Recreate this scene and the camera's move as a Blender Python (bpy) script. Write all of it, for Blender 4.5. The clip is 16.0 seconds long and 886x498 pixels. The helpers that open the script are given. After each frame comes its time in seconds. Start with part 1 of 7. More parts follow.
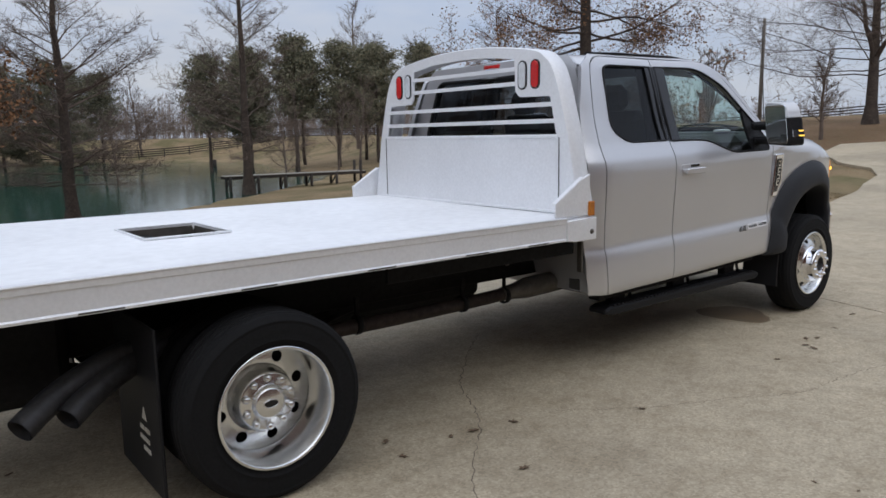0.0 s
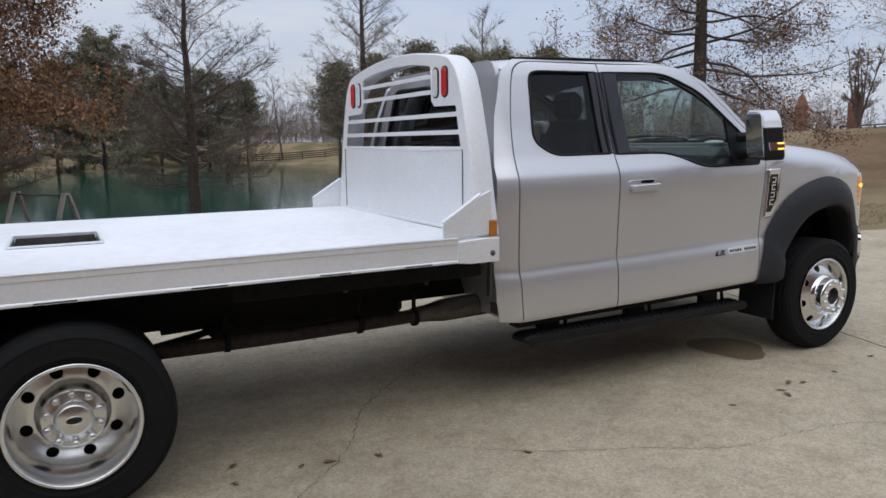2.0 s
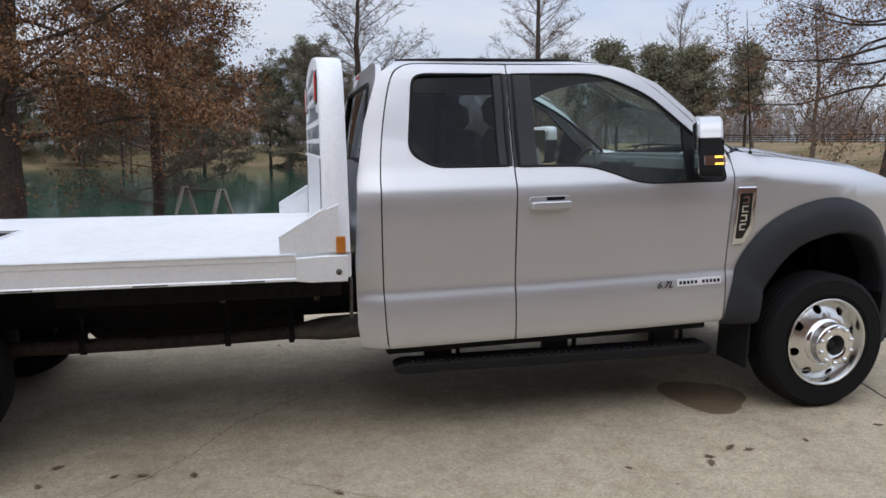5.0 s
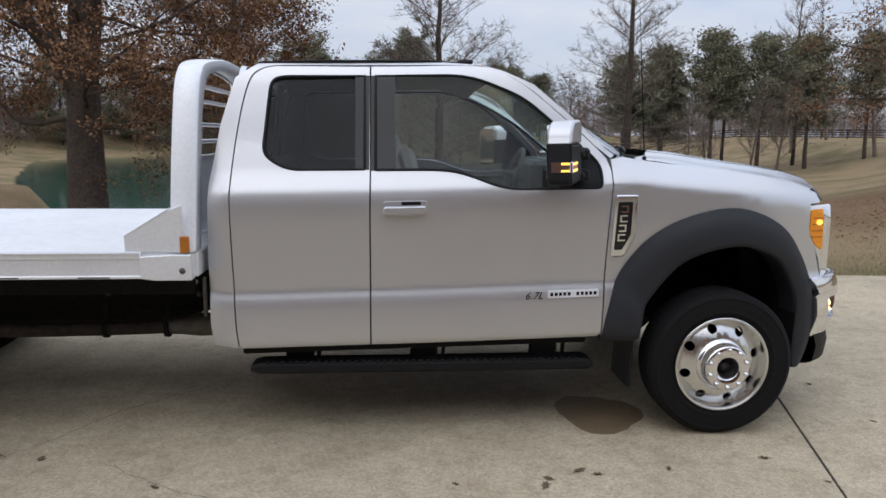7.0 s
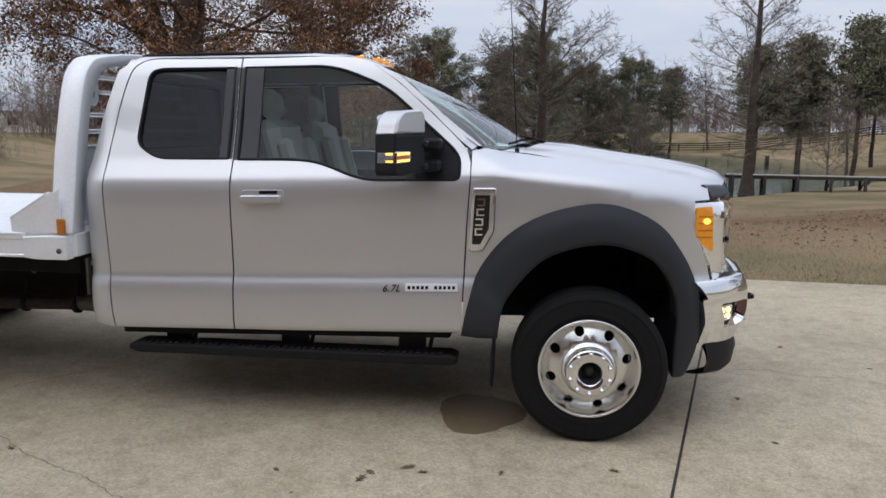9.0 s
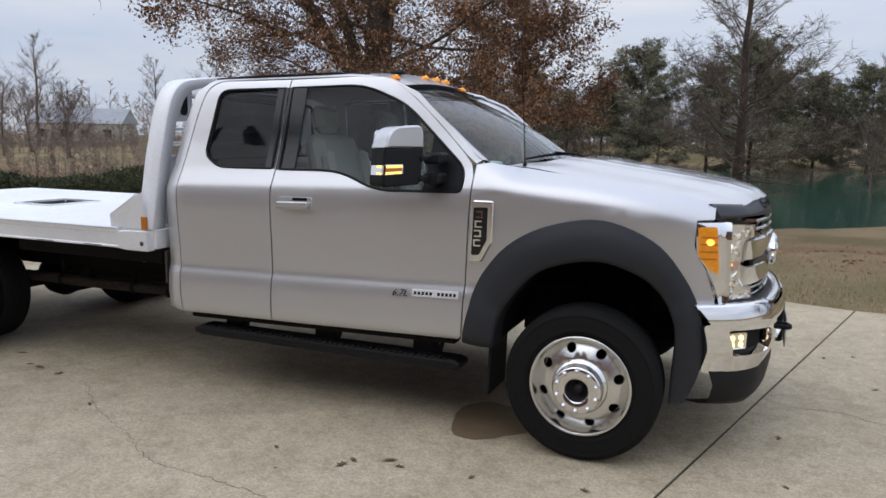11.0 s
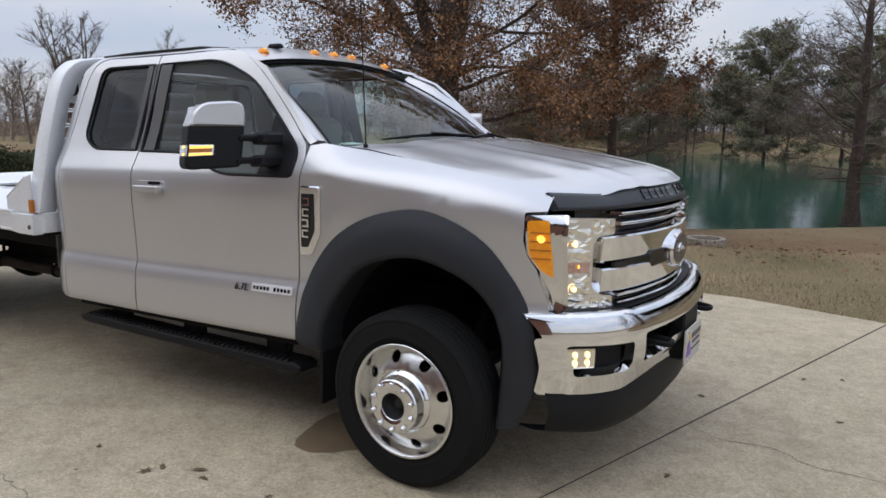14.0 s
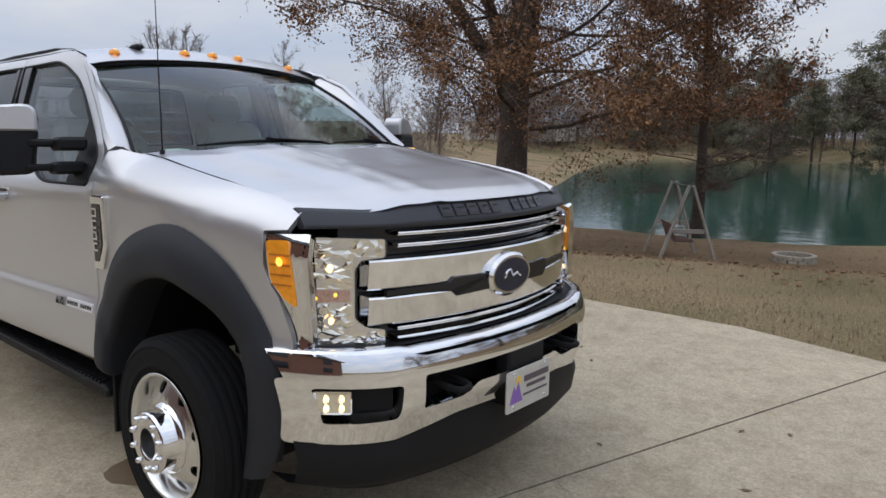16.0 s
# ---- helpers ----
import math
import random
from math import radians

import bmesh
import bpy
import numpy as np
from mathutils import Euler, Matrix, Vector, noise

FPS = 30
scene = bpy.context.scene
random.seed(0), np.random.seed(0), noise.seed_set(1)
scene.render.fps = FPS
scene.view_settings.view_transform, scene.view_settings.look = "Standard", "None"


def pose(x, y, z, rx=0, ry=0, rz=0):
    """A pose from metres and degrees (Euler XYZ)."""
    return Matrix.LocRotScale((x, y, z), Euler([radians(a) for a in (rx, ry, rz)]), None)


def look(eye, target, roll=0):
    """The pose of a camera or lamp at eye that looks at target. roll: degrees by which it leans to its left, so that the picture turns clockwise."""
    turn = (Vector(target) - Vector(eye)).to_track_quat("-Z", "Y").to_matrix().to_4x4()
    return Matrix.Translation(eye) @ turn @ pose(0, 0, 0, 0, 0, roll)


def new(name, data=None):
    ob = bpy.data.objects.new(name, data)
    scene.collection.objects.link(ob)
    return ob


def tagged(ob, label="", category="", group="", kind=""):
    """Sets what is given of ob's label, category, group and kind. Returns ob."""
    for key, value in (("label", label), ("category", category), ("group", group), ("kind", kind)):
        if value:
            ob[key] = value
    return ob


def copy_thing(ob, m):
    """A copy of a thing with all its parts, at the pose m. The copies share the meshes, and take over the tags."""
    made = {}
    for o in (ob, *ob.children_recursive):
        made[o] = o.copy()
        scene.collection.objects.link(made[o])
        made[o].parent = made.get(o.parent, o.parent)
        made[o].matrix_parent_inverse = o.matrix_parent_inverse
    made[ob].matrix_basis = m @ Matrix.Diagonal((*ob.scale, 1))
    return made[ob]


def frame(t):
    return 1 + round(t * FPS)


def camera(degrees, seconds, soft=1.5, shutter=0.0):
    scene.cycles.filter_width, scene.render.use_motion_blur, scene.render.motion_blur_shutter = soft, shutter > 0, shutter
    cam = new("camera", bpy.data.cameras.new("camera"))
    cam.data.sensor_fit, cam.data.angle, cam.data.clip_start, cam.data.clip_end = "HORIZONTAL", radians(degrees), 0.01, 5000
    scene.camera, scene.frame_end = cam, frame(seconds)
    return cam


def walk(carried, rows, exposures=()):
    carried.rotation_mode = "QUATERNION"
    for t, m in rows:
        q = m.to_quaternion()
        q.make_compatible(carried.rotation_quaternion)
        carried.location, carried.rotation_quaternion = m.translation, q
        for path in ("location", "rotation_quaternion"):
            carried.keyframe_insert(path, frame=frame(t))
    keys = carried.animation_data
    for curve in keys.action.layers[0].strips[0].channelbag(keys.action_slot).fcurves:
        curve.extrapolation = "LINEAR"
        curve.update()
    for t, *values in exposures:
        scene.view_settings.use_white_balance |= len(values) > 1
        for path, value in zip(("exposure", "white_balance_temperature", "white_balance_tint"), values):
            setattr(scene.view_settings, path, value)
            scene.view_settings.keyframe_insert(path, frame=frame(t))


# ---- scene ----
cam = camera(62.8, 16.0, soft=1.6)
PATH = [
    (0, (-6.116, -3.820, 1.512), (-4.887, -2.273, 1.201), -0.95),
    (0.5, (-5.812, -4.014, 1.515), (-4.588, -2.460, 1.219), -0.91),
    (1, (-5.523, -4.184, 1.546), (-4.420, -2.544, 1.241), -0.71),
    (1.5, (-5.172, -4.215, 1.540), (-4.203, -2.492, 1.234), -0.73),
    (2, (-4.861, -4.331, 1.532), (-3.934, -2.583, 1.239), -0.64),
    (2.5, (-4.587, -4.472, 1.527), (-3.871, -2.628, 1.230), -0.42),
    (3, (-4.280, -4.474, 1.498), (-3.687, -2.588, 1.196), -0.48),
    (3.5, (-3.982, -4.544, 1.541), (-3.411, -2.648, 1.255), -0.35),
    (4, (-3.702, -4.692, 1.576), (-3.230, -2.770, 1.288), -0.26),
    (4.5, (-3.424, -4.671, 1.551), (-2.975, -2.745, 1.251), -0.15),
    (5, (-3.110, -4.628, 1.566), (-2.680, -2.696, 1.279), -0.11),
    (5.2, (-2.989, -4.646, 1.556), (-2.557, -2.714, 1.275), -0.13),
    (7.3, (-1.625, -4.760, 1.634), (-1.574, -2.787, 1.311), 0.57),
    (7.5, (-1.505, -4.756, 1.615), (-1.521, -2.783, 1.283), 0.61),
    (8, (-1.098, -4.671, 1.583), (-1.218, -2.703, 1.251), 0.35),
    (8.5, (-0.719, -4.707, 1.587), (-0.829, -2.736, 1.269), 0.56),
    (9, (-0.372, -4.712, 1.615), (-0.582, -2.749, 1.290), 0.60),
    (9.5, (-0.043, -4.627, 1.637), (-0.493, -2.707, 1.307), 0.48),
    (9.7, (0.087, -4.627, 1.634), (-0.437, -2.724, 1.310), 0.42),
    (11.8, (0.948, -4.620, 1.651), (0.106, -2.832, 1.344), 1.19),
    (12, (1.004, -4.613, 1.664), (0.137, -2.839, 1.347), 1.11),
    (12.5, (1.126, -4.433, 1.628), (0.250, -2.665, 1.299), 0.98),
    (13, (1.289, -4.152, 1.638), (0.409, -2.384, 1.318), 0.88),
    (13.5, (1.566, -3.891, 1.630), (0.650, -2.142, 1.313), 0.72),
    (14, (1.751, -3.571, 1.604), (0.714, -1.893, 1.273), 0.83),
    (14.5, (1.956, -3.244, 1.622), (0.906, -1.572, 1.309), 0.92),
    (15, (2.276, -3.011, 1.633), (1.134, -1.398, 1.323), 0.77),
    (15.5, (2.443, -2.736, 1.605), (1.186, -1.216, 1.274), 0.91),
    (16, (2.597, -2.413, 1.614), (1.310, -0.915, 1.297), 0.85),
]
walk(cam, [(t, look(eye, target, roll)) for t, eye, target, roll in PATH],
     [(0, -0.07), (2.0, 0.04), (3.5, 0.14), (5.0, 0.20), (7.5, 0.16), (9.0, 0.15), (12.5, 0.16), (16.0, 0.05)])

# ---- light ----
SUN_ELEV, SUN_AZ = 48.0, 215.0
world = bpy.data.worlds.new("overcast_sky")
scene.world = world
world.use_nodes = True
wt = world.node_tree
wt.nodes.clear()
w_out = wt.nodes.new("ShaderNodeOutputWorld")
w_mix = wt.nodes.new("ShaderNodeMixShader")
w_sky = wt.nodes.new("ShaderNodeTexSky")
w_sky.sky_type, w_sky.sun_disc = "NISHITA", False
w_sky.sun_elevation, w_sky.sun_rotation = radians(SUN_ELEV), radians(SUN_AZ)
w_bg1 = wt.nodes.new("ShaderNodeBackground")
w_bg1.inputs["Strength"].default_value = 0.09
w_bg2 = wt.nodes.new("ShaderNodeBackground")
w_bg2.inputs["Strength"].default_value = 0.94
w_co = wt.nodes.new("ShaderNodeTexCoord")
w_map = wt.nodes.new("ShaderNodeMapping")
w_map.inputs["Scale"].default_value = (1.0, 1.0, 3.6)
w_noise = wt.nodes.new("ShaderNodeTexNoise")
w_noise.inputs["Scale"].default_value = 2.1
w_noise.inputs["Detail"].default_value = 7.0
w_noise.inputs["Roughness"].default_value = 0.55
w_ramp = wt.nodes.new("ShaderNodeValToRGB")
w_ramp.color_ramp.elements[0].position, w_ramp.color_ramp.elements[1].position = 0.34, 0.68
w_ramp.color_ramp.elements[0].color = (0.56, 0.66, 0.87, 1)
w_ramp.color_ramp.elements[1].color = (0.86, 0.87, 0.92, 1)
w_mix.inputs[0].default_value = 0.88
wt.links.new(w_co.outputs["Generated"], w_map.inputs["Vector"])
wt.links.new(w_map.outputs["Vector"], w_noise.inputs["Vector"])
wt.links.new(w_noise.outputs["Fac"], w_ramp.inputs["Fac"])
w_sep = wt.nodes.new("ShaderNodeSeparateXYZ")
w_lift = wt.nodes.new("ShaderNodeMapRange")
w_lift.inputs["From Min"].default_value, w_lift.inputs["From Max"].default_value = 0.10, 0.95
w_lift.inputs["To Min"].default_value, w_lift.inputs["To Max"].default_value = 0.80, 1.75
wt.links.new(w_co.outputs["Generated"], w_sep.inputs["Vector"])
wt.links.new(w_sep.outputs["Z"], w_lift.inputs["Value"])
wt.links.new(w_lift.outputs["Result"], w_bg2.inputs["Strength"])
wt.links.new(w_ramp.outputs["Color"], w_bg2.inputs["Color"])
wt.links.new(w_sky.outputs["Color"], w_bg1.inputs["Color"])
wt.links.new(w_bg1.outputs["Background"], w_mix.inputs[1])
wt.links.new(w_bg2.outputs["Background"], w_mix.inputs[2])
wt.links.new(w_mix.outputs["Shader"], w_out.inputs["Surface"])
sun_data = bpy.data.lights.new("sun", "SUN")
sun_data.energy, sun_data.angle, sun_data.color = 0.6, radians(70), (1.0, 0.95, 0.88)
sun_ob = new("sun", sun_data)
sun_ob.matrix_world = pose(0, 0, 30, 90 - SUN_ELEV, 0, 180 - SUN_AZ)


# ---- materials ----
def material(name, color, rough=0.6, metal=0.0, coat=0.0, spec=0.5, vary=0.0, grain=40.0, stain=1.2, bump=0.0,
             bump_scale=60.0, tint=None, island=0.0, alpha=None, emit=None, strength=0.0, transmit=0.0, ior=1.45):
    """A procedural surface: base colour broken up at two scales, with fine relief."""
    m = bpy.data.materials.new(name)
    m.use_nodes = True
    nt = m.node_tree
    p = nt.nodes["Principled BSDF"]
    p.inputs["Base Color"].default_value = (*color, 1)
    p.inputs["Roughness"].default_value = rough
    p.inputs["Metallic"].default_value = metal
    p.inputs["Coat Weight"].default_value = coat
    p.inputs["Coat Roughness"].default_value = 0.04
    p.inputs["Specular IOR Level"].default_value = spec
    p.inputs["IOR"].default_value = ior
    if transmit:
        p.inputs["Transmission Weight"].default_value = transmit
    if emit:
        p.inputs["Emission Color"].default_value = (*emit, 1)
        p.inputs["Emission Strength"].default_value = strength
    co = nt.nodes.new("ShaderNodeTexCoord")
    if vary:
        n1 = nt.nodes.new("ShaderNodeTexNoise")
        n1.inputs["Scale"].default_value, n1.inputs["Detail"].default_value = grain, 5
        n2 = nt.nodes.new("ShaderNodeTexNoise")
        n2.inputs["Scale"].default_value, n2.inputs["Detail"].default_value = stain, 6
        n2.inputs["Roughness"].default_value = 0.62
        for n in (n1, n2):
            nt.links.new(co.outputs["Object"], n.inputs["Vector"])
        add = nt.nodes.new("ShaderNodeMath")
        add.operation = "ADD"
        nt.links.new(n1.outputs["Fac"], add.inputs[0])
        nt.links.new(n2.outputs["Fac"], add.inputs[1])
        src = add.outputs[0]
        if island:
            geo = nt.nodes.new("ShaderNodeNewGeometry")
            mul = nt.nodes.new("ShaderNodeMath")
            mul.operation = "MULTIPLY_ADD"
            mul.inputs[1].default_value, mul.inputs[2].default_value = island, -island / 2
            nt.links.new(geo.outputs["Random Per Island"], mul.inputs[0])
            add2 = nt.nodes.new("ShaderNodeMath")
            nt.links.new(mul.outputs[0], add2.inputs[0])
            nt.links.new(src, add2.inputs[1])
            src = add2.outputs[0]
        ramp = nt.nodes.new("ShaderNodeValToRGB")
        lo = tuple(c * (1 - vary) for c in color)
        hi = tuple(min(1, c * (1 + vary)) for c in (tint or color))
        half = 0.5
        ramp.color_ramp.elements[0].position, ramp.color_ramp.elements[1].position = 0.36, 0.66
        ramp.color_ramp.elements[0].color, ramp.color_ramp.elements[1].color = (*lo, 1), (*hi, 1)
        sc = nt.nodes.new("ShaderNodeMath")
        sc.operation = "MULTIPLY"
        sc.inputs[1].default_value = half
        nt.links.new(src, sc.inputs[0])
        nt.links.new(sc.outputs[0], ramp.inputs["Fac"])
        nt.links.new(ramp.outputs["Color"], p.inputs["Base Color"])
        rr = nt.nodes.new("ShaderNodeMapRange")
        rr.inputs["To Min"].default_value, rr.inputs["To Max"].default_value = max(0.02, rough * 0.85), min(1, rough * 1.15)
        nt.links.new(n2.outputs["Fac"], rr.inputs["Value"])
        nt.links.new(rr.outputs["Result"], p.inputs["Roughness"])
    if bump:
        nb = nt.nodes.new("ShaderNodeTexNoise")
        nb.inputs["Scale"].default_value, nb.inputs["Detail"].default_value = bump_scale, 4
        nt.links.new(co.outputs["Object"], nb.inputs["Vector"])
        bp = nt.nodes.new("ShaderNodeBump")
        bp.inputs["Strength"].default_value, bp.inputs["Distance"].default_value = bump, 0.01
        nt.links.new(nb.outputs["Fac"], bp.inputs["Height"])
        nt.links.new(bp.outputs["Normal"], p.inputs["Normal"])
    return m


M_PAINT = material("silver_paint", (0.60, 0.60, 0.615), 0.40, 0.74, coat=1.0, vary=0.035, grain=900, stain=0.9, bump=0.02, bump_scale=1500)
M_ALU = material("satin_aluminium", (0.83, 0.84, 0.86), 0.45, 0.30, vary=0.06, grain=60, stain=1.6, bump=0.03, bump_scale=200)
M_DECK = material("aluminium_deck", (0.90, 0.91, 0.92), 0.48, 0.15, vary=0.07, grain=18, stain=1.1, bump=0.05, bump_scale=90)
M_CHROME = material("chrome", (0.80, 0.80, 0.81), 0.05, 1.0)
M_POLISH = material("polished_aluminium", (0.74, 0.745, 0.74), 0.25, 1.0, vary=0.04, grain=120, stain=9, bump=0.02, bump_scale=80)
M_BLACK = material("black_plastic", (0.012, 0.012, 0.0135), 0.55, spec=0.22, vary=0.2, grain=300, stain=3, bump=0.12, bump_scale=900)
M_GREYPL = material("dark_grey_moulded_plastic", (0.024, 0.0255, 0.030), 0.6, spec=0.35, vary=0.15, grain=400, stain=2.5, bump=0.15, bump_scale=800)
M_DEFLECT = material("slate_grey_satin_plastic", (0.036, 0.038, 0.045), 0.40, vary=0.12, grain=300, stain=3, bump=0.03, bump_scale=500)
M_GLOSSBLK = material("gloss_black", (0.012, 0.012, 0.014), 0.12)
M_RUBBER = material("tyre_rubber", (0.010, 0.010, 0.0105), 0.85, spec=0.22, vary=0.25, grain=90, stain=5, bump=0.1, bump_scale=200)
M_FRAME = material("black_chassis_paint", (0.010, 0.010, 0.0105), 0.8, spec=0.22, vary=0.35, grain=40, stain=4, bump=0.15, bump_scale=60)
M_RUST = material("heat_stained_steel", (0.024, 0.016, 0.013), 0.7, 0.30, vary=0.4, tint=(0.040, 0.029, 0.024), grain=30, stain=5, bump=0.1)
M_STEEL = material("dull_grey_steel", (0.105, 0.095, 0.083), 0.5, 0.6, vary=0.25, grain=30, stain=6)
M_PIPE = material("dark_exhaust_steel", (0.055, 0.054, 0.056), 0.5, 0.5, vary=0.3, grain=40, stain=6)
M_AMBER = material("amber_lens", (0.75, 0.27, 0.02), 0.18, vary=0.15, grain=60, stain=12, emit=(1.0, 0.40, 0.02), strength=0.12)
M_AMBERREF = material("amber_reflector", (0.50, 0.17, 0.025), 0.25, vary=0.2, grain=220, stain=20)
M_AMBERLIT = material("lit_amber_bulb", (1.0, 0.55, 0.1), 0.3, emit=(1.0, 0.60, 0.08), strength=1.5)
M_RED = material("red_lens", (0.55, 0.02, 0.02), 0.2, vary=0.25, grain=150, stain=20)
M_CLEARLENS = material("clear_reverse_lens", (0.62, 0.64, 0.66), 0.2, vary=0.2, grain=150, stain=20)
M_WARMLIT = material("lit_headlamp_bulb", (1.0, 0.85, 0.6), 0.3, emit=(1.0, 0.72, 0.36), strength=1.6)
M_REFLECT = material("warm_lamp_reflector", (0.93, 0.88, 0.78), 0.10, 1.0, vary=0.10, grain=300, stain=60)
M_TURN = material("pinkish_turn_lens", (0.62, 0.40, 0.32), 0.15, 0.3, vary=0.3, grain=160, stain=60)
M_WHITEPL = material("white_plastic", (0.75, 0.75, 0.74), 0.4, vary=0.05)
M_BLUE = material("dark_blue_enamel", (0.018, 0.022, 0.045), 0.12, coat=0.5)
M_SEAT = material("grey_seat_cloth", (0.26, 0.25, 0.235), 0.85, vary=0.15, grain=200, stain=4, bump=0.2, bump_scale=400)
M_TRIM = material("dark_cabin_plastic", (0.06, 0.059, 0.057), 0.6, vary=0.2, grain=100, stain=3)
M_HEADLINER = material("light_headliner", (0.32, 0.31, 0.29), 0.9, vary=0.1, grain=100)
M_PLATE = material("plate_white", (0.52, 0.50, 0.45), 0.4, vary=0.08, grain=20, stain=12)
M_INK = material("plate_ink", (0.10, 0.08, 0.09), 0.5)
M_VIOLET = material("plate_violet", (0.24, 0.12, 0.42), 0.5)
M_YELLOW = material("plate_yellow", (0.75, 0.50, 0.08), 0.5)


def glass(name, tint, ior=1.8, gloss_rough=0.0):
    """Thin window glass: a see-through layer with both faces' gloss, stronger at a glance."""
    m = bpy.data.materials.new(name)
    m.use_nodes = True
    nt = m.node_tree
    nt.nodes.clear()
    out = nt.nodes.new("ShaderNodeOutputMaterial")
    mix = nt.nodes.new("ShaderNodeMixShader")
    tr = nt.nodes.new("ShaderNodeBsdfTransparent")
    tr.inputs["Color"].default_value = (*tint, 1)
    gl = nt.nodes.new("ShaderNodeBsdfGlossy")
    gl.inputs["Roughness"].default_value = gloss_rough
    gl.inputs["Color"].default_value = (0.95, 0.97, 1.0, 1)
    lw = nt.nodes.new("ShaderNodeLayerWeight")
    lw.inputs["Blend"].default_value = 0.5
    power = nt.nodes.new("ShaderNodeMath")
    power.operation = "POWER"
    power.inputs[1].default_value = 5.0
    f0 = ((ior - 1) / (ior + 1)) ** 2
    gain = nt.nodes.new("ShaderNodeMath")
    gain.operation = "MULTIPLY_ADD"
    gain.inputs[1].default_value, gain.inputs[2].default_value = 1 - f0, f0
    nt.links.new(lw.outputs["Facing"], power.inputs[0])
    nt.links.new(power.outputs[0], gain.inputs[0])
    nt.links.new(gain.outputs[0], mix.inputs[0])
    nt.links.new(tr.outputs["BSDF"], mix.inputs[1])
    nt.links.new(gl.outputs["BSDF"], mix.inputs[2])
    nt.links.new(mix.outputs["Shader"], out.inputs["Surface"])
    return m


M_GLASS = glass("cab_glass", (0.90, 0.965, 0.945), 1.34)
M_PRIVACY = glass("privacy_glass", (0.17, 0.18, 0.195), 1.31)
M_SCREEN = glass("windscreen_glass", (0.66, 0.80, 0.76), 1.52)
M_LAMPGLASS = glass("lamp_cover", (0.95, 0.95, 0.95), 1.65)


# ---- mesh building ----
class Build:
    """Collects vertices and faces of one mesh."""

    def __init__(self):
        self.v, self.f, self.s = [], [], []

    def add(self, verts, faces, smooth=False):
        k = len(self.v)
        self.v += [tuple(p) for p in verts]
        self.f += [tuple(i + k for i in q) for q in faces]
        self.s += [smooth] * len(faces)
        return self

    def box(self, c, d, b=0.0, turn=None):
        """A box of size d round c with chamfered edges b."""
        hx, hy, hz = (a / 2 for a in d)
        b = min(b, hx * 0.9, hy * 0.9, hz * 0.9)
        vs, idx = [], {}
        for sx in (-1, 1):
            for sy in (-1, 1):
                for sz in (-1, 1):
                    for ax in range(3):
                        p = [sx * (hx - b), sy * (hy - b), sz * (hz - b)]
                        p[ax] = (sx * hx, sy * hy, sz * hz)[ax]
                        idx[sx, sy, sz, ax] = len(vs)
                        vs.append(Vector(p))
        fs = []
        for ax in range(3):
            o = [a for a in range(3) if a != ax]
            for s in (-1, 1):
                ring = []
                for a, c2 in ((-1, -1), (1, -1), (1, 1), (-1, 1)):
                    k = [0, 0, 0]
                    k[ax], k[o[0]], k[o[1]] = s, a, c2
                    ring.append(idx[(*k, ax)])
                fs.append(ring)
        if b > 0:
            for ax in range(3):
                o = [a for a in range(3) if a != ax]
                for a in (-1, 1):
                    for c2 in (-1, 1):
                        k0, k1 = [0, 0, 0], [0, 0, 0]
                        k0[ax], k1[ax] = -1, 1
                        k0[o[0]] = k1[o[0]] = a
                        k0[o[1]] = k1[o[1]] = c2
                        fs.append([idx[(*k0, o[0])], idx[(*k1, o[0])], idx[(*k1, o[1])], idx[(*k0, o[1])]])
            for sx in (-1, 1):
                for sy in (-1, 1):
                    for sz in (-1, 1):
                        fs.append([idx[sx, sy, sz, a] for a in range(3)])
        m = (turn or Matrix.Identity(3)).to_3x3()
        return self.add([m @ p + Vector(c) for p in vs], fs)

    def tube(self, path, radii, n=8, caps=True, smooth=True):
        """A round tube along a path."""
        pts = [Vector(p) for p in path]
        if not isinstance(radii, (list, tuple)):
            radii = [radii] * len(pts)
        vs, fs = [], []
        side = None
        for i, p in enumerate(pts):
            t = (pts[min(i + 1, len(pts) - 1)] - pts[max(i - 1, 0)])
            t = t.normalized() if t.length > 1e-9 else Vector((0, 0, 1))
            if side is None:
                side = t.cross(Vector((0, 0, 1)) if abs(t.z) < 0.9 else Vector((1, 0, 0))).normalized()
            side = (side - t * side.dot(t))
            side = side.normalized() if side.length > 1e-6 else t.orthogonal().normalized()
            up = t.cross(side)
            for k in range(n):
                a = 2 * math.pi * k / n
                vs.append(p + (side * math.cos(a) + up * math.sin(a)) * radii[i])
        for i in range(len(pts) - 1):
            for k in range(n):
                fs.append((i * n + k, i * n + (k + 1) % n, (i + 1) * n + (k + 1) % n, (i + 1) * n + k))
        if caps:
            fs.append(tuple(range(n))[::-1])
            fs.append(tuple((len(pts) - 1) * n + k for k in range(n)))
        return self.add(vs, fs, smooth)

    def lathe(self, profile, c=(0, 0, 0), axis="y", n=48, smooth=True):
        """Turns (radius, offset along axis) pairs about an axis through c."""
        vs, fs = [], []
        for r, o in profile:
            for k in range(n):
                a = 2 * math.pi * k / n
                u, w = r * math.cos(a), r * math.sin(a)
                q = (u, o, w) if axis == "y" else ((o, u, w) if axis == "x" else (u, w, o))
                vs.append(Vector(c) + Vector(q))
        for i in range(len(profile) - 1):
            for k in range(n):
                fs.append((i * n + k, i * n + (k + 1) % n, (i + 1) * n + (k + 1) % n, (i + 1) * n + k))
        return self.add(vs, fs, smooth)

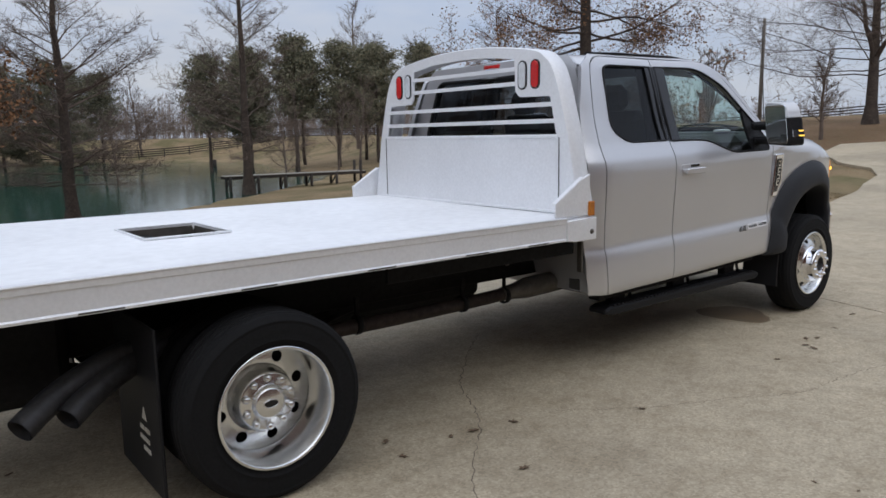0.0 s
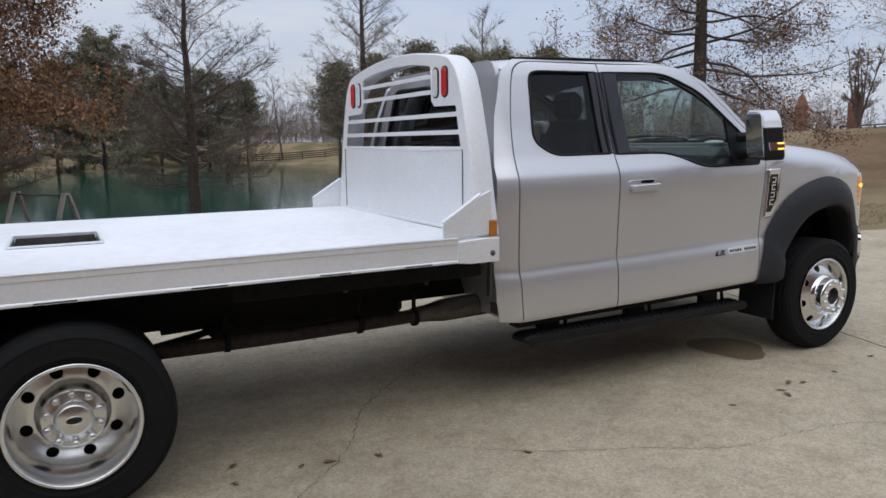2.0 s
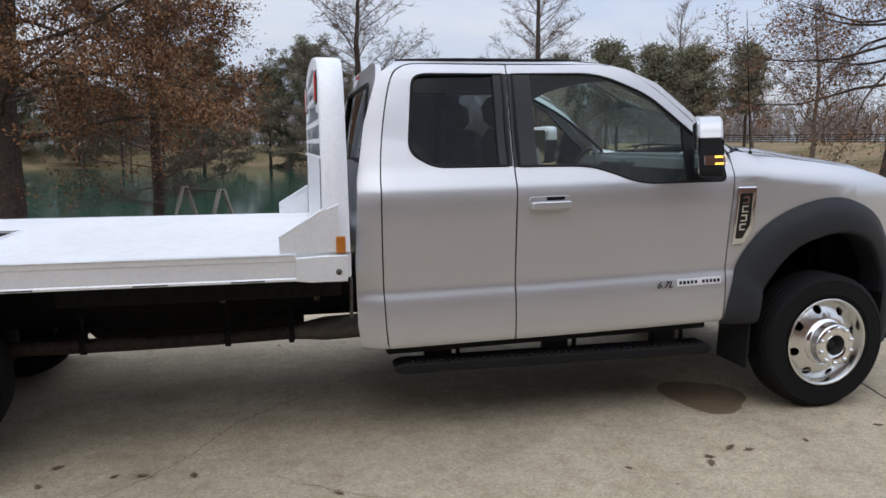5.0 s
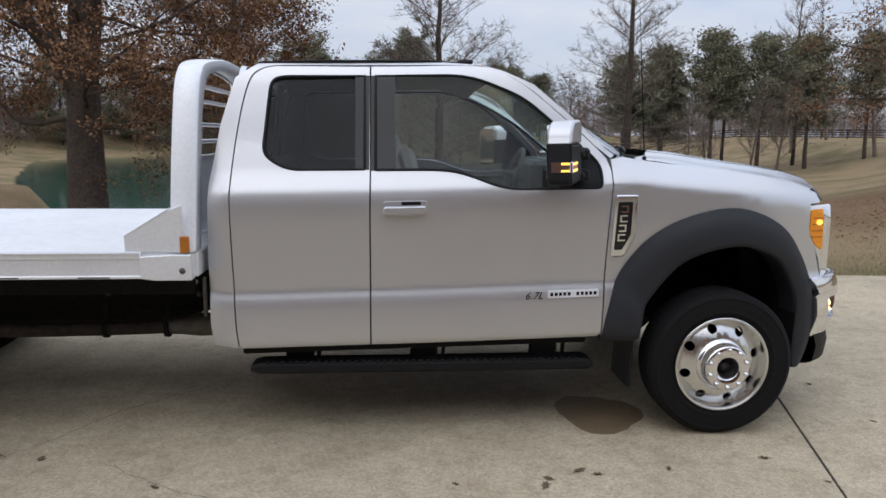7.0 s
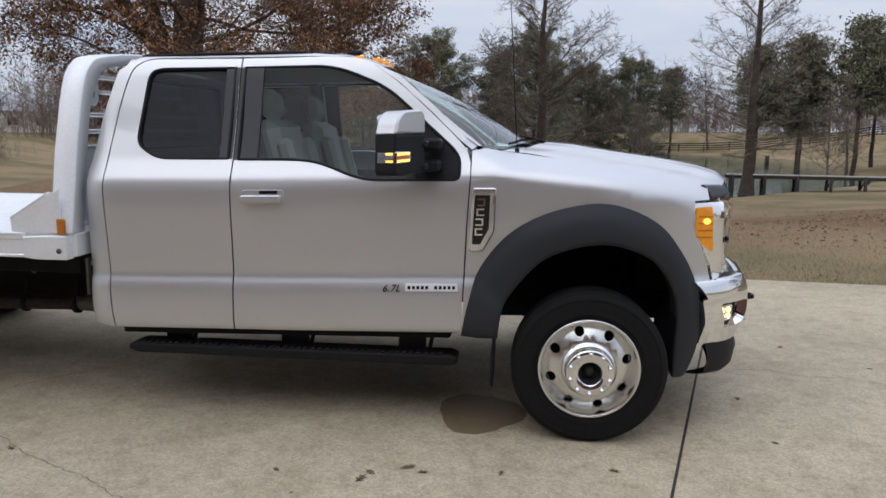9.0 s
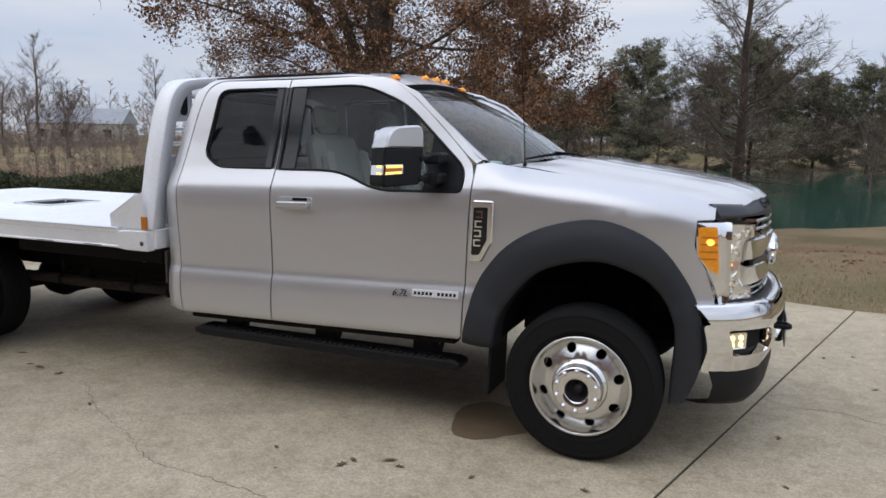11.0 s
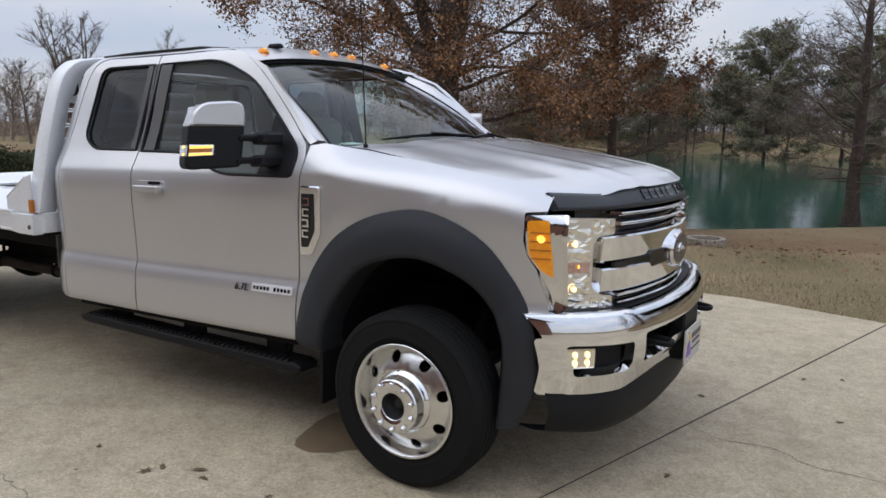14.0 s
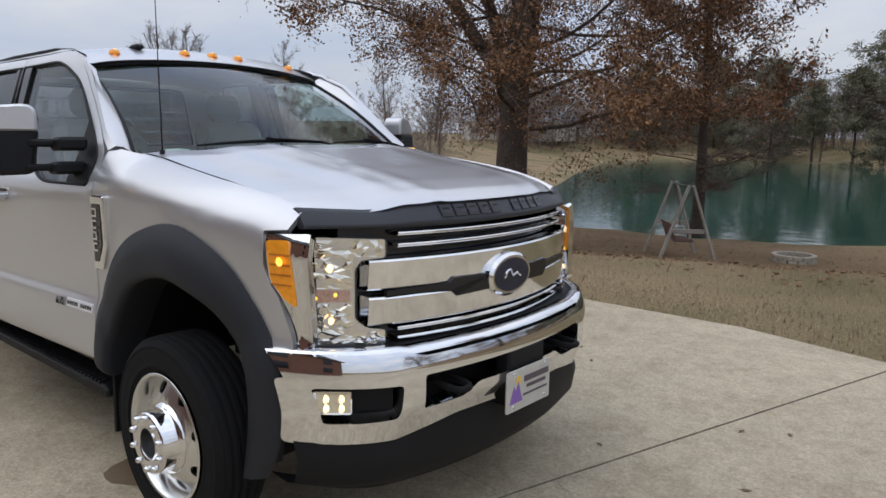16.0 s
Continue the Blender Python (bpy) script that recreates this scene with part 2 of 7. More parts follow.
    def prism(self, outline, place, lo, hi, b=0.0):
        """A flat outline (u, w) made solid between depths lo and hi; place(u, w, depth) gives the point."""
        n = len(outline)
        area = sum(outline[i][0] * outline[(i + 1) % n][1] - outline[(i + 1) % n][0] * outline[i][1] for i in range(n))
        sgn = 1 if area > 0 else -1

        def inset(k):
            res = []
            for i in range(n):
                p0, p1, p2 = (Vector(outline[(i + j) % n]) for j in (-1, 0, 1))
                e0, e1 = (p1 - p0).normalized(), (p2 - p1).normalized()
                n0, n1 = Vector((-e0.y, e0.x)), Vector((-e1.y, e1.x))
                h = (n0 + n1)
                h = h / max(0.35, h.length_squared / 2) if h.length > 1e-6 else n0
                res.append(p1 + h * k * sgn)
            return res

        rings = [(inset(b), lo), (outline, lo + b), (outline, hi - b), (inset(b), hi)] if b else [(outline, lo), (outline, hi)]
        vs = [place(p[0], p[1], d) for ring, d in rings for p in ring]
        fs = [tuple(range(n))[::-1], tuple((len(rings) - 1) * n + k for k in range(n))]
        for r in range(len(rings) - 1):
            for k in range(n):
                fs.append((r * n + k, r * n + (k + 1) % n, (r + 1) * n + (k + 1) % n, (r + 1) * n + k))
        return self.add(vs, fs)

    def mesh(self, name):
        me = bpy.data.meshes.new(name)
        me.from_pydata(self.v, [], self.f)
        me.polygons.foreach_set("use_smooth", self.s)
        me.update()
        bm = bmesh.new()
        bm.from_mesh(me)
        if len(bm.faces) < 20000:
            bmesh.ops.recalc_face_normals(bm, faces=bm.faces)
        bm.to_mesh(me)
        bm.free()
        return me


def part(name, built, mat, parent, label=""):
    """Links one mesh under a thing or a part."""
    me = built if isinstance(built, bpy.types.Mesh) else built.mesh(name)
    if not me.materials:
        me.materials.append(mat)
    ob = new(name, me)
    ob.parent = parent
    if label:
        tagged(ob, label)
    return ob


def thing(name, label, category, at=(0, 0, 0), group="", kind=""):
    """An empty at the base of a thing."""
    ob = new(name)
    ob.location = at
    return tagged(ob, label, category, group, kind)


def solo(name, built, mat, label, category, group="", kind=""):
    """A thing or piece of the setting that is one mesh."""
    return tagged(part(name, built, mat, None), label, category, group, kind)


def rounded(pts, r, n=5):
    """Rounds a polygon's corners; r: one radius or one for each corner."""
    res = []
    k = len(pts)
    for i in range(k):
        p0, p1, p2 = (Vector(pts[(i + j) % k]) for j in (-1, 0, 1))
        rr = r[i] if isinstance(r, (list, tuple)) else r
        if rr <= 0:
            res.append(tuple(p1))
            continue
        d0, d2 = (p0 - p1), (p2 - p1)
        a, c = p1 + d0.normalized() * min(rr, d0.length * 0.49), p1 + d2.normalized() * min(rr, d2.length * 0.49)
        for j in range(n + 1):
            t = j / n
            res.append(tuple(a * (1 - t) ** 2 + p1 * 2 * t * (1 - t) + c * t * t))
    return res


def spline(pts, n=6, closed=False):
    """A smooth line through points."""
    P = [Vector(p) for p in pts]
    k, res = len(P), []
    for i in range(k if closed else k - 1):
        g = (lambda j: P[j % k]) if closed else (lambda j: P[max(0, min(k - 1, j))])
        p0, p1, p2, p3 = g(i - 1), g(i), g(i + 1), g(i + 2)
        for j in range(n):
            t = j / n
            res.append(0.5 * (2 * p1 + (p2 - p0) * t + (2 * p0 - 5 * p1 + 4 * p2 - p3) * t * t + (3 * p1 - p0 - 3 * p2 + p3) * t ** 3))
    if not closed:
        res.append(P[-1])
    return [tuple(p) for p in res]


def lerp_table(table, x):
    """Smooth-free table lookup."""
    if x <= table[0][0]:
        return table[0][1]
    for (a, p), (c, q) in zip(table, table[1:]):
        if x <= c:
            return p + (q - p) * (x - a) / (c - a)
    return table[-1][1]


def smooth_table(table, step=0.01):
    """The same, softened so that the surface has no hard folds."""
    xs = np.arange(table[0][0] - 0.1, table[-1][0] + 0.1, step)
    ys = np.array([lerp_table(table, x) for x in xs])
    ker = np.array([1, 3, 5, 3, 1]) / 13
    ys = np.convolve(np.pad(ys, 2, mode="edge"), ker, "valid")
    return lambda x: float(np.interp(x, xs, ys))


def panel(name, outline, holes, place, mat, parent, us=(), ws=(), thick=0.02, label="", inward=None):
    """A sheet cut to an outline with holes in (u, w), laid on the curved surface place(u, w), with turned-in edges."""
    bm = bmesh.new()
    edges = []
    for loop in [outline, *holes]:
        vs = [bm.verts.new((p[0], 0, p[1])) for p in loop]
        edges += [bm.edges.new((vs[i], vs[(i + 1) % len(vs)])) for i in range(len(vs))]
    bmesh.ops.triangle_fill(bm, use_beauty=True, use_dissolve=False, edges=edges)
    for u in us:
        bmesh.ops.bisect_plane(bm, geom=bm.verts[:] + bm.edges[:] + bm.faces[:], plane_co=(u, 0, 0), plane_no=(1, 0, 0))
    for w in ws:
        bmesh.ops.bisect_plane(bm, geom=bm.verts[:] + bm.edges[:] + bm.faces[:], plane_co=(0, 0, w), plane_no=(0, 0, 1))
    bmesh.ops.remove_doubles(bm, verts=bm.verts, dist=1e-5)
    bm.verts.ensure_lookup_table()
    uw = [(v.co.x, v.co.z) for v in bm.verts]
    e = 0.004
    P = [Vector(place(u, w)) for u, w in uw]
    N = []
    for (u, w), p in zip(uw, P):
        du, dw = Vector(place(u + e, w)) - Vector(place(u - e, w)), Vector(place(u, w + e)) - Vector(place(u, w - e))
        nn = du.cross(dw)
        N.append(nn.normalized() if nn.length > 1e-12 else Vector((0, 0, 1)))
    mid = sum(P, Vector()) / len(P)
    out_dir = Vector(inward(mid)) * -1 if inward else Vector((0, mid.y, 0))
    if sum(n.dot(out_dir) for n in N) < 0:
        N = [-n for n in N]
    tris = [tuple(v.index for v in f.verts) for f in bm.faces]
    rim = [(ed.verts[0].index, ed.verts[1].index) for ed in bm.edges if len(ed.link_faces) == 1]
    bm.free()
    verts, faces = list(P), []
    for f in tris:
        a, b2, c = (P[i] for i in f[:3])
        nn = (b2 - a).cross(c - a)
        faces.append(f if nn.dot(N[f[0]]) >= 0 else f[::-1])
    nout = len(faces)
    normals = list(N)
    for a, b2 in rim:
        k = len(verts)
        edge_n = None
        verts += [P[a], P[b2], P[b2] - N[b2] * thick, P[a] - N[a] * thick]
        en = (P[b2] - P[a]).cross(N[a])
        en = en.normalized() if en.length > 1e-9 else N[a]
        normals += [en] * 4
        faces.append((k, k + 1, k + 2, k + 3))
    me = bpy.data.meshes.new(name)
    me.from_pydata(verts, [], faces)
    me.polygons.foreach_set("use_smooth", [True] * nout + [False] * (len(faces) - nout))
    me.update()
    fixed = []
    for poly in me.polygons:
        for li in poly.loop_indices:
            vi = me.loops[li].vertex_index
            fixed.append(normals[vi] if poly.index < nout else poly.normal)
    me.normals_split_custom_set([tuple(n) for n in fixed])
    me.materials.append(mat)
    return part(name, me, mat, parent, label)


def sheet(name, place, us, ws, mat, parent, label=""):
    """A smooth grid surface place(u, w)."""
    b = Build()
    vs = [place(u, w) for u in us for w in ws]
    k = len(ws)
    fs = [(i * k + j, (i + 1) * k + j, (i + 1) * k + j + 1, i * k + j + 1) for i in range(len(us) - 1) for j in range(k - 1)]
    b.add(vs, fs, True)
    return part(name, b, mat, parent, label)


def steps(a, b, n):
    return [a + (b - a) * i / n for i in range(n + 1)]


# ---- the truck ----
truck = thing("flatbed_truck", "silver extended-cab truck with empty aluminium flatbed, lights on", "truck")

side_profile = smooth_table([(0.53, 0.975), (0.545, 1.002), (0.56, 1.015), (0.585, 1.0215), (0.62, 1.0235), (0.70, 1.0225), (0.76, 1.0185), (0.795, 1.0125), (0.82, 1.0035), (0.832, 0.999), (0.845, 0.998), (0.87, 0.9985),
                             (1.0, 1.003), (1.15, 1.012), (1.25, 1.0165), (1.315, 1.0145), (1.36, 1.006), (1.40, 0.991), (1.48, 0.962), (1.60, 0.931),
                             (1.80, 0.873), (1.95, 0.826), (2.01, 0.798), (2.04, 0.772), (2.06, 0.74)], 0.008)
hood_side = smooth_table([(-0.70, 1.54), (-0.5, 1.512), (-0.38, 1.485), (0.0, 1.438), (0.25, 1.398), (0.48, 1.348), (0.62, 1.306), (0.8, 1.27)])


def cab_width(x, z):
    """Half the width of the body at (x, z)."""
    y = side_profile(z)
    if x < -2.60:
        y -= 1.3 * (-2.60 - x) ** 1.7
    if x > -0.66:
        zt = hood_side(x)
        k = (z - (zt - 0.17)) / 0.17
        f = min(y, 1.012) if z > 1.2 else y
        g = 1.012 - (0.15 * max(0.0, k) ** 2.2)
        blend = max(0.0, min(1.0, (x + 0.66) / 0.25))
        y = f * (1 - blend) + (min(y, g) if z < zt - 0.17 else g) * blend
        if x > 0.05:
            y -= 0.36 * (x - 0.05) ** 2
    return y


def side(s):
    return lambda x, z: (x, s * cab_width(x, z), z)


XS = steps(-2.74, 0.64, 35)
ZS = [0.545, 0.56, 0.575, 0.60, 0.64, 0.70, 0.74, 0.77, 0.795, 0.81, 0.82, 0.832, 0.84, 0.86, 0.9, 1.0, 1.1, 1.2, 1.28, 1.32, 1.345, 1.36, 1.375, 1.39, 1.41, 1.45, 1.5, 1.55, 1.6, 1.7, 1.8, 1.9, 1.95, 1.98, 2.0, 2.02, 2.035]

REAR_DOOR = [(-1.912, 0.556), (-1.912, 1.2), (-1.909, 1.5), (-1.909, 2.022)] + spline([(-2.40, 2.03), (-2.475, 2.012), (-2.535, 1.945), (-2.585, 1.72), (-2.615, 1.42), (-2.613, 1.0), (-2.603, 0.70), (-2.590, 0.570)], 4) + [(-2.575, 0.556)]
FRONT_DOOR = [(-1.904, 0.556), (-0.690, 0.548), (-0.672, 0.57), (-0.650, 1.10), (-0.634, 1.36), (-0.634, 1.44), (-0.655, 1.51)] + spline([(-0.70, 1.560), (-0.86, 1.715), (-1.03, 1.868), (-1.20, 1.985), (-1.32, 2.016), (-1.42, 2.023)], 3) + [(-1.901, 2.023), (-1.901, 1.5), (-1.904, 1.2)]
REAR_WIN = rounded([(-1.935, 1.482), (-2.33, 1.486), (-2.462, 1.565), (-2.425, 1.945), (-2.38, 1.972), (-1.935, 1.972)], [0.0, 0.06, 0.06, 0.05, 0.05, 0.0])
FRONT_WIN = rounded([(-1.878, 1.477), (-1.878, 1.972), (-1.38, 1.968), (-1.09, 1.845), (-0.708, 1.50), (-0.686, 1.44), (-0.690, 1.345), (-1.20, 1.352), (-1.43, 1.455), (-1.57, 1.473)],
                    [0.0, 0.0, 0.12, 0.10, 0.05, 0.05, 0.03, 0.10, 0.12, 0.10])
FENDER = ([(-0.628, 1.505), (-0.628, 1.36), (-0.643, 1.10), (-0.664, 0.57), (-0.668, 0.55), (-0.60, 0.55)]
          + spline([(-0.585, 0.70), (-0.53, 0.90), (-0.40, 1.055), (-0.20, 1.155), (0.06, 1.188), (0.27, 1.115), (0.41, 0.985), (0.495, 0.845)], 4)
          + [(0.515, 0.80), (0.598, 0.80), (0.585, 0.86), (0.548, 0.985), (0.515, 1.04), (0.500, 1.10), (0.503, 1.217), (0.572, 1.224), (0.572, 1.290)]
          + [(0.45, 1.337), (0.25, 1.382), (0.0, 1.426), (-0.25, 1.463), (-0.42, 1.490), (-0.56, 1.515)])
CORNER = [(-2.580, 0.556)] + spline([(-2.598, 0.570), (-2.610, 0.70), (-2.620, 1.0), (-2.622, 1.42), (-2.592, 1.72), (-2.542, 1.95), (-2.48, 2.018), (-2.40, 2.036)], 4) + [(-1.60, 2.030), (-1.32, 2.022), (-1.2, 1.992), (-1.03, 1.874), (-0.86, 1.722), (-0.70, 1.567), (-0.63, 1.51), (-0.60, 1.53), (-0.70, 1.605), (-0.86, 1.762), (-1.03, 1.912), (-1.22, 1.988), (-1.32, 2.024), (-1.60, 2.052), (-2.40, 2.060), (-2.50, 2.045), (-2.61, 1.97), (-2.685, 1.72), (-2.735, 1.42), (-2.75, 1.0), (-2.745, 0.68), (-2.73, 0.57)]

cab = part("cab", Build().box((-1.7, 0, 0.60), (1.9, 1.7, 0.10), 0.02), M_TRIM, truck, "extended cab in silver metallic paint")
for s in (-1, 1):
    panel("body_corner", CORNER, [], side(s), M_PAINT, cab, XS, ZS, 0.03)
    fender = panel("fender", FENDER, [], side(s), M_PAINT, truck, XS, ZS, 0.03, "silver front fender")
    rear_door = panel("rear_door", REAR_DOOR, [REAR_WIN], side(s), M_PAINT, truck, XS, ZS, 0.03, "closed silver half door with dark tinted window")
    front_door = panel("front_door", FRONT_DOOR, [FRONT_WIN], side(s), M_PAINT, truck, XS, ZS, 0.03, "closed silver front door")

    def glassy(x, z, s=s):
        return (x, s * (cab_width(x, z) - 0.014), z)

    def proud(k, s=s):
        return lambda x, z: (x, s * (cab_width(x, z) + k), z)

    pane_r = panel("window", REAR_WIN, [], glassy, M_PRIVACY, rear_door, XS[::3], ZS[::2], 0.004, "dark privacy glass")
    pane_f = panel("window", FRONT_WIN, [], glassy, M_GLASS, front_door, XS[::3], ZS[::2], 0.004, "lightly tinted glass")
    pane_r.visible_shadow = pane_f.visible_shadow = False
    panel("window_post", [(-1.9115, 1.478), (-1.9095, 1.974), (-1.985, 1.974), (-1.985, 1.478)], [], proud(0.001), M_GLOSSBLK, rear_door, [], ZS, 0.012)
    panel("window_post", [(-1.9025, 1.472), (-1.9015, 1.974), (-1.775, 1.974), (-1.775, 1.472)], [], proud(0.001), M_GLOSSBLK, front_door, [], ZS, 0.012)
    panel("mirror_sail", [(-0.688, 1.347), (-0.684, 1.44), (-0.705, 1.50), (-0.90, 1.672), (-0.915, 1.35)], [], proud(0.0), M_BLACK, front_door, XS, ZS, 0.02, "black mirror sail panel")
    for nm, loop, owner in (("window_seal", REAR_WIN, rear_door), ("window_seal", FRONT_WIN, front_door)):
        b = Build()
        path = [Vector((x, s * (cab_width(x, z) - 0.001), z)) for x, z in loop] + [Vector((loop[0][0], s * (cab_width(*loop[0]) - 0.001), loop[0][1]))]
        b.tube(path, 0.0085, 6, caps=False)
        part(nm, b, M_BLACK, owner, "black rubber seal")

    # door handle in a shallow cup
    b = Build()
    yh = s * (cab_width(-1.72, 1.25) + 0.002)
    cup = rounded([(-1.845, 1.222), (-1.615, 1.222), (-1.612, 1.302), (-1.842, 1.302)], 0.02)
    b.prism(cup, lambda u, w, d, s=s: (u, s * (cab_width(u, w) + d), w), -0.01, 0.003, 0.002)
    part("handle_cup", b, M_PAINT, front_door)
    b = Build()
    grip = rounded([(-1.838, 1.232), (-1.622, 1.230), (-1.619, 1.274), (-1.838, 1.274)], 0.016)
    b.prism(grip, lambda u, w, d, s=s: (u, s * (cab_width(u, w) + d), w), 0.012, 0.045, 0.006)
    b.prism(rounded([(-1.835, 1.245), (-1.80, 1.245), (-1.80, 1.27), (-1.835, 1.27)], 0.006), lambda u, w, d, s=s: (u, s * (cab_width(u, w) + d), w), 0.0, 0.014)
    b.prism(rounded([(-1.66, 1.245), (-1.625, 1.245), (-1.625, 1.27), (-1.66, 1.27)], 0.006), lambda u, w, d, s=s: (u, s * (cab_width(u, w) + d), w), 0.0, 0.014)
    part("door_handle", b, M_PAINT, front_door, "body-coloured pull handle")
    b = Build()
    b.prism(rounded([(-1.745, 1.279), (-1.645, 1.279), (-1.645, 1.298), (-1.745, 1.298)], 0.004), lambda u, w, d, s=s: (u, s * (cab_width(u, w) + d), w), 0.001, 0.006)
    part("handle_slot", b, M_GLOSSBLK, front_door)

    # fender vent badge: chrome surround with dark insert and raised bars
    def on_side(u, w, d, s=s):
        return (u, s * (cab_width(u, w) + d), w)

    outer = rounded([(-0.617, 1.302), (-0.497, 1.300), (-0.503, 1.075), (-0.560, 0.972), (-0.632, 0.968)], 0.012)
    inner = rounded([(-0.605, 1.262), (-0.527, 1.262), (-0.532, 1.088), (-0.575, 1.008), (-0.618, 1.008)], 0.008)
    vent = part("fender_vent", Build().prism(outer, on_side, -0.01, 0.020, 0.006), M_CHROME, truck, "chrome fender vent")
    part("vent_insert", Build().prism(inner, on_side, 0.012, 0.0215, 0.001), M_GLOSSBLK, vent)
    for i, z0 in enumerate((1.205, 1.155, 1.105, 1.055)):
        b = Build()
        xm = -0.572 - 0.004 * i
        for u0, u1, w0, w1 in ((-0.020, 0.020, 0.030, 0.038), (-0.020, 0.020, 0.0, 0.008), (-0.020, -0.011, 0.008, 0.030) if i % 2 else (0.011, 0.020, 0.008, 0.030)):
            b.prism([(xm + u0, z0 + w0), (xm + u1, z0 + w0), (xm + u1, z0 + w1), (xm + u0, z0 + w1)], on_side, 0.019, 0.0255)
        part("vent_bar", b, M_CHROME, vent)

    # lettered strip on the lower door: engine size readable, the rest plain bars
    cu = bpy.data.curves.new("engine_size_text", "FONT")
    cu.body, cu.size, cu.extrude, cu.shear, cu.space_character = "6.7L", 0.052, 0.002, 0.35, 1.1
    text_ob = bpy.data.objects.new("tmp_text", cu)
    me = bpy.data.meshes.new_from_object(text_ob)
    bpy.data.objects.remove(text_ob)
    me.transform(Matrix.Translation((-1.090 if s < 0 else -0.86, s * (cab_width(-0.95, 0.775) + 0.005), 0.760)) @ Matrix.Rotation(radians(90 if s < 0 else 90), 4, "X") @ Matrix.Scale(1 if s < 0 else -1, 4, (1, 0, 0)))
    me.materials.clear()
    part("engine_badge", me, M_GLOSSBLK, front_door, "dark engine-size badge")
    strip = part("door_badge", Build().prism(rounded([(-0.965, 0.762), (-0.690, 0.762), (-0.690, 0.800), (-0.965, 0.800)], 0.004), on_side, -0.002, 0.005, 0.001), M_ALU, front_door, "satin silver name strip")
    for i in range(11):
        if i != 5:
            u = -0.952 + 0.0235 * i
            part("badge_bar", Build().prism([(u, 0.773), (u + 0.015, 0.773), (u + 0.015, 0.789), (u, 0.789)], on_side, 0.004, 0.0065), M_GLOSSBLK, front_door)

    # wheel-arch flare
    o_line = spline([(-0.672, 0.53), (-0.635, 0.70), (-0.575, 0.885), (-0.42, 1.068), (-0.20, 1.178), (0.068, 1.212), (0.31, 1.118), (0.452, 0.962), (0.532, 0.80), (0.555, 0.66), (0.555, 0.50), (0.50, 0.36)], 5)
    i_line = spline([(-0.475, 0.53), (-0.462, 0.64), (-0.425, 0.74), (-0.275, 0.915), (-0.12, 0.988), (0.075, 1.012), (0.25, 0.955), (0.35, 0.87), (0.42, 0.75), (0.44, 0.64), (0.435, 0.50), (0.43, 0.36)], 5)
    rows = []
    for (xo, zo), (xi, zi) in zip(o_line, i_line):
        base = cab_width(xo, zo) if zo > 0.8 or xo < 0 else cab_width(xo, 0.8)
        rows.append([(xo, s * (base - 0.004), zo), (xo * 0.97 + xi * 0.03, s * (base + 0.018), zo * 0.97 + zi * 0.03), (xo * 0.55 + xi * 0.45, s * (base + 0.052), zo * 0.55 + zi * 0.45),
                     (xo * 0.12 + xi * 0.88, s * (base + 0.062), zo * 0.12 + zi * 0.88), (xi, s * (base + 0.056), zi), (xi, s * (base + 0.02), zi), (xi, s * (base - 0.12), zi)])
    b = Build()
    k = 7
    b.add([p for r in rows for p in r], [(i * k + j, i * k + j + 1, (i + 1) * k + j + 1, (i + 1) * k + j) for i in range(len(rows) - 1) for j in range(k - 1)], True)
    part("wheel_flare", b, M_GREYPL, truck, "dark grey plastic wheel-arch flare")
    # inner wheel well
    b = Build()
    well = [(x, z + 0.02) for x, z in i_line]
    b.add([(x, s * yy, z) for x, z in well for yy in (0.98, 0.40)], [(2 * i, 2 * i + 1, 2 * i + 3, 2 * i + 2) for i in range(len(well) - 1)], True)
    b.add([(-0.48, s * 0.42, 0.5), (0.45, s * 0.42, 0.5), (0.45, s * 0.42, 1.08), (-0.48, s * 0.42, 1.08)], [(0, 1, 2, 3)])
    part("wheel_well", b, M_FRAME, truck, "black inner wheel well")
    b = Build()
    b.prism(rounded([(-0.515, 0.27), (-0.50, 0.60), (-0.485, 0.60), (-0.495, 0.27)], 0.004), lambda u, w, d: (u, d, w), min(s * 0.74, s * 1.03), max(s * 0.74, s * 1.03), 0.004)
    part("mud_flap", b, M_BLACK, truck, "short black front mud flap")

    # tow mirror, its outer end swept back
    ct, st = math.cos(radians(25)), math.sin(radians(25))

    def mir_at(d, w, u, s=s):
        # d outwards, u forwards, from the middle of the mirror head
        return (-0.955 - d * st + u * ct, s * (1.262 + d * ct + u * st), w)

    mir = part("mirror", Build().prism(rounded([(-0.128, 1.400), (0.118, 1.392), (0.135, 1.42), (0.132, 1.598), (-0.128, 1.598)], [0.03, 0.035, 0.03, 0.004, 0.004]), mir_at, -0.058, 0.062, 0.012), M_BLACK, truck, "large tow mirror with black housing")
    cap = rounded([(-0.128, 1.600), (0.132, 1.600), (0.120, 1.655), (0.070, 1.706), (-0.095, 1.716), (-0.126, 1.690)], [0.004, 0.004, 0.03, 0.04, 0.035, 0.03], 5)
    part("mirror_cap", Build().prism(cap, mir_at, -0.058, 0.062, 0.010), M_PAINT, mir, "silver painted cap")
    lamp_shape = rounded([(0.010, 1.462), (0.126, 1.458), (0.126, 1.516), (0.010, 1.514)], 0.005)
    sig = part("signal_lamp", Build().prism(lamp_shape, mir_at, 0.02, 0.068, 0.003), M_CHROME, mir, "chrome-edged amber signal lamp")
    part("signal_lens", Build().prism(rounded([(0.020, 1.480), (0.124, 1.478), (0.124, 1.498), (0.020, 1.498)], 0.003), mir_at, 0.06, 0.070, 0.001), M_AMBERREF, mir)
    b = Build()
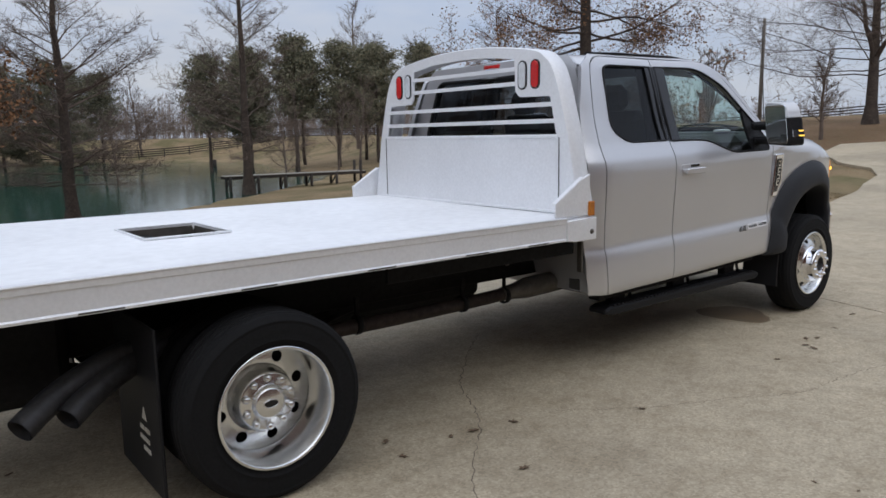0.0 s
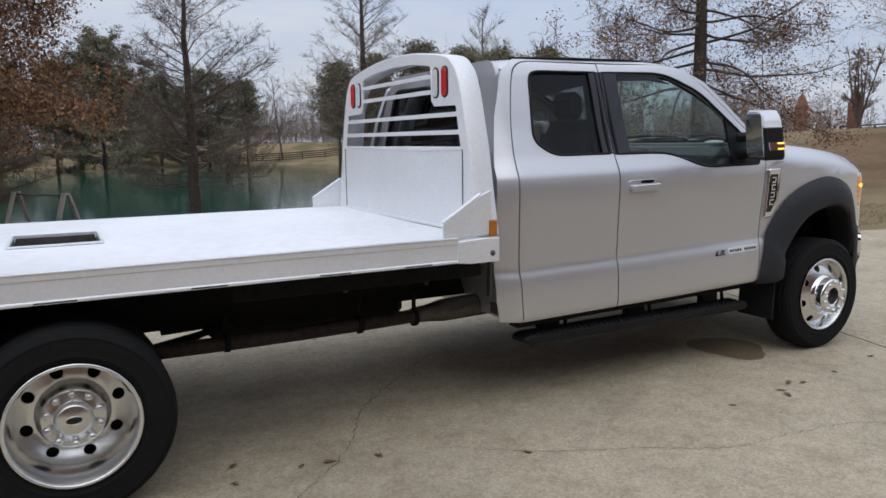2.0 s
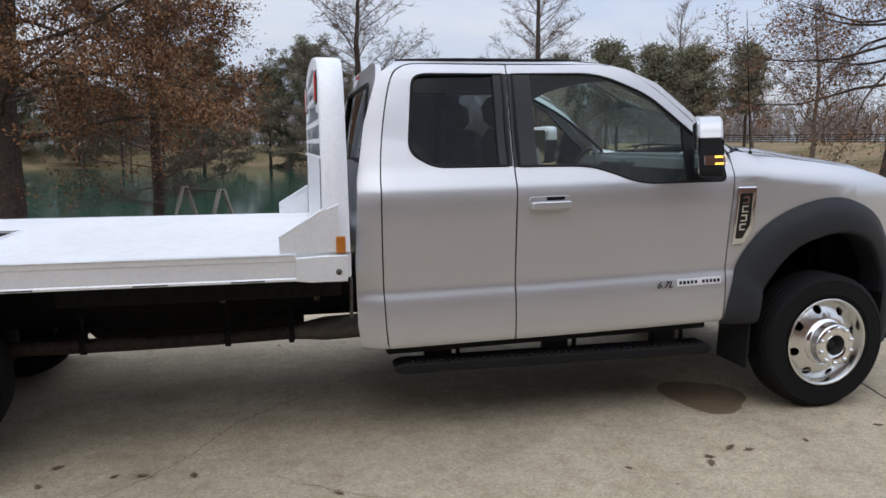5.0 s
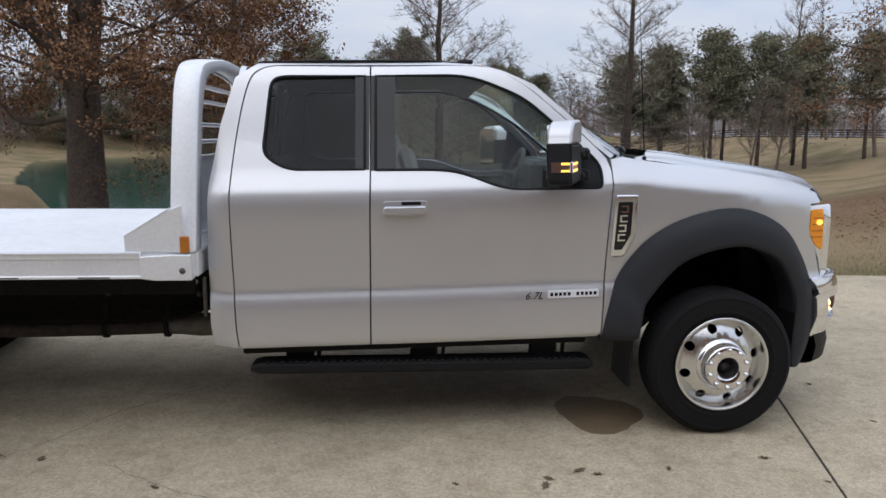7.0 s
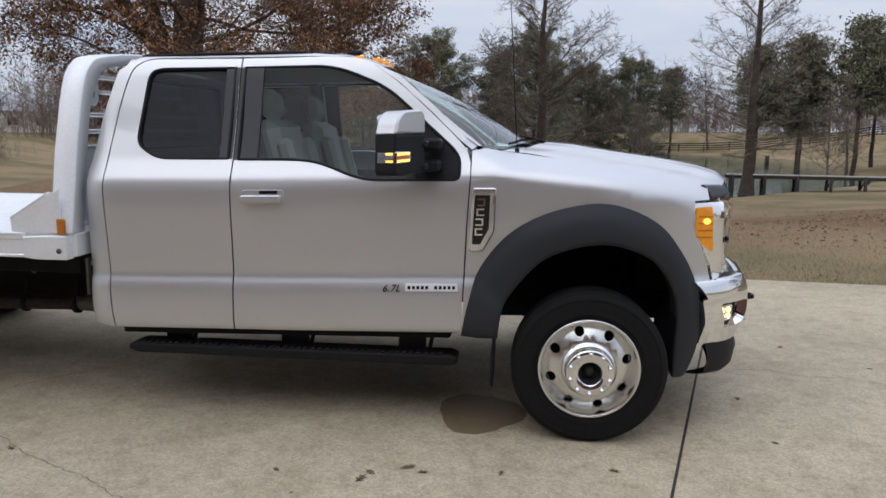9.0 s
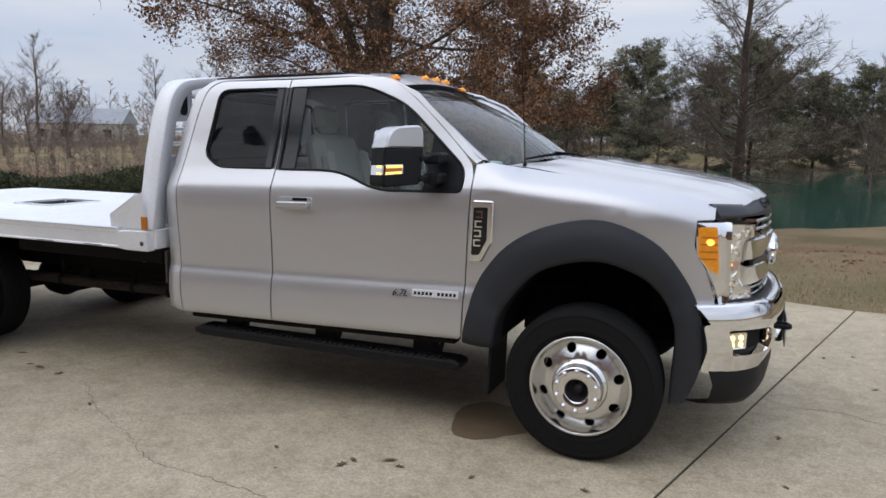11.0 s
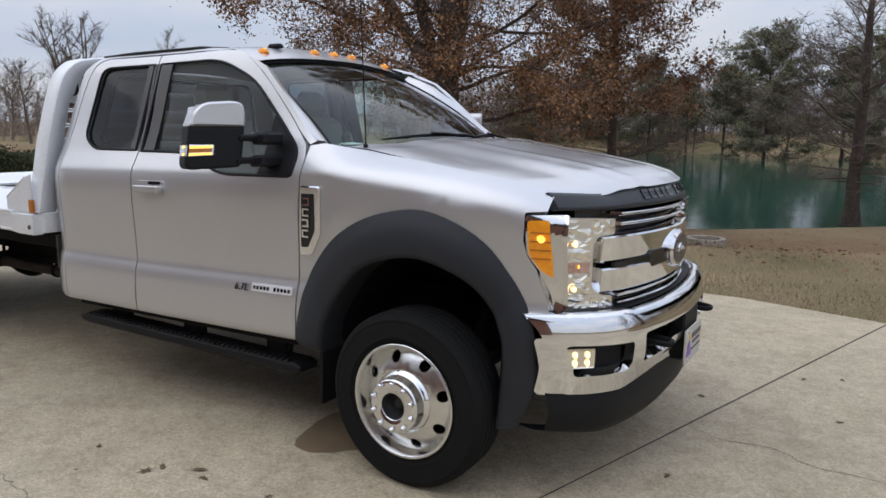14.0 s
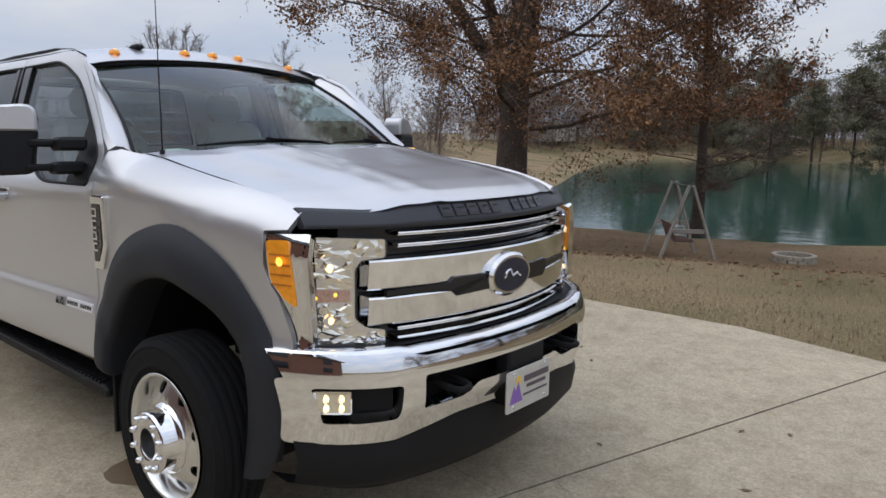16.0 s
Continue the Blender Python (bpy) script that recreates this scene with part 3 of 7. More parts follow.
    for z0 in (1.466, 1.500):
        part("signal_bulb", Build().prism([(0.020, z0), (0.122, z0 - 0.002), (0.122, z0 + 0.009), (0.020, z0 + 0.011)], mir_at, 0.06, 0.0705), M_AMBERLIT, mir, "lit amber signal strip")
    part("signal_side", Build().prism([(0.128, 1.461), (0.139, 1.461), (0.139, 1.513), (0.128, 1.513)], mir_at, -0.035, 0.058, 0.002), M_CHROME, mir)
    for z0 in (1.465, 1.501):
        part("signal_bulb", Build().prism([(0.134, z0), (0.1405, z0), (0.1405, z0 + 0.010), (0.134, z0 + 0.010)], mir_at, 0.015, 0.054), M_AMBERLIT, mir)
    part("mirror_glass", Build().prism(rounded([(-0.112, 1.415), (0.112, 1.415), (0.112, 1.690), (-0.112, 1.690)], 0.03), mir_at, -0.063, -0.056, 0.002), M_CHROME, mir, "mirror glass")
    b = Build()
    for z0 in (1.432, 1.545):
        b.box((-0.862, s * 1.10, z0), (0.060, 0.20, 0.034), 0.010)
        b.box((-0.830, s * 1.035, z0 - 0.004), (0.105, 0.13, 0.062), 0.014)
    part("mirror_arm", b, M_BLACK, mir, "pair of black mirror arms")

    # dark sill beam under the doors
    part("sill_beam", Build().box((-1.66, s * 0.90, 0.527), (1.86, 0.09, 0.050), 0.008), M_FRAME, truck, "black sill beam")
    # running board
    board = part("running_board", Build().prism(rounded([(-2.55, 0.374), (-2.50, 0.358), (-0.72, 0.358), (-0.69, 0.374), (-0.69, 0.402), (-0.73, 0.418), (-2.50, 0.418), (-2.55, 0.402)], 0.01), lambda u, w, d, s=s: (u, s * d, w), 0.825, 0.975, 0.012), M_BLACK, truck, "black ribbed running board")
    b = Build()
    for i in range(44):
        b.box((-2.46 + i * 0.039, s * 0.95, 0.421), (0.022, 0.045, 0.014), 0.003)
    part("tread_teeth", b, M_BLACK, board)
    for x0 in (-2.30, -1.62, -0.95):
        b = Build()
        b.box((x0, s * 0.845, 0.478), (0.15, 0.06, 0.19), 0.01)
        b.tube([(x0 + 0.10, s * 0.84, 0.56), (x0 + 0.115, s * 0.86, 0.50), (x0 + 0.10, s * 0.89, 0.415)], 0.012, 6)
        b.box((x0, s * 0.78, 0.545), (0.20, 0.16, 0.05), 0.008)
        part("step_bracket", b, M_BLACK, board)

# roof skin with a shallow crown
def roof_at(u, w):
    # u: 0 front to 1 rear, w: -1..1 across
    y = w * (0.765 - 0.02 * (u - 0.5) ** 2)
    crown = 0.045 * (1 - w * w)
    x = -1.235 + 0.03 * (1 - w * w) - 1.30 * u + (0.02 * (1 - w * w) * (1 - u))
    end = 0.05 * max(0.0, (u - 0.88) / 0.12) ** 2 + 0.080 * max(0.0, (0.17 - u) / 0.17) ** 1.6
    return (x, y, 2.042 + crown - end - 0.016 * abs(w) ** 8)


roof = sheet("roof", roof_at, steps(0, 1, 24), steps(-1, 1, 24), M_PAINT, truck, "silver roof skin")
for s in (-1, 1):
    b = Build()
    b.tube([(-1.27, s * 0.752, 1.990), (-1.4, s * 0.755, 2.030), (-1.6, s * 0.757, 2.050), (-2.2, s * 0.757, 2.054), (-2.50, s * 0.752, 2.048)], 0.010, 6)
    part("roof_ditch_moulding", b, M_BLACK, roof, "black drip moulding")
for yy in (-0.58, -0.18, 0.0, 0.18, 0.58):
    zz = roof_at(0.07, yy / 0.765)
    b = Build()
    lens = [(0.0, 0.021), (0.014, 0.020), (0.024, 0.013), (0.030, -0.004)]
    b.lathe(lens, (zz[0], yy, zz[2] - 0.004), "z", 14)
    for i, p in enumerate(b.v):
        b.v[i] = (zz[0] + (p[0] - zz[0]) * 1.35, p[1], p[2])
    lamp = part("roof_marker_lamp", b, M_AMBER, roof, "small amber cab marker lamp")
    part("bulb", Build().lathe([(0.0, 0.024), (0.008, 0.021), (0.010, 0.014)], (zz[0] + 0.012, yy, zz[2] - 0.004), "z", 10), M_AMBERLIT, roof, "lit amber bulb")
part("roof_antenna", Build().box((-1.36, -0.42, 2.073), (0.09, 0.055, 0.026), 0.011), M_BLACK, roof, "low black antenna housing")

# windscreen, rear window and cab back
def screen_at(u, w):
    # u: 0 base to 1 top, w: -1..1
    yb, yt = 0.855, 0.745
    y = w * (yb + (yt - yb) * u)
    xb, xt = -0.32 - 0.26 * w * w, -1.205 - 0.055 * w * w
    bow = 0.045 * math.sin(math.pi * u)
    return (xb + (xt - xb) * u + bow * 0.45, y, 1.497 + 0.022 * (1 - w * w) + (1.938 - 1.497 + 0.036 * (1 - w * w)) * u + bow * 0.55)


screen = sheet("windscreen", screen_at, steps(0, 1, 12), steps(-1, 1, 20), M_SCREEN, truck, "clear raked windscreen")
screen.visible_shadow = False
b = Build()
edge = [screen_at(u, -1) for u in steps(0, 1, 10)] + [screen_at(1, w) for w in steps(-1, 1, 14)[1:]] + [screen_at(1 - u, 1) for u in steps(0, 1, 10)[1:]]
b.tube(edge, 0.011, 6, caps=False)
part("windscreen_seal", b, M_BLACK, screen)
for s in (-1, 1):
    b = Build()
    inner_line = [Vector(screen_at(u, s)) for u in steps(0, 1, 8)]
    outer_line = [Vector(p) for p in spline([(-0.60, s * cab_width(-0.62, 1.53), 1.53), (-0.70, s * cab_width(-0.70, 1.605), 1.605), (-0.86, s * cab_width(-0.86, 1.762), 1.762), (-1.03, s * cab_width(-1.03, 1.912), 1.912), (-1.22, s * cab_width(-1.22, 1.988), 1.988)], 2)]
    vs = []
    for p, q in zip(inner_line, outer_line):
        m2 = (p + q) / 2 + Vector((0.012, s * 0.012, 0.012))
        vs += [p, m2, q]
    b.add(vs, [(3 * i + j, 3 * i + j + 1, 3 * i + j + 4, 3 * i + j + 3) for i in range(8) for j in range(2)], True)
    part("windscreen_pillar", b, M_PAINT, cab)

# dash, cowl and wipers
def cowl_at(u, w):
    xb = -0.32 - 0.26 * w * w
    return (xb + 0.012 + 0.16 * (1 - u) - 0.05 * w * w * (1 - u), w * 0.83, 1.485 + 0.022 * (1 - w * w) - 0.022 * (1 - u))


part("cowl", sheet("cowl_grille", cowl_at, steps(0, 1, 3), steps(-1, 1, 16), M_BLACK, truck, "black cowl grille").data.copy(), M_BLACK, cab)
for y0, y1, dx in ((-0.62, 0.02, 0.0), (0.10, 0.66, 0.0)):
    b = Build()
    path = [Vector(screen_at(0.012 + 0.022 * math.sin(math.pi * i / 8), (y0 + (y1 - y0) * i / 8) / 0.855)) + Vector((0.016, 0, 0.016)) for i in range(9)]
    b.tube(path, [0.004, 0.007, 0.008, 0.009, 0.010, 0.009, 0.008, 0.007, 0.004], 6)
    b.tube([path[-1] + Vector((0.10, 0.10, -0.035)), path[-2] + Vector((0.05, 0.03, 0.0)), path[4] + Vector((0.004, 0, 0.012))], 0.007, 6)
    part("wiper", b, M_BLACK, screen, "black wiper arm and blade")
b = Build()
b.lathe([(0.0, 0.012), (0.05, 0.008), (0.07, 0.0), (0.06, -0.006)], (-0.66, -0.60, 1.505), "z", 16)
part("dash_paper", b, M_WHITEPL, cab, "small white paper on the dash")
b = Build()
b.tube([(-0.40, -0.815, 1.47), (-0.40, -0.815, 1.51)], 0.012, 8)
b.tube([(-0.40, -0.815, 1.51), (-0.455, -0.80, 2.32)], [0.0035, 0.0018], 5)
part("whip_antenna", b, M_BLACK, truck, "thin black whip antenna")

back = [(-0.93, 0.56), (0.93, 0.56), (0.93, 1.40), (0.86, 1.72), (0.76, 1.98), (0.70, 2.045), (-0.70, 2.045), (-0.76, 1.98), (-0.86, 1.72), (-0.93, 1.40)]
rear_glass = rounded([(-0.70, 1.52), (0.70, 1.52), (0.60, 1.94), (-0.60, 1.94)], 0.06)


def back_at(y, z):
    return (-2.665 - 0.04 * (1 - ((y / 0.95) ** 2)) + 0.20 * max(0.0, z - 1.40) ** 1.3 * 0.75 + (0.0 if z > 0.7 else 0.03), y, z)


panel("cab_back", rounded(back, 0.05), [rear_glass], back_at, M_PAINT, cab, steps(-0.9, 0.9, 10), ZS[::2], 0.03, "", lambda m: (1, 0, 0))
rg = panel("rear_window", rear_glass, [], lambda y, z: (back_at(y, z)[0] + 0.012, y, z), M_PRIVACY, cab, steps(-0.7, 0.7, 4), [1.6, 1.7, 1.8], 0.004, "dark rear window", lambda m: (1, 0, 0))
rg.visible_shadow = False
b = Build()
b.tube([back_at(y, z) for y, z in rear_glass + rear_glass[:1]], 0.014, 6, caps=False)
part("rear_window_seal", b, M_BLACK, cab)
bl = part("high_brake_lamp", Build().box((-2.604, 0, 2.010), (0.03, 0.66, 0.052), 0.01), M_WHITEPL, cab, "high cargo and brake lamp bar")
part("brake_lens", Build().box((-2.620, 0, 2.010), (0.012, 0.17, 0.046), 0.004), M_RED, cab, "red brake lens")

# cabin
b = Build()
b.box((-0.62, 0, 1.30), (0.42, 1.66, 0.34), 0.06)
b.box((-0.50, 0, 1.455), (0.34, 1.5, 0.07), 0.03)
b.box((-0.84, 0.02, 1.30), (0.12, 0.36, 0.34), 0.03)
part("dashboard", b, M_TRIM, truck, "dark dashboard")
b = Build()
b.tube([Vector((-0.93, 0.42, 1.36)) + Vector((0.07 * math.sin(a), 0.19 * math.cos(a), 0.175 * math.sin(a))) for a in steps(0, 2 * math.pi, 24)], 0.016, 8, caps=False)
b.tube([(-0.78, 0.42, 1.30), (-0.93, 0.42, 1.36)], 0.045, 8)
b.box((-0.93, 0.42, 1.35), (0.03, 0.34, 0.045), 0.01)
part("steering_wheel", b, M_TRIM, truck, "dark steering wheel")
for y0 in (-0.46, 0.46):
    seat = part("front_seat", Build().box((-1.50, y0, 1.02), (0.52, 0.54, 0.18), 0.06), M_SEAT, truck, "grey cloth front seat")
    b = Build()
    b.box((-1.76, y0, 1.37), (0.15, 0.52, 0.66), 0.06, Matrix.Rotation(radians(-14), 3, "Y"))
    b.box((-1.665, y0 - 0.21, 1.34), (0.10, 0.09, 0.5), 0.03, Matrix.Rotation(radians(-14), 3, "Y"))
    b.box((-1.665, y0 + 0.21, 1.34), (0.10, 0.09, 0.5), 0.03, Matrix.Rotation(radians(-14), 3, "Y"))
    part("seat_back", b, M_SEAT, seat)
    part("head_rest", Build().box((-1.865, y0, 1.785), (0.10, 0.27, 0.18), 0.045, Matrix.Rotation(radians(-10), 3, "Y")), M_SEAT, seat)
b = Build()
b.box((-2.35, 0, 1.0), (0.4, 1.5, 0.16), 0.05)
b.box((-2.53, 0, 1.30), (0.10, 1.5, 0.46), 0.04)
part("rear_bench", b, M_SEAT, truck, "grey rear bench seat")
for s in (-1, 1):
    b = Build()
    b.add([(x, s * (cab_width(x, z) - 0.05), z) for x in (-2.55, -0.72) for z in (0.58, 1.30)], [(0, 1, 3, 2)])
    b.tube([(-1.93, s * 0.86, 1.2), (-1.93, s * 0.86, 1.5), (-1.93, s * 0.76, 1.97)], 0.05, 6)
    part("cabin_lining", b, M_TRIM, truck, "dark door lining")
part("headliner", sheet("headliner_sheet", lambda u, w: (roof_at(u, w)[0], w * 0.73, roof_at(u, w)[2] - 0.04), steps(0, 1, 6), steps(-1, 1, 6), M_HEADLINER, cab, "light headliner").data.copy(), M_HEADLINER, cab)

# hood with raised centre
def nose(y):
    """The nose's x at y, as seen from above."""
    a = abs(y)
    return 0.845 - 0.30 * a * a if a < 0.6 else 0.737 - 0.36 * (a - 0.6) - 0.62 * (a - 0.6) ** 1.5


def hood_at(v, w):
    # v: 0 cowl to 1 nose, w: -1..1
    y = w * (0.866 - 0.012 * v - 0.02 * v ** 3)
    x0, x1 = -0.175 - 0.32 * w * w, nose(y) - 0.055 + 0.004
    x = x0 + (x1 - x0) * v
    edge = [(0, 1.508), (0.15, 1.490), (0.4, 1.439), (0.65, 1.393), (0.85, 1.348), (0.95, 1.312), (1.0, 1.278)]
    z = lerp_table(edge, v) + 0.014 * (1 - w * w)
    a = abs(w)
    t = max(0.0, min(1.0, (0.74 - a) / 0.17))
    dome = t * t * (3 - 2 * t)
    z += dome * (0.014 + 0.014 * v) * (1.0 if v < 0.95 else 1.0 - 0.25 * (v - 0.95) / 0.05)
    ridge = math.exp(-((a - 0.42) / 0.05) ** 2) * 0.006
    return (x, y, z + ridge - 0.010 * max(0.0, a - 0.9) / 0.1 - 0.004)


hood = sheet("hood", hood_at, steps(0, 1, 40), steps(-1, 1, 60), M_PAINT, truck, "silver hood with raised centre")
for s in (-1, 1):
    b = Build()
    b.tube([(-0.50, s * 0.872, 1.508), (-0.40, s * 0.885, 1.472), (-0.30, s * 0.905, 1.440)], 0.0035, 5)
    b.tube([Vector(hood_at(v, s * 0.985)) + Vector((0, 0, 0.0015)) for v in steps(0.02, 0.96, 24)], 0.0032, 5)
    part("hood_shut_line", b, M_BLACK, hood)

# bug deflector across the nose, higher in its middle
b = Build()
WS = steps(-1, 1, 60)


def deflector_at(y, k):
    # k: 0 at the top edge to 1 at the foot
    a = abs(y)
    t = max(0.0, min(1.0, (0.575 - a) / 0.13))
    t = t * t * (3 - 2 * t)
    top = 1.300 - 0.012 * max(0.0, min(1.0, (0.84 - a) / 0.2)) + 0.038 * t
    foot = 1.226 - 0.004 * t
    x0 = nose(y) - 0.062 + 0.14 * max(0.0, a - 0.6)
    return (x0 + 0.046 * k ** 0.8 - 0.02 * t * (1 - k), y, top + (foot - top) * k)


vs = []
for w in WS:
    y = 0.838 * w
    x, _, z = deflector_at(y, 0.0)
    vs += [(x - 0.020, y, z - 0.012)] + [deflector_at(y, k) for k in (0.0, 0.2, 0.5, 0.8, 1.0)]
    x, _, z = deflector_at(y, 1.0)
    vs += [(x - 0.03, y, z - 0.006)]
b.add(vs, [(7 * i + j, 7 * i + j + 1, 7 * i + j + 8, 7 * i + j + 7) for i in range(len(WS) - 1) for j in range(6)], True)
for e in (0, len(WS) - 1):
    b.add(vs[7 * e:7 * e + 7], [tuple(range(7))])
deflector = part("hood_deflector", b, M_DEFLECT, truck, "dark grey hood deflector with raised bars")
for i in range(10):
    if i == 5:
        continue
    b = Build()
    y0 = -0.345 + 0.068 * i + (0.01 if i > 5 else 0)
    for (u0, u1, k0, k1) in ((0, 0.054, 0.30, 0.42), (0, 0.054, 0.62, 0.74), (0.0, 0.015, 0.42, 0.62)):
        pts = []
        for yy in (y0 + u0, y0 + u1):
            for kk in (k0, k1):
                x, _, z = deflector_at(yy, kk)
                pts += [(x + 0.006, yy, z), (x - 0.008, yy, z)]
        b.add(pts, [(0, 2, 6, 4), (0, 1, 3, 2), (2, 3, 7, 6), (6, 7, 5, 4), (4, 5, 1, 0)])
    part("raised_bar", b, M_GLOSSBLK, deflector)


def strip(y0, y1, z0, z1, off, depth, n=24, tilt=0.0):
    """A bar that follows the nose between y0 and y1; tilt leans its face downwards."""
    b = Build()
    vs = []
    for y in steps(y0, y1, n):
        x = nose(y) + off
        r = min(0.010, (z1 - z0) * 0.35)
        vs += [(x - depth, y, z0), (x - tilt - r * 0.6, y, z0), (x - tilt, y, z0 + r * 0.7), (x, y, z1 - r), (x - r * 0.5, y, z1 - r * 0.3), (x - r * 1.6, y, z1), (x - depth, y, z1)]
    for j in range(6):
        b.add(vs, [(7 * i + j, 7 * i + j + 1, 7 * i + j + 8, 7 * i + j + 7) for i in range(n)], True)
    b.add(vs[:7], [tuple(range(7))])
    b.add(vs[-7:], [tuple(range(7))])
    return b


grille = part("grille", strip(-0.70, 0.70, 0.795, 1.245, -0.075, 0.05), M_GLOSSBLK, truck, "black grille backing with chrome bars")
for z0 in (1.192, 1.150, 0.842, 0.806):
    part("grille_slat", strip(-0.545, 0.545, z0, z0 + 0.014, -0.012, 0.05), M_CHROME, grille, "thin chrome slat")
for z0, z1 in ((0.998, 1.112), (0.868, 0.976)):
    part("grille_bar", strip(-0.655, 0.655, z0, z1, 0.0, 0.06, tilt=0.008), M_CHROME, grille, "broad chrome grille bar")
for s in (-1, 1):
    b = Build()
    pts = [(s * 0.09, 0.95), (s * 0.30, 0.945), (s * 0.335, 0.972), (s * 0.60, 0.978), (s * 0.60, 0.996), (s * 0.335, 1.002), (s * 0.315, 1.018), (s * 0.09, 1.012)]
    b.prism(pts, lambda y, z, d: (nose(y) + d, y, z), -0.012, 0.0035)
    part("grille_slot", b, M_GLOSSBLK, grille, "dark slot between the bars")
emblem = part("emblem", Build().prism([(0.142 * math.cos(a), 0.995 + 0.090 * math.sin(a)) for a in steps(0, 2 * math.pi, 40)[:-1]], lambda y, z, d: (0.832 + d, y, z), -0.02, 0.034, 0.012), M_CHROME, grille, "oval chrome emblem")
part("emblem_face", Build().prism([(0.119 * math.cos(a), 0.995 + 0.069 * math.sin(a)) for a in steps(0, 2 * math.pi, 40)[:-1]], lambda y, z, d: (0.832 + d, y, z), 0.02, 0.036, 0.001), M_BLUE, grille, "dark blue oval face")
b = Build()
b.tube([(0.870, -0.055, 0.985), (0.870, -0.04, 1.012), (0.870, -0.02, 1.02), (0.870, 0.0, 0.99), (0.870, 0.025, 1.0), (0.870, 0.055, 0.985)], 0.006, 6)
part("emblem_mark", b, M_CHROME, grille, "plain chrome swash")

# head lamps
for s in (-1, 1):
    def on_nose(y, z, d, s=s):
        return (nose(y) + d, s * y, z)

    cshape = rounded([(0.605, 1.185), (0.880, 1.198), (0.893, 1.18), (0.880, 0.98), (0.868, 0.81), (0.605, 0.797), (0.605, 0.856), (0.665, 0.866), (0.700, 0.90), (0.700, 1.08), (0.680, 1.112), (0.605, 1.120)], 0.012, 3)
    # sampled so that it bends round the corner
    b = Build()
    bezel = panel("head_lamp", cshape, [], lambda y, z, s=s: (nose(y) + 0.002, s * y, z), M_CHROME, truck, steps(0.6, 0.9, 8), steps(0.8, 1.2, 4), 0.06, "lit head lamp in a C-shaped chrome bezel", lambda m: (-1, 0, 0))
    rng = random.Random(5)
    fields = [(0.706, 0.848, 1.012, 1.184, 4, 7), (0.610, 0.706, 1.124, 1.182, 4, 2), (0.706, 0.842, 0.812, 0.958, 4, 6), (0.610, 0.706, 0.802, 0.852, 4, 2)]
    for y0, y1, z0, z1, ny, nz in fields:
        refl = Build()
        ny, nz = ny * 2, nz * 2
        vs = []
        for i in range(ny + 1):
            for j in range(nz + 1):
                inner = 0 < i < ny and 0 < j < nz
                jit = 0.38 if inner else 0.0
                yy = y0 + (y1 - y0) * (i + rng.uniform(-jit, jit)) / ny
                zz = z0 + (z1 - z0) * (j + rng.uniform(-jit, jit)) / nz
                vs.append(on_nose(yy, zz, 0.003 + (rng.uniform(-0.006, 0.006) if inner else 0.0)))
        k = nz + 1
        for i in range(ny):
            for j in range(nz):
                q = (i * k + j, (i + 1) * k + j, (i + 1) * k + j + 1, i * k + j + 1)
                refl.f += [(q[0], q[1], q[2]), (q[0], q[2], q[3])] if rng.random() < 0.5 else [(q[0], q[1], q[3]), (q[1], q[2], q[3])]
                refl.s += [False, False]
        refl.v += vs
        part("reflector", refl, M_REFLECT, bezel, "faceted reflector")
    b = Build()
    for z0, y0, r in ((1.085, 0.770, 0.016), (0.895, 0.768, 0.013)):
        part("bulb", Build().lathe([(0.0, 0.009), (r * 0.7, 0.006), (r, 0.0)], on_nose(y0, z0, 0.006), "x", 10), M_WARMLIT, bezel, "lit warm bulb")
    b = Build()
    b.prism(rounded([(0.715, 0.963), (0.828, 0.963), (0.828, 1.008), (0.715, 1.008)], 0.004), on_nose, 0.000, 0.006)
    part("turn_lens", b, M_TURN, bezel, "clear pinkish turn lamp")
    b = Build()
    for y0, z0 in ((0.756, 0.990), (0.808, 0.978)):
        part("turn_bulb", Build().lathe([(0.0, 0.004), (0.006, 0.003), (0.008, 0.0)], on_nose(y0, z0, 0.006), "x", 8), M_AMBERLIT, bezel)

    def on_corner(u, w, d, s=s):
        return (u, s * (cab_width(u, w) - 0.012 + d), w)

    amber = rounded([(0.512, 1.185), (0.585, 1.190), (0.600, 1.02), (0.603, 0.955), (0.560, 0.985), (0.518, 1.05)], 0.012)
    am = panel("side_marker_lamp", amber, [], lambda u, w, s=s: (u, s * (cab_width(u, w) - 0.004), w), M_AMBER, truck, [0.53, 0.56, 0.58], steps(0.95, 1.2, 5), 0.03, "amber corner marker lamp")
    b = Build()
    for z0 in (1.03, 1.065, 1.10, 1.135):
        b.prism([(0.525, z0), (0.592, z0), (0.592, z0 + 0.006), (0.525, z0 + 0.006)], on_corner, 0.006, 0.013)
    part("lens_rib", b, M_AMBERREF, am)
    part("bulb", Build().lathe([(0.0, -s * 0.006), (0.013, -s * 0.003), (0.016, 0.0)], (0.562, s * (cab_width(0.562, 1.115) + 0.005), 1.115), "y", 10), M_AMBERLIT, am, "lit amber bulb")
    corner_bezel = rounded([(0.500, 1.205), (0.640, 1.212), (0.650, 0.83), (0.612, 0.805), (0.590, 0.90), (0.552, 0.985), (0.510, 1.045)], 0.012)
    panel("lamp_corner", corner_bezel, [], lambda u, w, s=s: (u, s * (cab_width(min(u, 0.62), w) - 0.010 - 0.25 * max(0.0, u - 0.6)), w), M_CHROME, truck, [0.53, 0.56, 0.6, 0.62], steps(0.8, 1.2, 5), 0.03)
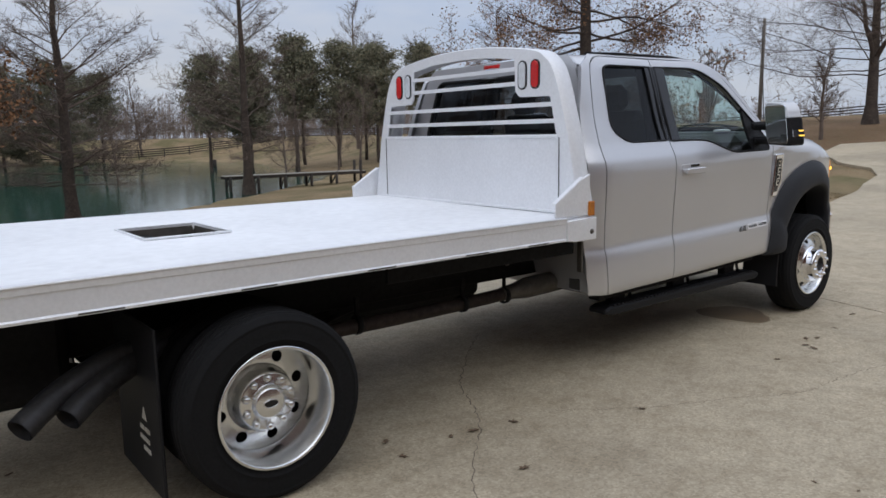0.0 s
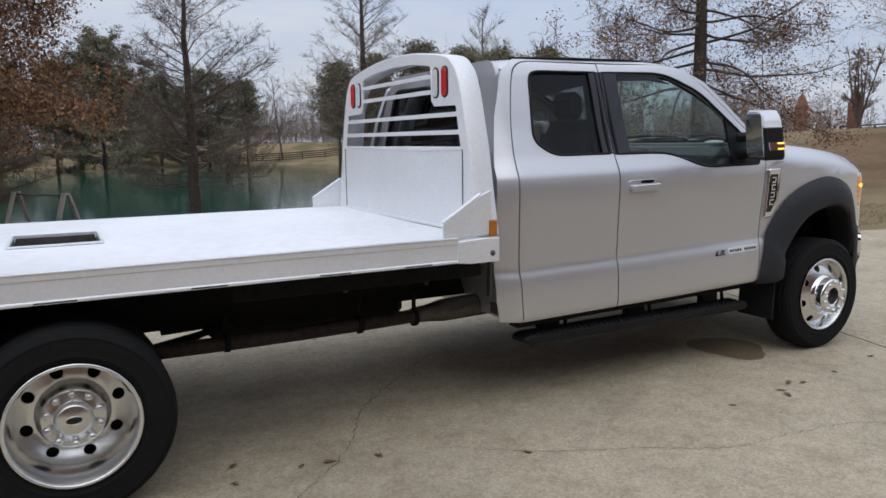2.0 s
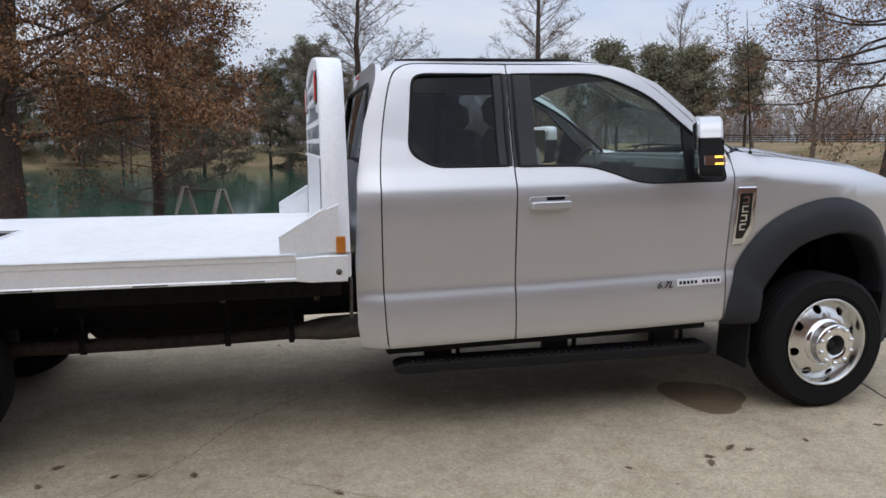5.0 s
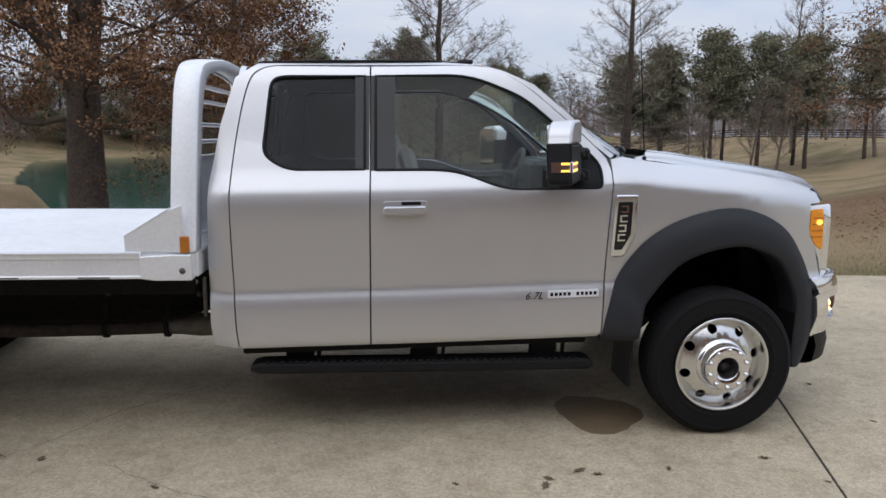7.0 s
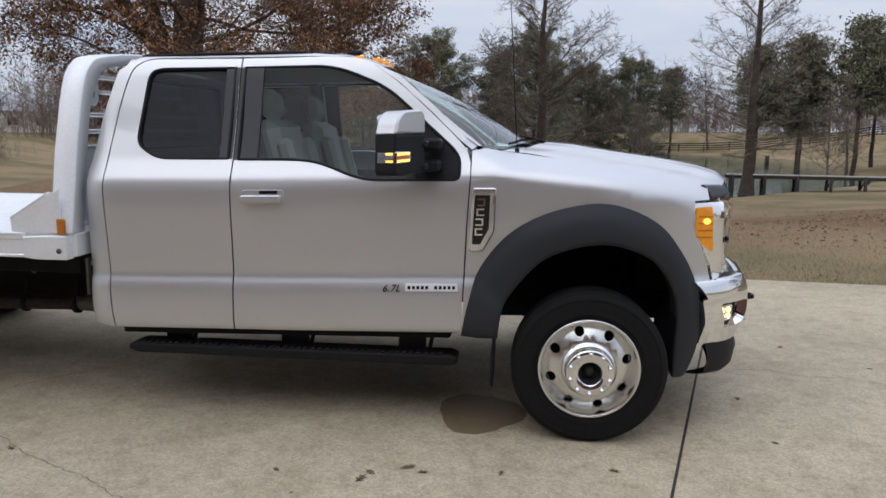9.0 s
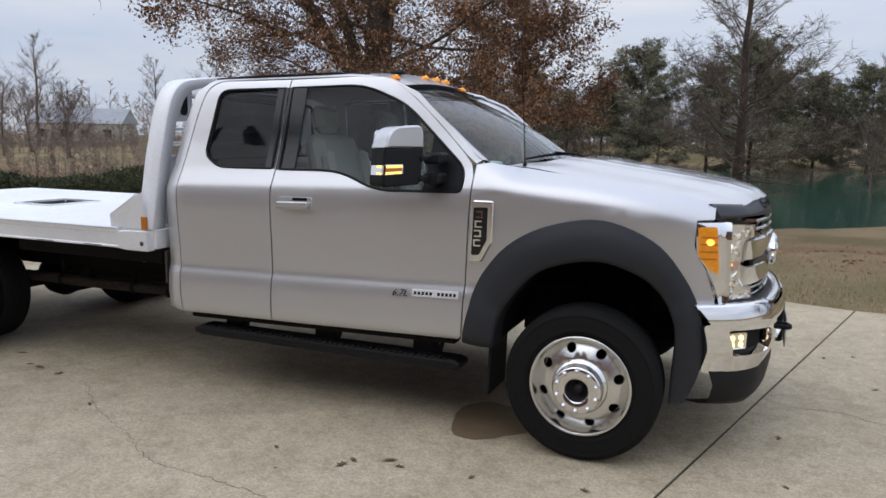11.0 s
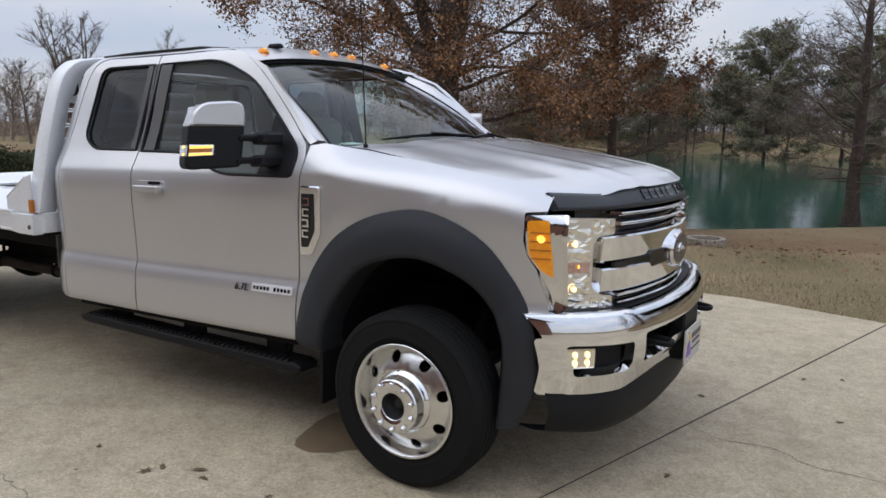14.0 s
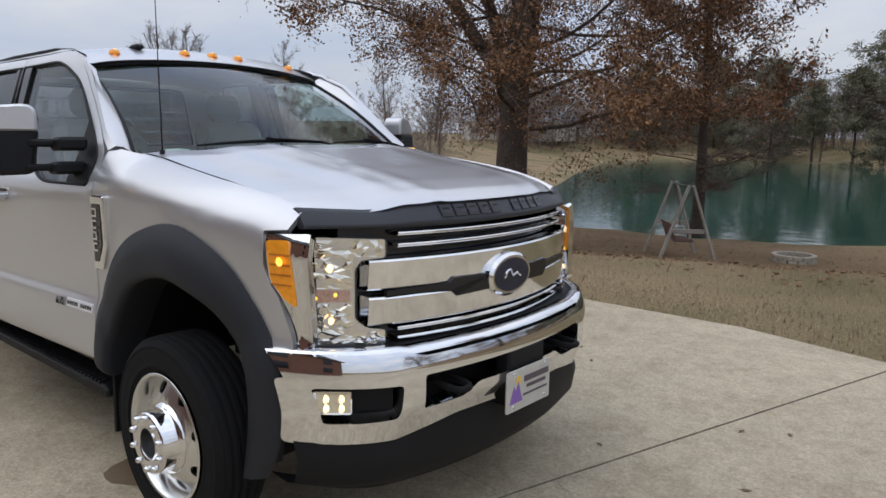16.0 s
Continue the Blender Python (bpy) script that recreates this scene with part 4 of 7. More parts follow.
    cover = panel("lamp_cover", cshape, [], lambda y, z, s=s: (nose(y) + 0.014, s * y, z), M_LAMPGLASS, bezel, steps(0.6, 0.9, 8), steps(0.8, 1.2, 4), 0.004, "clear lamp cover", lambda m: (-1, 0, 0))
    cover.visible_shadow = False

# chrome bumper
def bumper_at(y, z):
    a = abs(y)
    x = 0.935 - 0.20 * y * y if a < 0.62 else 0.858 - 0.30 * (a - 0.62) - 1.75 * (a - 0.62) ** 2
    k = (z - 0.66) / 0.17
    return (x - 0.022 * k * k - 0.075 * max(0.0, k - 0.35) ** 2 - (0.03 * max(0.0, 0.60 - z) / 0.12), y, z)


BUMPER = ([(-0.955, 0.800), (-0.62, 0.795), (-0.52, 0.770), (0.52, 0.770), (0.62, 0.795), (0.955, 0.800)]
          + rounded([(0.955, 0.72), (0.925, 0.490), (0.62, 0.485), (0.34, 0.525), (-0.34, 0.525), (-0.62, 0.485), (-0.925, 0.490), (-0.955, 0.72)], 0.02, 3))
fog_hole = rounded([(-0.885, 0.69), (-0.625, 0.685), (-0.635, 0.565), (-0.85, 0.560)], 0.02, 3)
mid_hole = rounded([(-0.535, 0.705), (0.535, 0.705), (0.535, 0.582), (0.35, 0.592), (0.27, 0.632), (-0.27, 0.632), (-0.35, 0.592), (-0.535, 0.582)], 0.015, 3)
bumper = panel("bumper", BUMPER, [fog_hole, [(-y, z) for y, z in fog_hole], mid_hole], bumper_at, M_CHROME, truck, steps(-0.93, 0.93, 40), steps(0.5, 0.79, 14), 0.05, "bright chrome front bumper", lambda m: (-1, 0, 0))
b = Build()
vs = []
for y in steps(-0.955, 0.955, 40):
    x = bumper_at(y, 0.79)[0]
    zt = 0.802 if abs(y) > 0.62 else 0.792
    vs += [(x - 0.001, y, zt - 0.012), (x - 0.010, y, zt + 0.004), (x - 0.030, y, zt + 0.009), (x - 0.060, y, zt + 0.008), (x - 0.062, y, zt - 0.004)]
b.add(vs, [(5 * i + j, 5 * i + j + 1, 5 * i + j + 6, 5 * i + j + 5) for i in range(40) for j in range(4)], True)
part("bumper_roll", b, M_CHROME, bumper, "bright rolled bumper edge")
b = Build()
vs = []
for y in steps(-0.90, 0.90, 40):
    x = bumper_at(y, 0.79)[0]
    zt = 0.800 if abs(y) > 0.62 else 0.790
    vs += [(x - 0.058, y, zt), (x - 0.075, y, zt + 0.008), (x - 0.17, y, zt + 0.004)]
b.add(vs, [(3 * i + j, 3 * i + j + 1, 3 * i + j + 4, 3 * i + j + 3) for i in range(40) for j in range(2)], True)
part("bumper_top", b, M_BLACK, bumper, "black bumper step pad")
b = Build()
vs = []
for y in steps(-0.90, 0.90, 40):
    x = bumper_at(y * 0.98, 0.52)[0]
    zb = 0.30 + 0.05 * (abs(y) / 0.9) ** 4
    zt = 0.545 if abs(y) < 0.5 else 0.50
    vs += [(x - 0.035, y, zt), (x - 0.015, y, 0.44), (x - 0.03, y, 0.36), (x - 0.07, y, zb), (x - 0.16, y, zb + 0.01)]
b.add(vs, [(5 * i + j, 5 * i + j + 1, 5 * i + j + 6, 5 * i + j + 5) for i in range(40) for j in range(4)], True)
part("air_dam", b, M_BLACK, truck, "dark grey plastic air dam")
b = Build()
b.box((0.66, 0, 0.64), (0.26, 1.10, 0.24), 0.02)
b.box((0.45, 0, 0.95), (0.36, 1.30, 0.5), 0.02)
part("nose_structure", b, M_FRAME, truck, "black structure behind the bumper")
for s in (-1, 1):
    b = Build()
    xb = bumper_at(0.72, 0.62)[0]
    b.prism(rounded([(0.62, 0.565), (0.89, 0.565), (0.89, 0.69), (0.62, 0.69)], 0.02), lambda y, z, d, s=s: (bumper_at(y, 0.62)[0] + d, s * y, z), -0.09, -0.06, 0.004)
    pocket = part("fog_pocket", b, M_BLACK, bumper, "black fog lamp pocket")
    part("pocket_wall", Build().prism(rounded([(0.617, 0.562), (0.893, 0.562), (0.893, 0.693), (0.617, 0.693)], 0.02), lambda y, z, d, s=s: (bumper_at(y, 0.62)[0] + d, s * y, z), -0.10, -0.088), M_FRAME, bumper)
    fl = part("fog_lamp", Build().prism(rounded([(0.765, 0.588), (0.862, 0.588), (0.862, 0.668), (0.765, 0.668)], 0.008), lambda y, z, d, s=s: (bumper_at(y, 0.62)[0] + d, s * y, z), -0.07, -0.035, 0.008), M_REFLECT, bumper, "lit square fog lamp")
    b = Build()
    for y0 in (0.795, 0.832):
        for z0 in (0.612, 0.644):
            part("fog_bulb", Build().lathe([(0.0, 0.008), (0.011, 0.005), (0.015, 0.0)], (bumper_at(y0, 0.62)[0] - 0.036, s * y0, z0), "x", 8), M_WARMLIT, fl)
    b = Build()
    b.tube(spline([(0.80, s * 0.345, 0.645), (0.90, s * 0.345, 0.64), (0.945, s * 0.365, 0.638), (0.945, s * 0.415, 0.638), (0.90, s * 0.43, 0.64), (0.80, s * 0.43, 0.645)], 3), 0.013, 8)
    part("tow_hook", b, M_FRAME, truck, "black front tow hook")
plate = part("front_plate", Build().prism(rounded([(-0.135, 0.476), (0.180, 0.476), (0.180, 0.632), (-0.135, 0.632)], 0.01), lambda y, z, d: (0.945 + d, y, z), 0.0, 0.008, 0.002), M_PLATE, truck, "pale dealer plate with violet and yellow shapes and dark bars")
b = Build()
b.prism([(-0.115, 0.505), (-0.085, 0.57), (-0.072, 0.545), (-0.058, 0.585), (-0.025, 0.505)], lambda y, z, d: (0.953 + d, y, z), 0.0, 0.002)
part("plate_peak", b, M_VIOLET, plate)
part("plate_disc", Build().prism([(-0.055 + 0.018 * math.cos(a), 0.588 + 0.018 * math.sin(a)) for a in steps(0, 2 * math.pi, 14)[:-1]], lambda y, z, d: (0.953 + d, y, z), 0.0, 0.0015), M_YELLOW, plate)
for y0, y1, z0, h in ((-0.015, 0.165, 0.585, 0.024), (0.005, 0.145, 0.553, 0.014), (-0.02, 0.155, 0.522, 0.008)):
    part("plate_bar", Build().box((0.954, (y0 + y1) / 2, z0), (0.003, y1 - y0, h), 0.0005), M_INK, plate)
for y0 in (-0.085, 0.14):
    for z0 in (0.492, 0.617):
        part("plate_screw", Build().lathe([(0.0, 0.004), (0.006, 0.002), (0.007, 0.0)], (0.953, y0, z0), "x", 8), M_CHROME, plate)
part("plate_bracket", Build().box((0.90, 0.03, 0.60), (0.07, 0.26, 0.22), 0.01), M_BLACK, truck, "black plate bracket")


# ---- wheels ----
def tyre_mesh():
    """A tyre with turned ribs and grooves round its tread."""
    b = Build()
    prof = [(0.252, -0.095), (0.275, -0.108), (0.286, -0.1125), (0.288, -0.1155), (0.293, -0.1150), (0.296, -0.1135), (0.32, -0.116), (0.355, -0.114), (0.363, -0.1125), (0.366, -0.1150), (0.372, -0.1135), (0.375, -0.1085), (0.389, -0.100), (0.398, -0.090)]
    for y0, y1 in ((-0.086, -0.060), (-0.050, -0.024), (-0.014, 0.014), (0.024, 0.050), (0.060, 0.086)):
        top = 0.4035 if abs(y0 + y1) < 0.1 else 0.4015
        prof += [(0.394, y0 - 0.001), (top - 0.0012, y0), (top, y0 + 0.003), (top, y1 - 0.003), (top - 0.0012, y1), (0.394, y1 + 0.001)]
    prof += [(0.398, 0.090), (0.389, 0.100), (0.372, 0.111), (0.355, 0.114), (0.32, 0.116), (0.275, 0.108), (0.252, 0.095)]
    return b.lathe(prof, (0, 0, 0), "y", 80)


TYRE = tyre_mesh().mesh("tyre")
TYRE.materials.append(M_RUBBER)


def rim_disc(profile, holes, hole_r, hole_c, r0, r1):
    """A turned wheel face with round hand holes between r0 and r1; profile(r) is its offset."""
    outer = [(r1 * math.cos(a), r1 * math.sin(a)) for a in steps(0, 2 * math.pi, 64)[:-1]]
    inner = [(r0 * math.cos(a), r0 * math.sin(a)) for a in steps(0, 2 * math.pi, 40)[:-1]]
    loops = [inner]
    for i in range(holes):
        a0 = 2 * math.pi * (i + 0.35) / holes
        cx, cz = hole_c * math.cos(a0), hole_c * math.sin(a0)
        loops.append([(cx + hole_r * math.cos(a), cz + hole_r * math.sin(a)) for a in steps(0, 2 * math.pi, 16)[:-1]])
    return outer, loops


def wheel(x, y, s, front, name_label):
    """One wheel with its outer face towards s."""
    w = part("wheel", Build().lathe([(0.262, -0.112), (0.256, -0.118), (0.248, -0.112), (0.243, -0.09), (0.232, -0.05), (0.228, 0.05), (0.245, 0.10), (0.26, 0.11)], (0, 0, 0), "y", 64), M_POLISH, truck, name_label)
    w.matrix_basis = pose(x, s * y, 0.404) @ (Matrix.Identity(4) if s < 0 else Matrix.Rotation(math.pi, 4, "Z"))
    part("tyre", TYRE, M_RUBBER, w, "black tyre with ribbed tread")
    if front:
        prof = lambda r: -0.052 - 0.050 * max(0.0, min(1.0, (0.238 - r) / 0.09)) ** 0.8
        r_in, hub_base, hub_out = 0.138, -0.104, -0.180
    else:
        prof = lambda r: 0.088 - 0.012 * max(0.0, min(1.0, (0.23 - r) / 0.07))
        r_in, hub_base, hub_out = 0.130, 0.073, -0.010
    outer, loops = rim_disc(prof, 8, 0.0255, 0.200 if front else 0.187, r_in, 0.240)
    panel("rim_face", outer, loops, lambda u, q: (u, prof(math.hypot(u, q)), q), M_POLISH, w, steps(-0.22, 0.22, 12), steps(-0.22, 0.22, 12), 0.014, "polished face with eight round holes", lambda m: (0, 1, 0))
    part("rim_backing", Build().lathe([(0.05, 0.075 if front else 0.125), (0.225, 0.075 if front else 0.125)], (0, 0, 0), "y", 32), M_FRAME, w)
    hb = Build()
    if front:
        hb.lathe([(0.145, hub_base + 0.01), (0.143, hub_base - 0.004), (0.128, hub_base - 0.010), (0.122, hub_base - 0.018), (0.124, hub_out + 0.014), (0.120, hub_out + 0.003), (0.112, hub_out - 0.001), (0.095, hub_out - 0.002), (0.062, hub_out - 0.002), (0.060, hub_out + 0.002)], (0, 0, 0), "y", 48)
        part("hub_bore", Build().lathe([(0.060, hub_out + 0.001), (0.055, hub_out + 0.012), (0.053, hub_out + 0.075), (0.028, hub_out + 0.072), (0.025, hub_out + 0.035), (0.0, hub_out + 0.034)], (0, 0, 0), "y", 24), M_PIPE, w, "dark steel hub bore")
    else:
        hb.lathe([(0.150, hub_base + 0.01), (0.148, hub_base - 0.006), (0.140, hub_base - 0.012), (0.134, hub_base - 0.02), (0.131, hub_out + 0.016), (0.126, hub_out + 0.004), (0.118, hub_out), (0.078, hub_out + 0.001), (0.074, hub_out - 0.004), (0.068, hub_out - 0.020), (0.058, hub_out - 0.026), (0.0, hub_out - 0.027)], (0, 0, 0), "y", 48)
        part("hub_mark", Build().prism([(0.030 * math.cos(a), 0.014 * math.sin(a)) for a in steps(0, 2 * math.pi, 20)[:-1]], lambda u, q, d: (u, hub_out - 0.027 - d, q), -0.004, 0.003, 0.001), M_GLOSSBLK, w, "dark oval mark")
        part("hub_mark_ring", Build().tube([(0.033 * math.cos(a), hub_out - 0.028, 0.017 * math.sin(a)) for a in steps(0, 2 * math.pi, 20)], 0.0025, 5, caps=False), M_CHROME, w)
    part("hub_cover", hb, M_CHROME if front else M_POLISH, w, "chrome hub cover" if front else "polished hub cover with a raised boss")
    for i in range(10):
        a = 2 * math.pi * (i + 0.5) / 10
        cx, cz = (0.104 if front else 0.106) * math.cos(a), (0.104 if front else 0.106) * math.sin(a)
        k = 1.0 if front else 1.3
        part("lug_cap", Build().lathe([(0.0, -0.020), (0.008 * k, -0.018), (0.0125 * k, -0.011), (0.0135 * k, 0.006)], (cx, hub_out - 0.001, cz), "y", 10), M_CHROME if front else M_POLISH, w)
    return w


wheel(0.0, 0.955, -1, True, "polished front wheel with hub cap and bolts")
wheel(0.0, 0.955, 1, True, "polished front wheel with hub cap and bolts")
for s in (-1, 1):
    wheel(-4.872, 1.035, s, False, "deep-dished polished rear wheel, outer of a pair")
    inner_w = part("wheel", Build().lathe([(0.262, -0.112), (0.243, -0.09), (0.232, 0.05), (0.26, 0.11)], (0, 0, 0), "y", 40), M_STEEL, truck, "inner rear wheel")
    inner_w.matrix_basis = pose(-4.872, s * 0.735, 0.404)
    part("tyre", TYRE, M_RUBBER, inner_w, "black tyre with ribbed tread")

# ---- chassis ----
for s in (-1, 1):
    b = Build()
    b.box((-3.0, s * 0.43, 0.70), (6.4, 0.075, 0.22), 0.006)
    b.box((0.45, s * 0.43, 0.66), (0.66, 0.08, 0.16), 0.006)
    rail = part("frame_rail", b, M_FRAME, truck, "black chassis rail with bolt holes")
    for x0, z0 in ((-3.45, 0.70), (-3.06, 0.765), (-2.95, 0.765), (-3.55, 0.745), (-2.93, 0.69)):
        part("frame_bolt", Build().lathe([(0.0, s * 0.012), (0.017, s * 0.010), (0.019, 0.0)], (x0, s * 0.468, z0), "y", 8), M_WHITEPL if x0 in (-3.06, -2.95) else M_STEEL, rail)
for x0 in (-6.0, -5.3, -4.4, -3.6, -2.6, -1.6, -0.7):
    part("cross_member", Build().box((x0, 0, 0.68), (0.10, 0.86, 0.14), 0.006), M_FRAME, truck)
b = Build()
b.tube([(-4.872, -0.92, 0.404), (-4.872, 0.92, 0.404)], 0.07, 12)
b.lathe([(0.0, -0.20), (0.12, -0.17), (0.19, -0.05), (0.20, 0.05), (0.12, 0.18), (0.0, 0.2)], (-4.872, 0, 0.41), "x", 20)
part("rear_axle", b, M_FRAME, truck, "black rear axle")
b = Build()
b.tube([(0, -0.85, 0.42), (0, 0.85, 0.42)], 0.06, 12)
b.tube([(0.14, -0.7, 0.46), (0.14, 0.7, 0.46)], 0.022, 8)
for s in (-1, 1):
    b.tube([(0.02, s * 0.55, 0.45), (-0.05, s * 0.52, 0.95)], 0.05, 10)
    b.tube([(0.10, s * 0.66, 0.44), (0.22, s * 0.60, 0.90)], 0.03, 10)
part("front_axle", b, M_FRAME, truck, "black front axle and dampers")
for s in (-1, 1):
    b = Build()
    for i in range(5):
        L = 0.78 - 0.12 * i
        b.tube([(-4.872 + t * L, s * 0.52, 0.50 - 0.028 * i + 0.10 * t * t) for t in steps(-1, 1, 8)], 0.018, 4)
    part("leaf_spring", b, M_FRAME, truck, "black rear leaf spring")
b = Build()
b.tube([(-4.40, 0.0, 0.50), (-2.4, 0.05, 0.56)], 0.05, 10)
part("drive_shaft", b, M_FRAME, truck)
b = Build()
b.tube(spline([(-4.55, -0.60, 0.52), (-4.0, -0.60, 0.515), (-3.45, -0.60, 0.52), (-3.05, -0.60, 0.53)], 4), 0.040, 12)
exhaust = part("exhaust_pipe", b, M_RUST, truck, "rust-brown exhaust pipe")
b = Build()
b.tube([(-3.10, -0.60, 0.53), (-3.0, -0.60, 0.535), (-2.90, -0.60, 0.54), (-2.45, -0.58, 0.55), (-2.35, -0.57, 0.55), (-2.1, -0.5, 0.56)], [0.042, 0.050, 0.066, 0.070, 0.062, 0.05], 14)
part("silencer", b, M_STEEL, exhaust, "dull steel silencer")
for x0 in (-3.08, -3.42, -4.15):
    b = Build()
    b.lathe([(0.042, -0.016), (0.052, -0.014), (0.052, 0.014), (0.042, 0.016)], (x0, -0.60, 0.522), "x", 14)
    b.box((x0, -0.60, 0.605), (0.02, 0.02, 0.14), 0.003)
    part("exhaust_clamp", b, M_FRAME, exhaust)
for k, (x0, y0) in enumerate(((-5.76, -0.87), (-5.60, -0.86))):
    b = Build()
    tip = [(x0 + 0.80, y0 + 0.20, 0.66), (x0 + 0.45, y0 + 0.16, 0.645), (x0 + 0.24, y0 + 0.10, 0.59), (x0 + 0.09, y0 + 0.03, 0.530), (x0 - 0.01, y0 - 0.03, 0.475)]
    b.tube(spline(tip, 4), 0.052, 16, caps=False)
    b.tube(spline(tip, 4), 0.046, 16, caps=False)
    part("tail_pipe", b, M_PIPE, exhaust, "dark steel tail pipe")
part("fuel_tank", Build().box((-3.6, 0.0, 0.60), (1.2, 0.62, 0.30), 0.05), M_FRAME, truck, "black fuel tank between the rails")
part("gearbox", Build().box((-1.5, 0.1, 0.52), (1.5, 0.9, 0.16), 0.04), M_FRAME, truck, "black gearbox and shields")
# plain box added to fill the dark mass and darken the ground below
part("rear_tank", Build().box((-5.98, 0.0, 0.645), (0.92, 1.16, 0.41), 0.05), M_FRAME, truck, "black box filling the dark mass under the tail")
for s in (-1, 1):
    b = Build()
    b.box((-5.318, s * 0.76, 0.45), (0.012, 0.58, 0.70), 0.004)
    flap = part("rear_mud_flap", b, M_BLACK, truck, "black rear mud flap with pale lettering bars")
    b = Build()
    b.prism([(0.06, 0.385), (0.12, 0.385), (0.09, 0.44)], lambda u, w, d, s=s: (-5.3245 - d, s * (0.76 + u), w), 0.0, 0.002)
    part("flap_mark", b, M_PLATE, flap, "small pale triangle mark")
    for z0, y0, wd in ((0.345, 0.05, 0.05), (0.345, 0.12, 0.06), (0.300, 0.08, 0.12), (0.258, 0.10, 0.09)):
        part("flap_bar", Build().box((-5.3255, s * (0.76 + y0), z0), (0.003, wd, 0.020), 0.0005), M_PLATE, flap)


# ---- flatbed ----
BED_W, BED_Z, BED_X0, BED_X1 = 1.085, 1.078, -6.55, -2.80
well_c, well_d = (-4.885, 0.0), (0.41, 0.50)
bed_outline = [(BED_X0, -BED_W + 0.03), (BED_X1, -BED_W + 0.03), (BED_X1, BED_W - 0.03), (BED_X0, BED_W - 0.03)]
well_hole = rounded([(well_c[0] - well_d[0] / 2, -well_d[1] / 2), (well_c[0] + well_d[0] / 2, -well_d[1] / 2), (well_c[0] + well_d[0] / 2, well_d[1] / 2), (well_c[0] - well_d[0] / 2, well_d[1] / 2)], 0.012, 2)
bed = panel("flatbed_deck", bed_outline, [well_hole], lambda x, y: (x, y, BED_Z + 0.004 * math.sin(y * 2.1) + 0.0025 * math.sin(x * 1.9 + 1)), M_DECK, truck, steps(-6.3, -3, 16), steps(-1.1, 1.1, 16), 0.05, "bare aluminium flatbed deck with a hitch well", lambda m: (0, 0, -1))
b = Build()
for (x0, x1, y0, y1) in ((-5.10, -4.67, -0.262, -0.248), (-5.10, -4.67, 0.248, 0.262), (-5.104, -5.09, -0.26, 0.26), (-4.68, -4.666, -0.26, 0.26)):
    b.box(((x0 + x1) / 2, (y0 + y1) / 2, BED_Z + 0.004), (x1 - x0, y1 - y0, 0.012), 0.002)
part("well_trim", b, M_ALU, bed, "raised well rim")
b = Build()
b.add([(-5.09, -0.25, 1.07), (-4.68, -0.25, 1.07), (-4.68, 0.25, 1.07), (-5.09, 0.25, 1.07), (-5.07, -0.23, 0.90), (-4.70, -0.23, 0.90), (-4.70, 0.23, 0.90), (-5.07, 0.23, 0.90)], [(0, 1, 5, 4), (1, 2, 6, 5), (2, 3, 7, 6), (3, 0, 4, 7), (4, 5, 6, 7)])
b.lathe([(0.0, 0.09), (0.036, 0.07), (0.038, 0.04), (0.025, 0.0)], (-4.89, 0.0, 0.91), "z", 14)
b.box((-4.89, 0.0, 0.925), (0.18, 0.3, 0.03), 0.006)
part("hitch_well", b, M_STEEL, bed, "sunken hitch well with a ball")
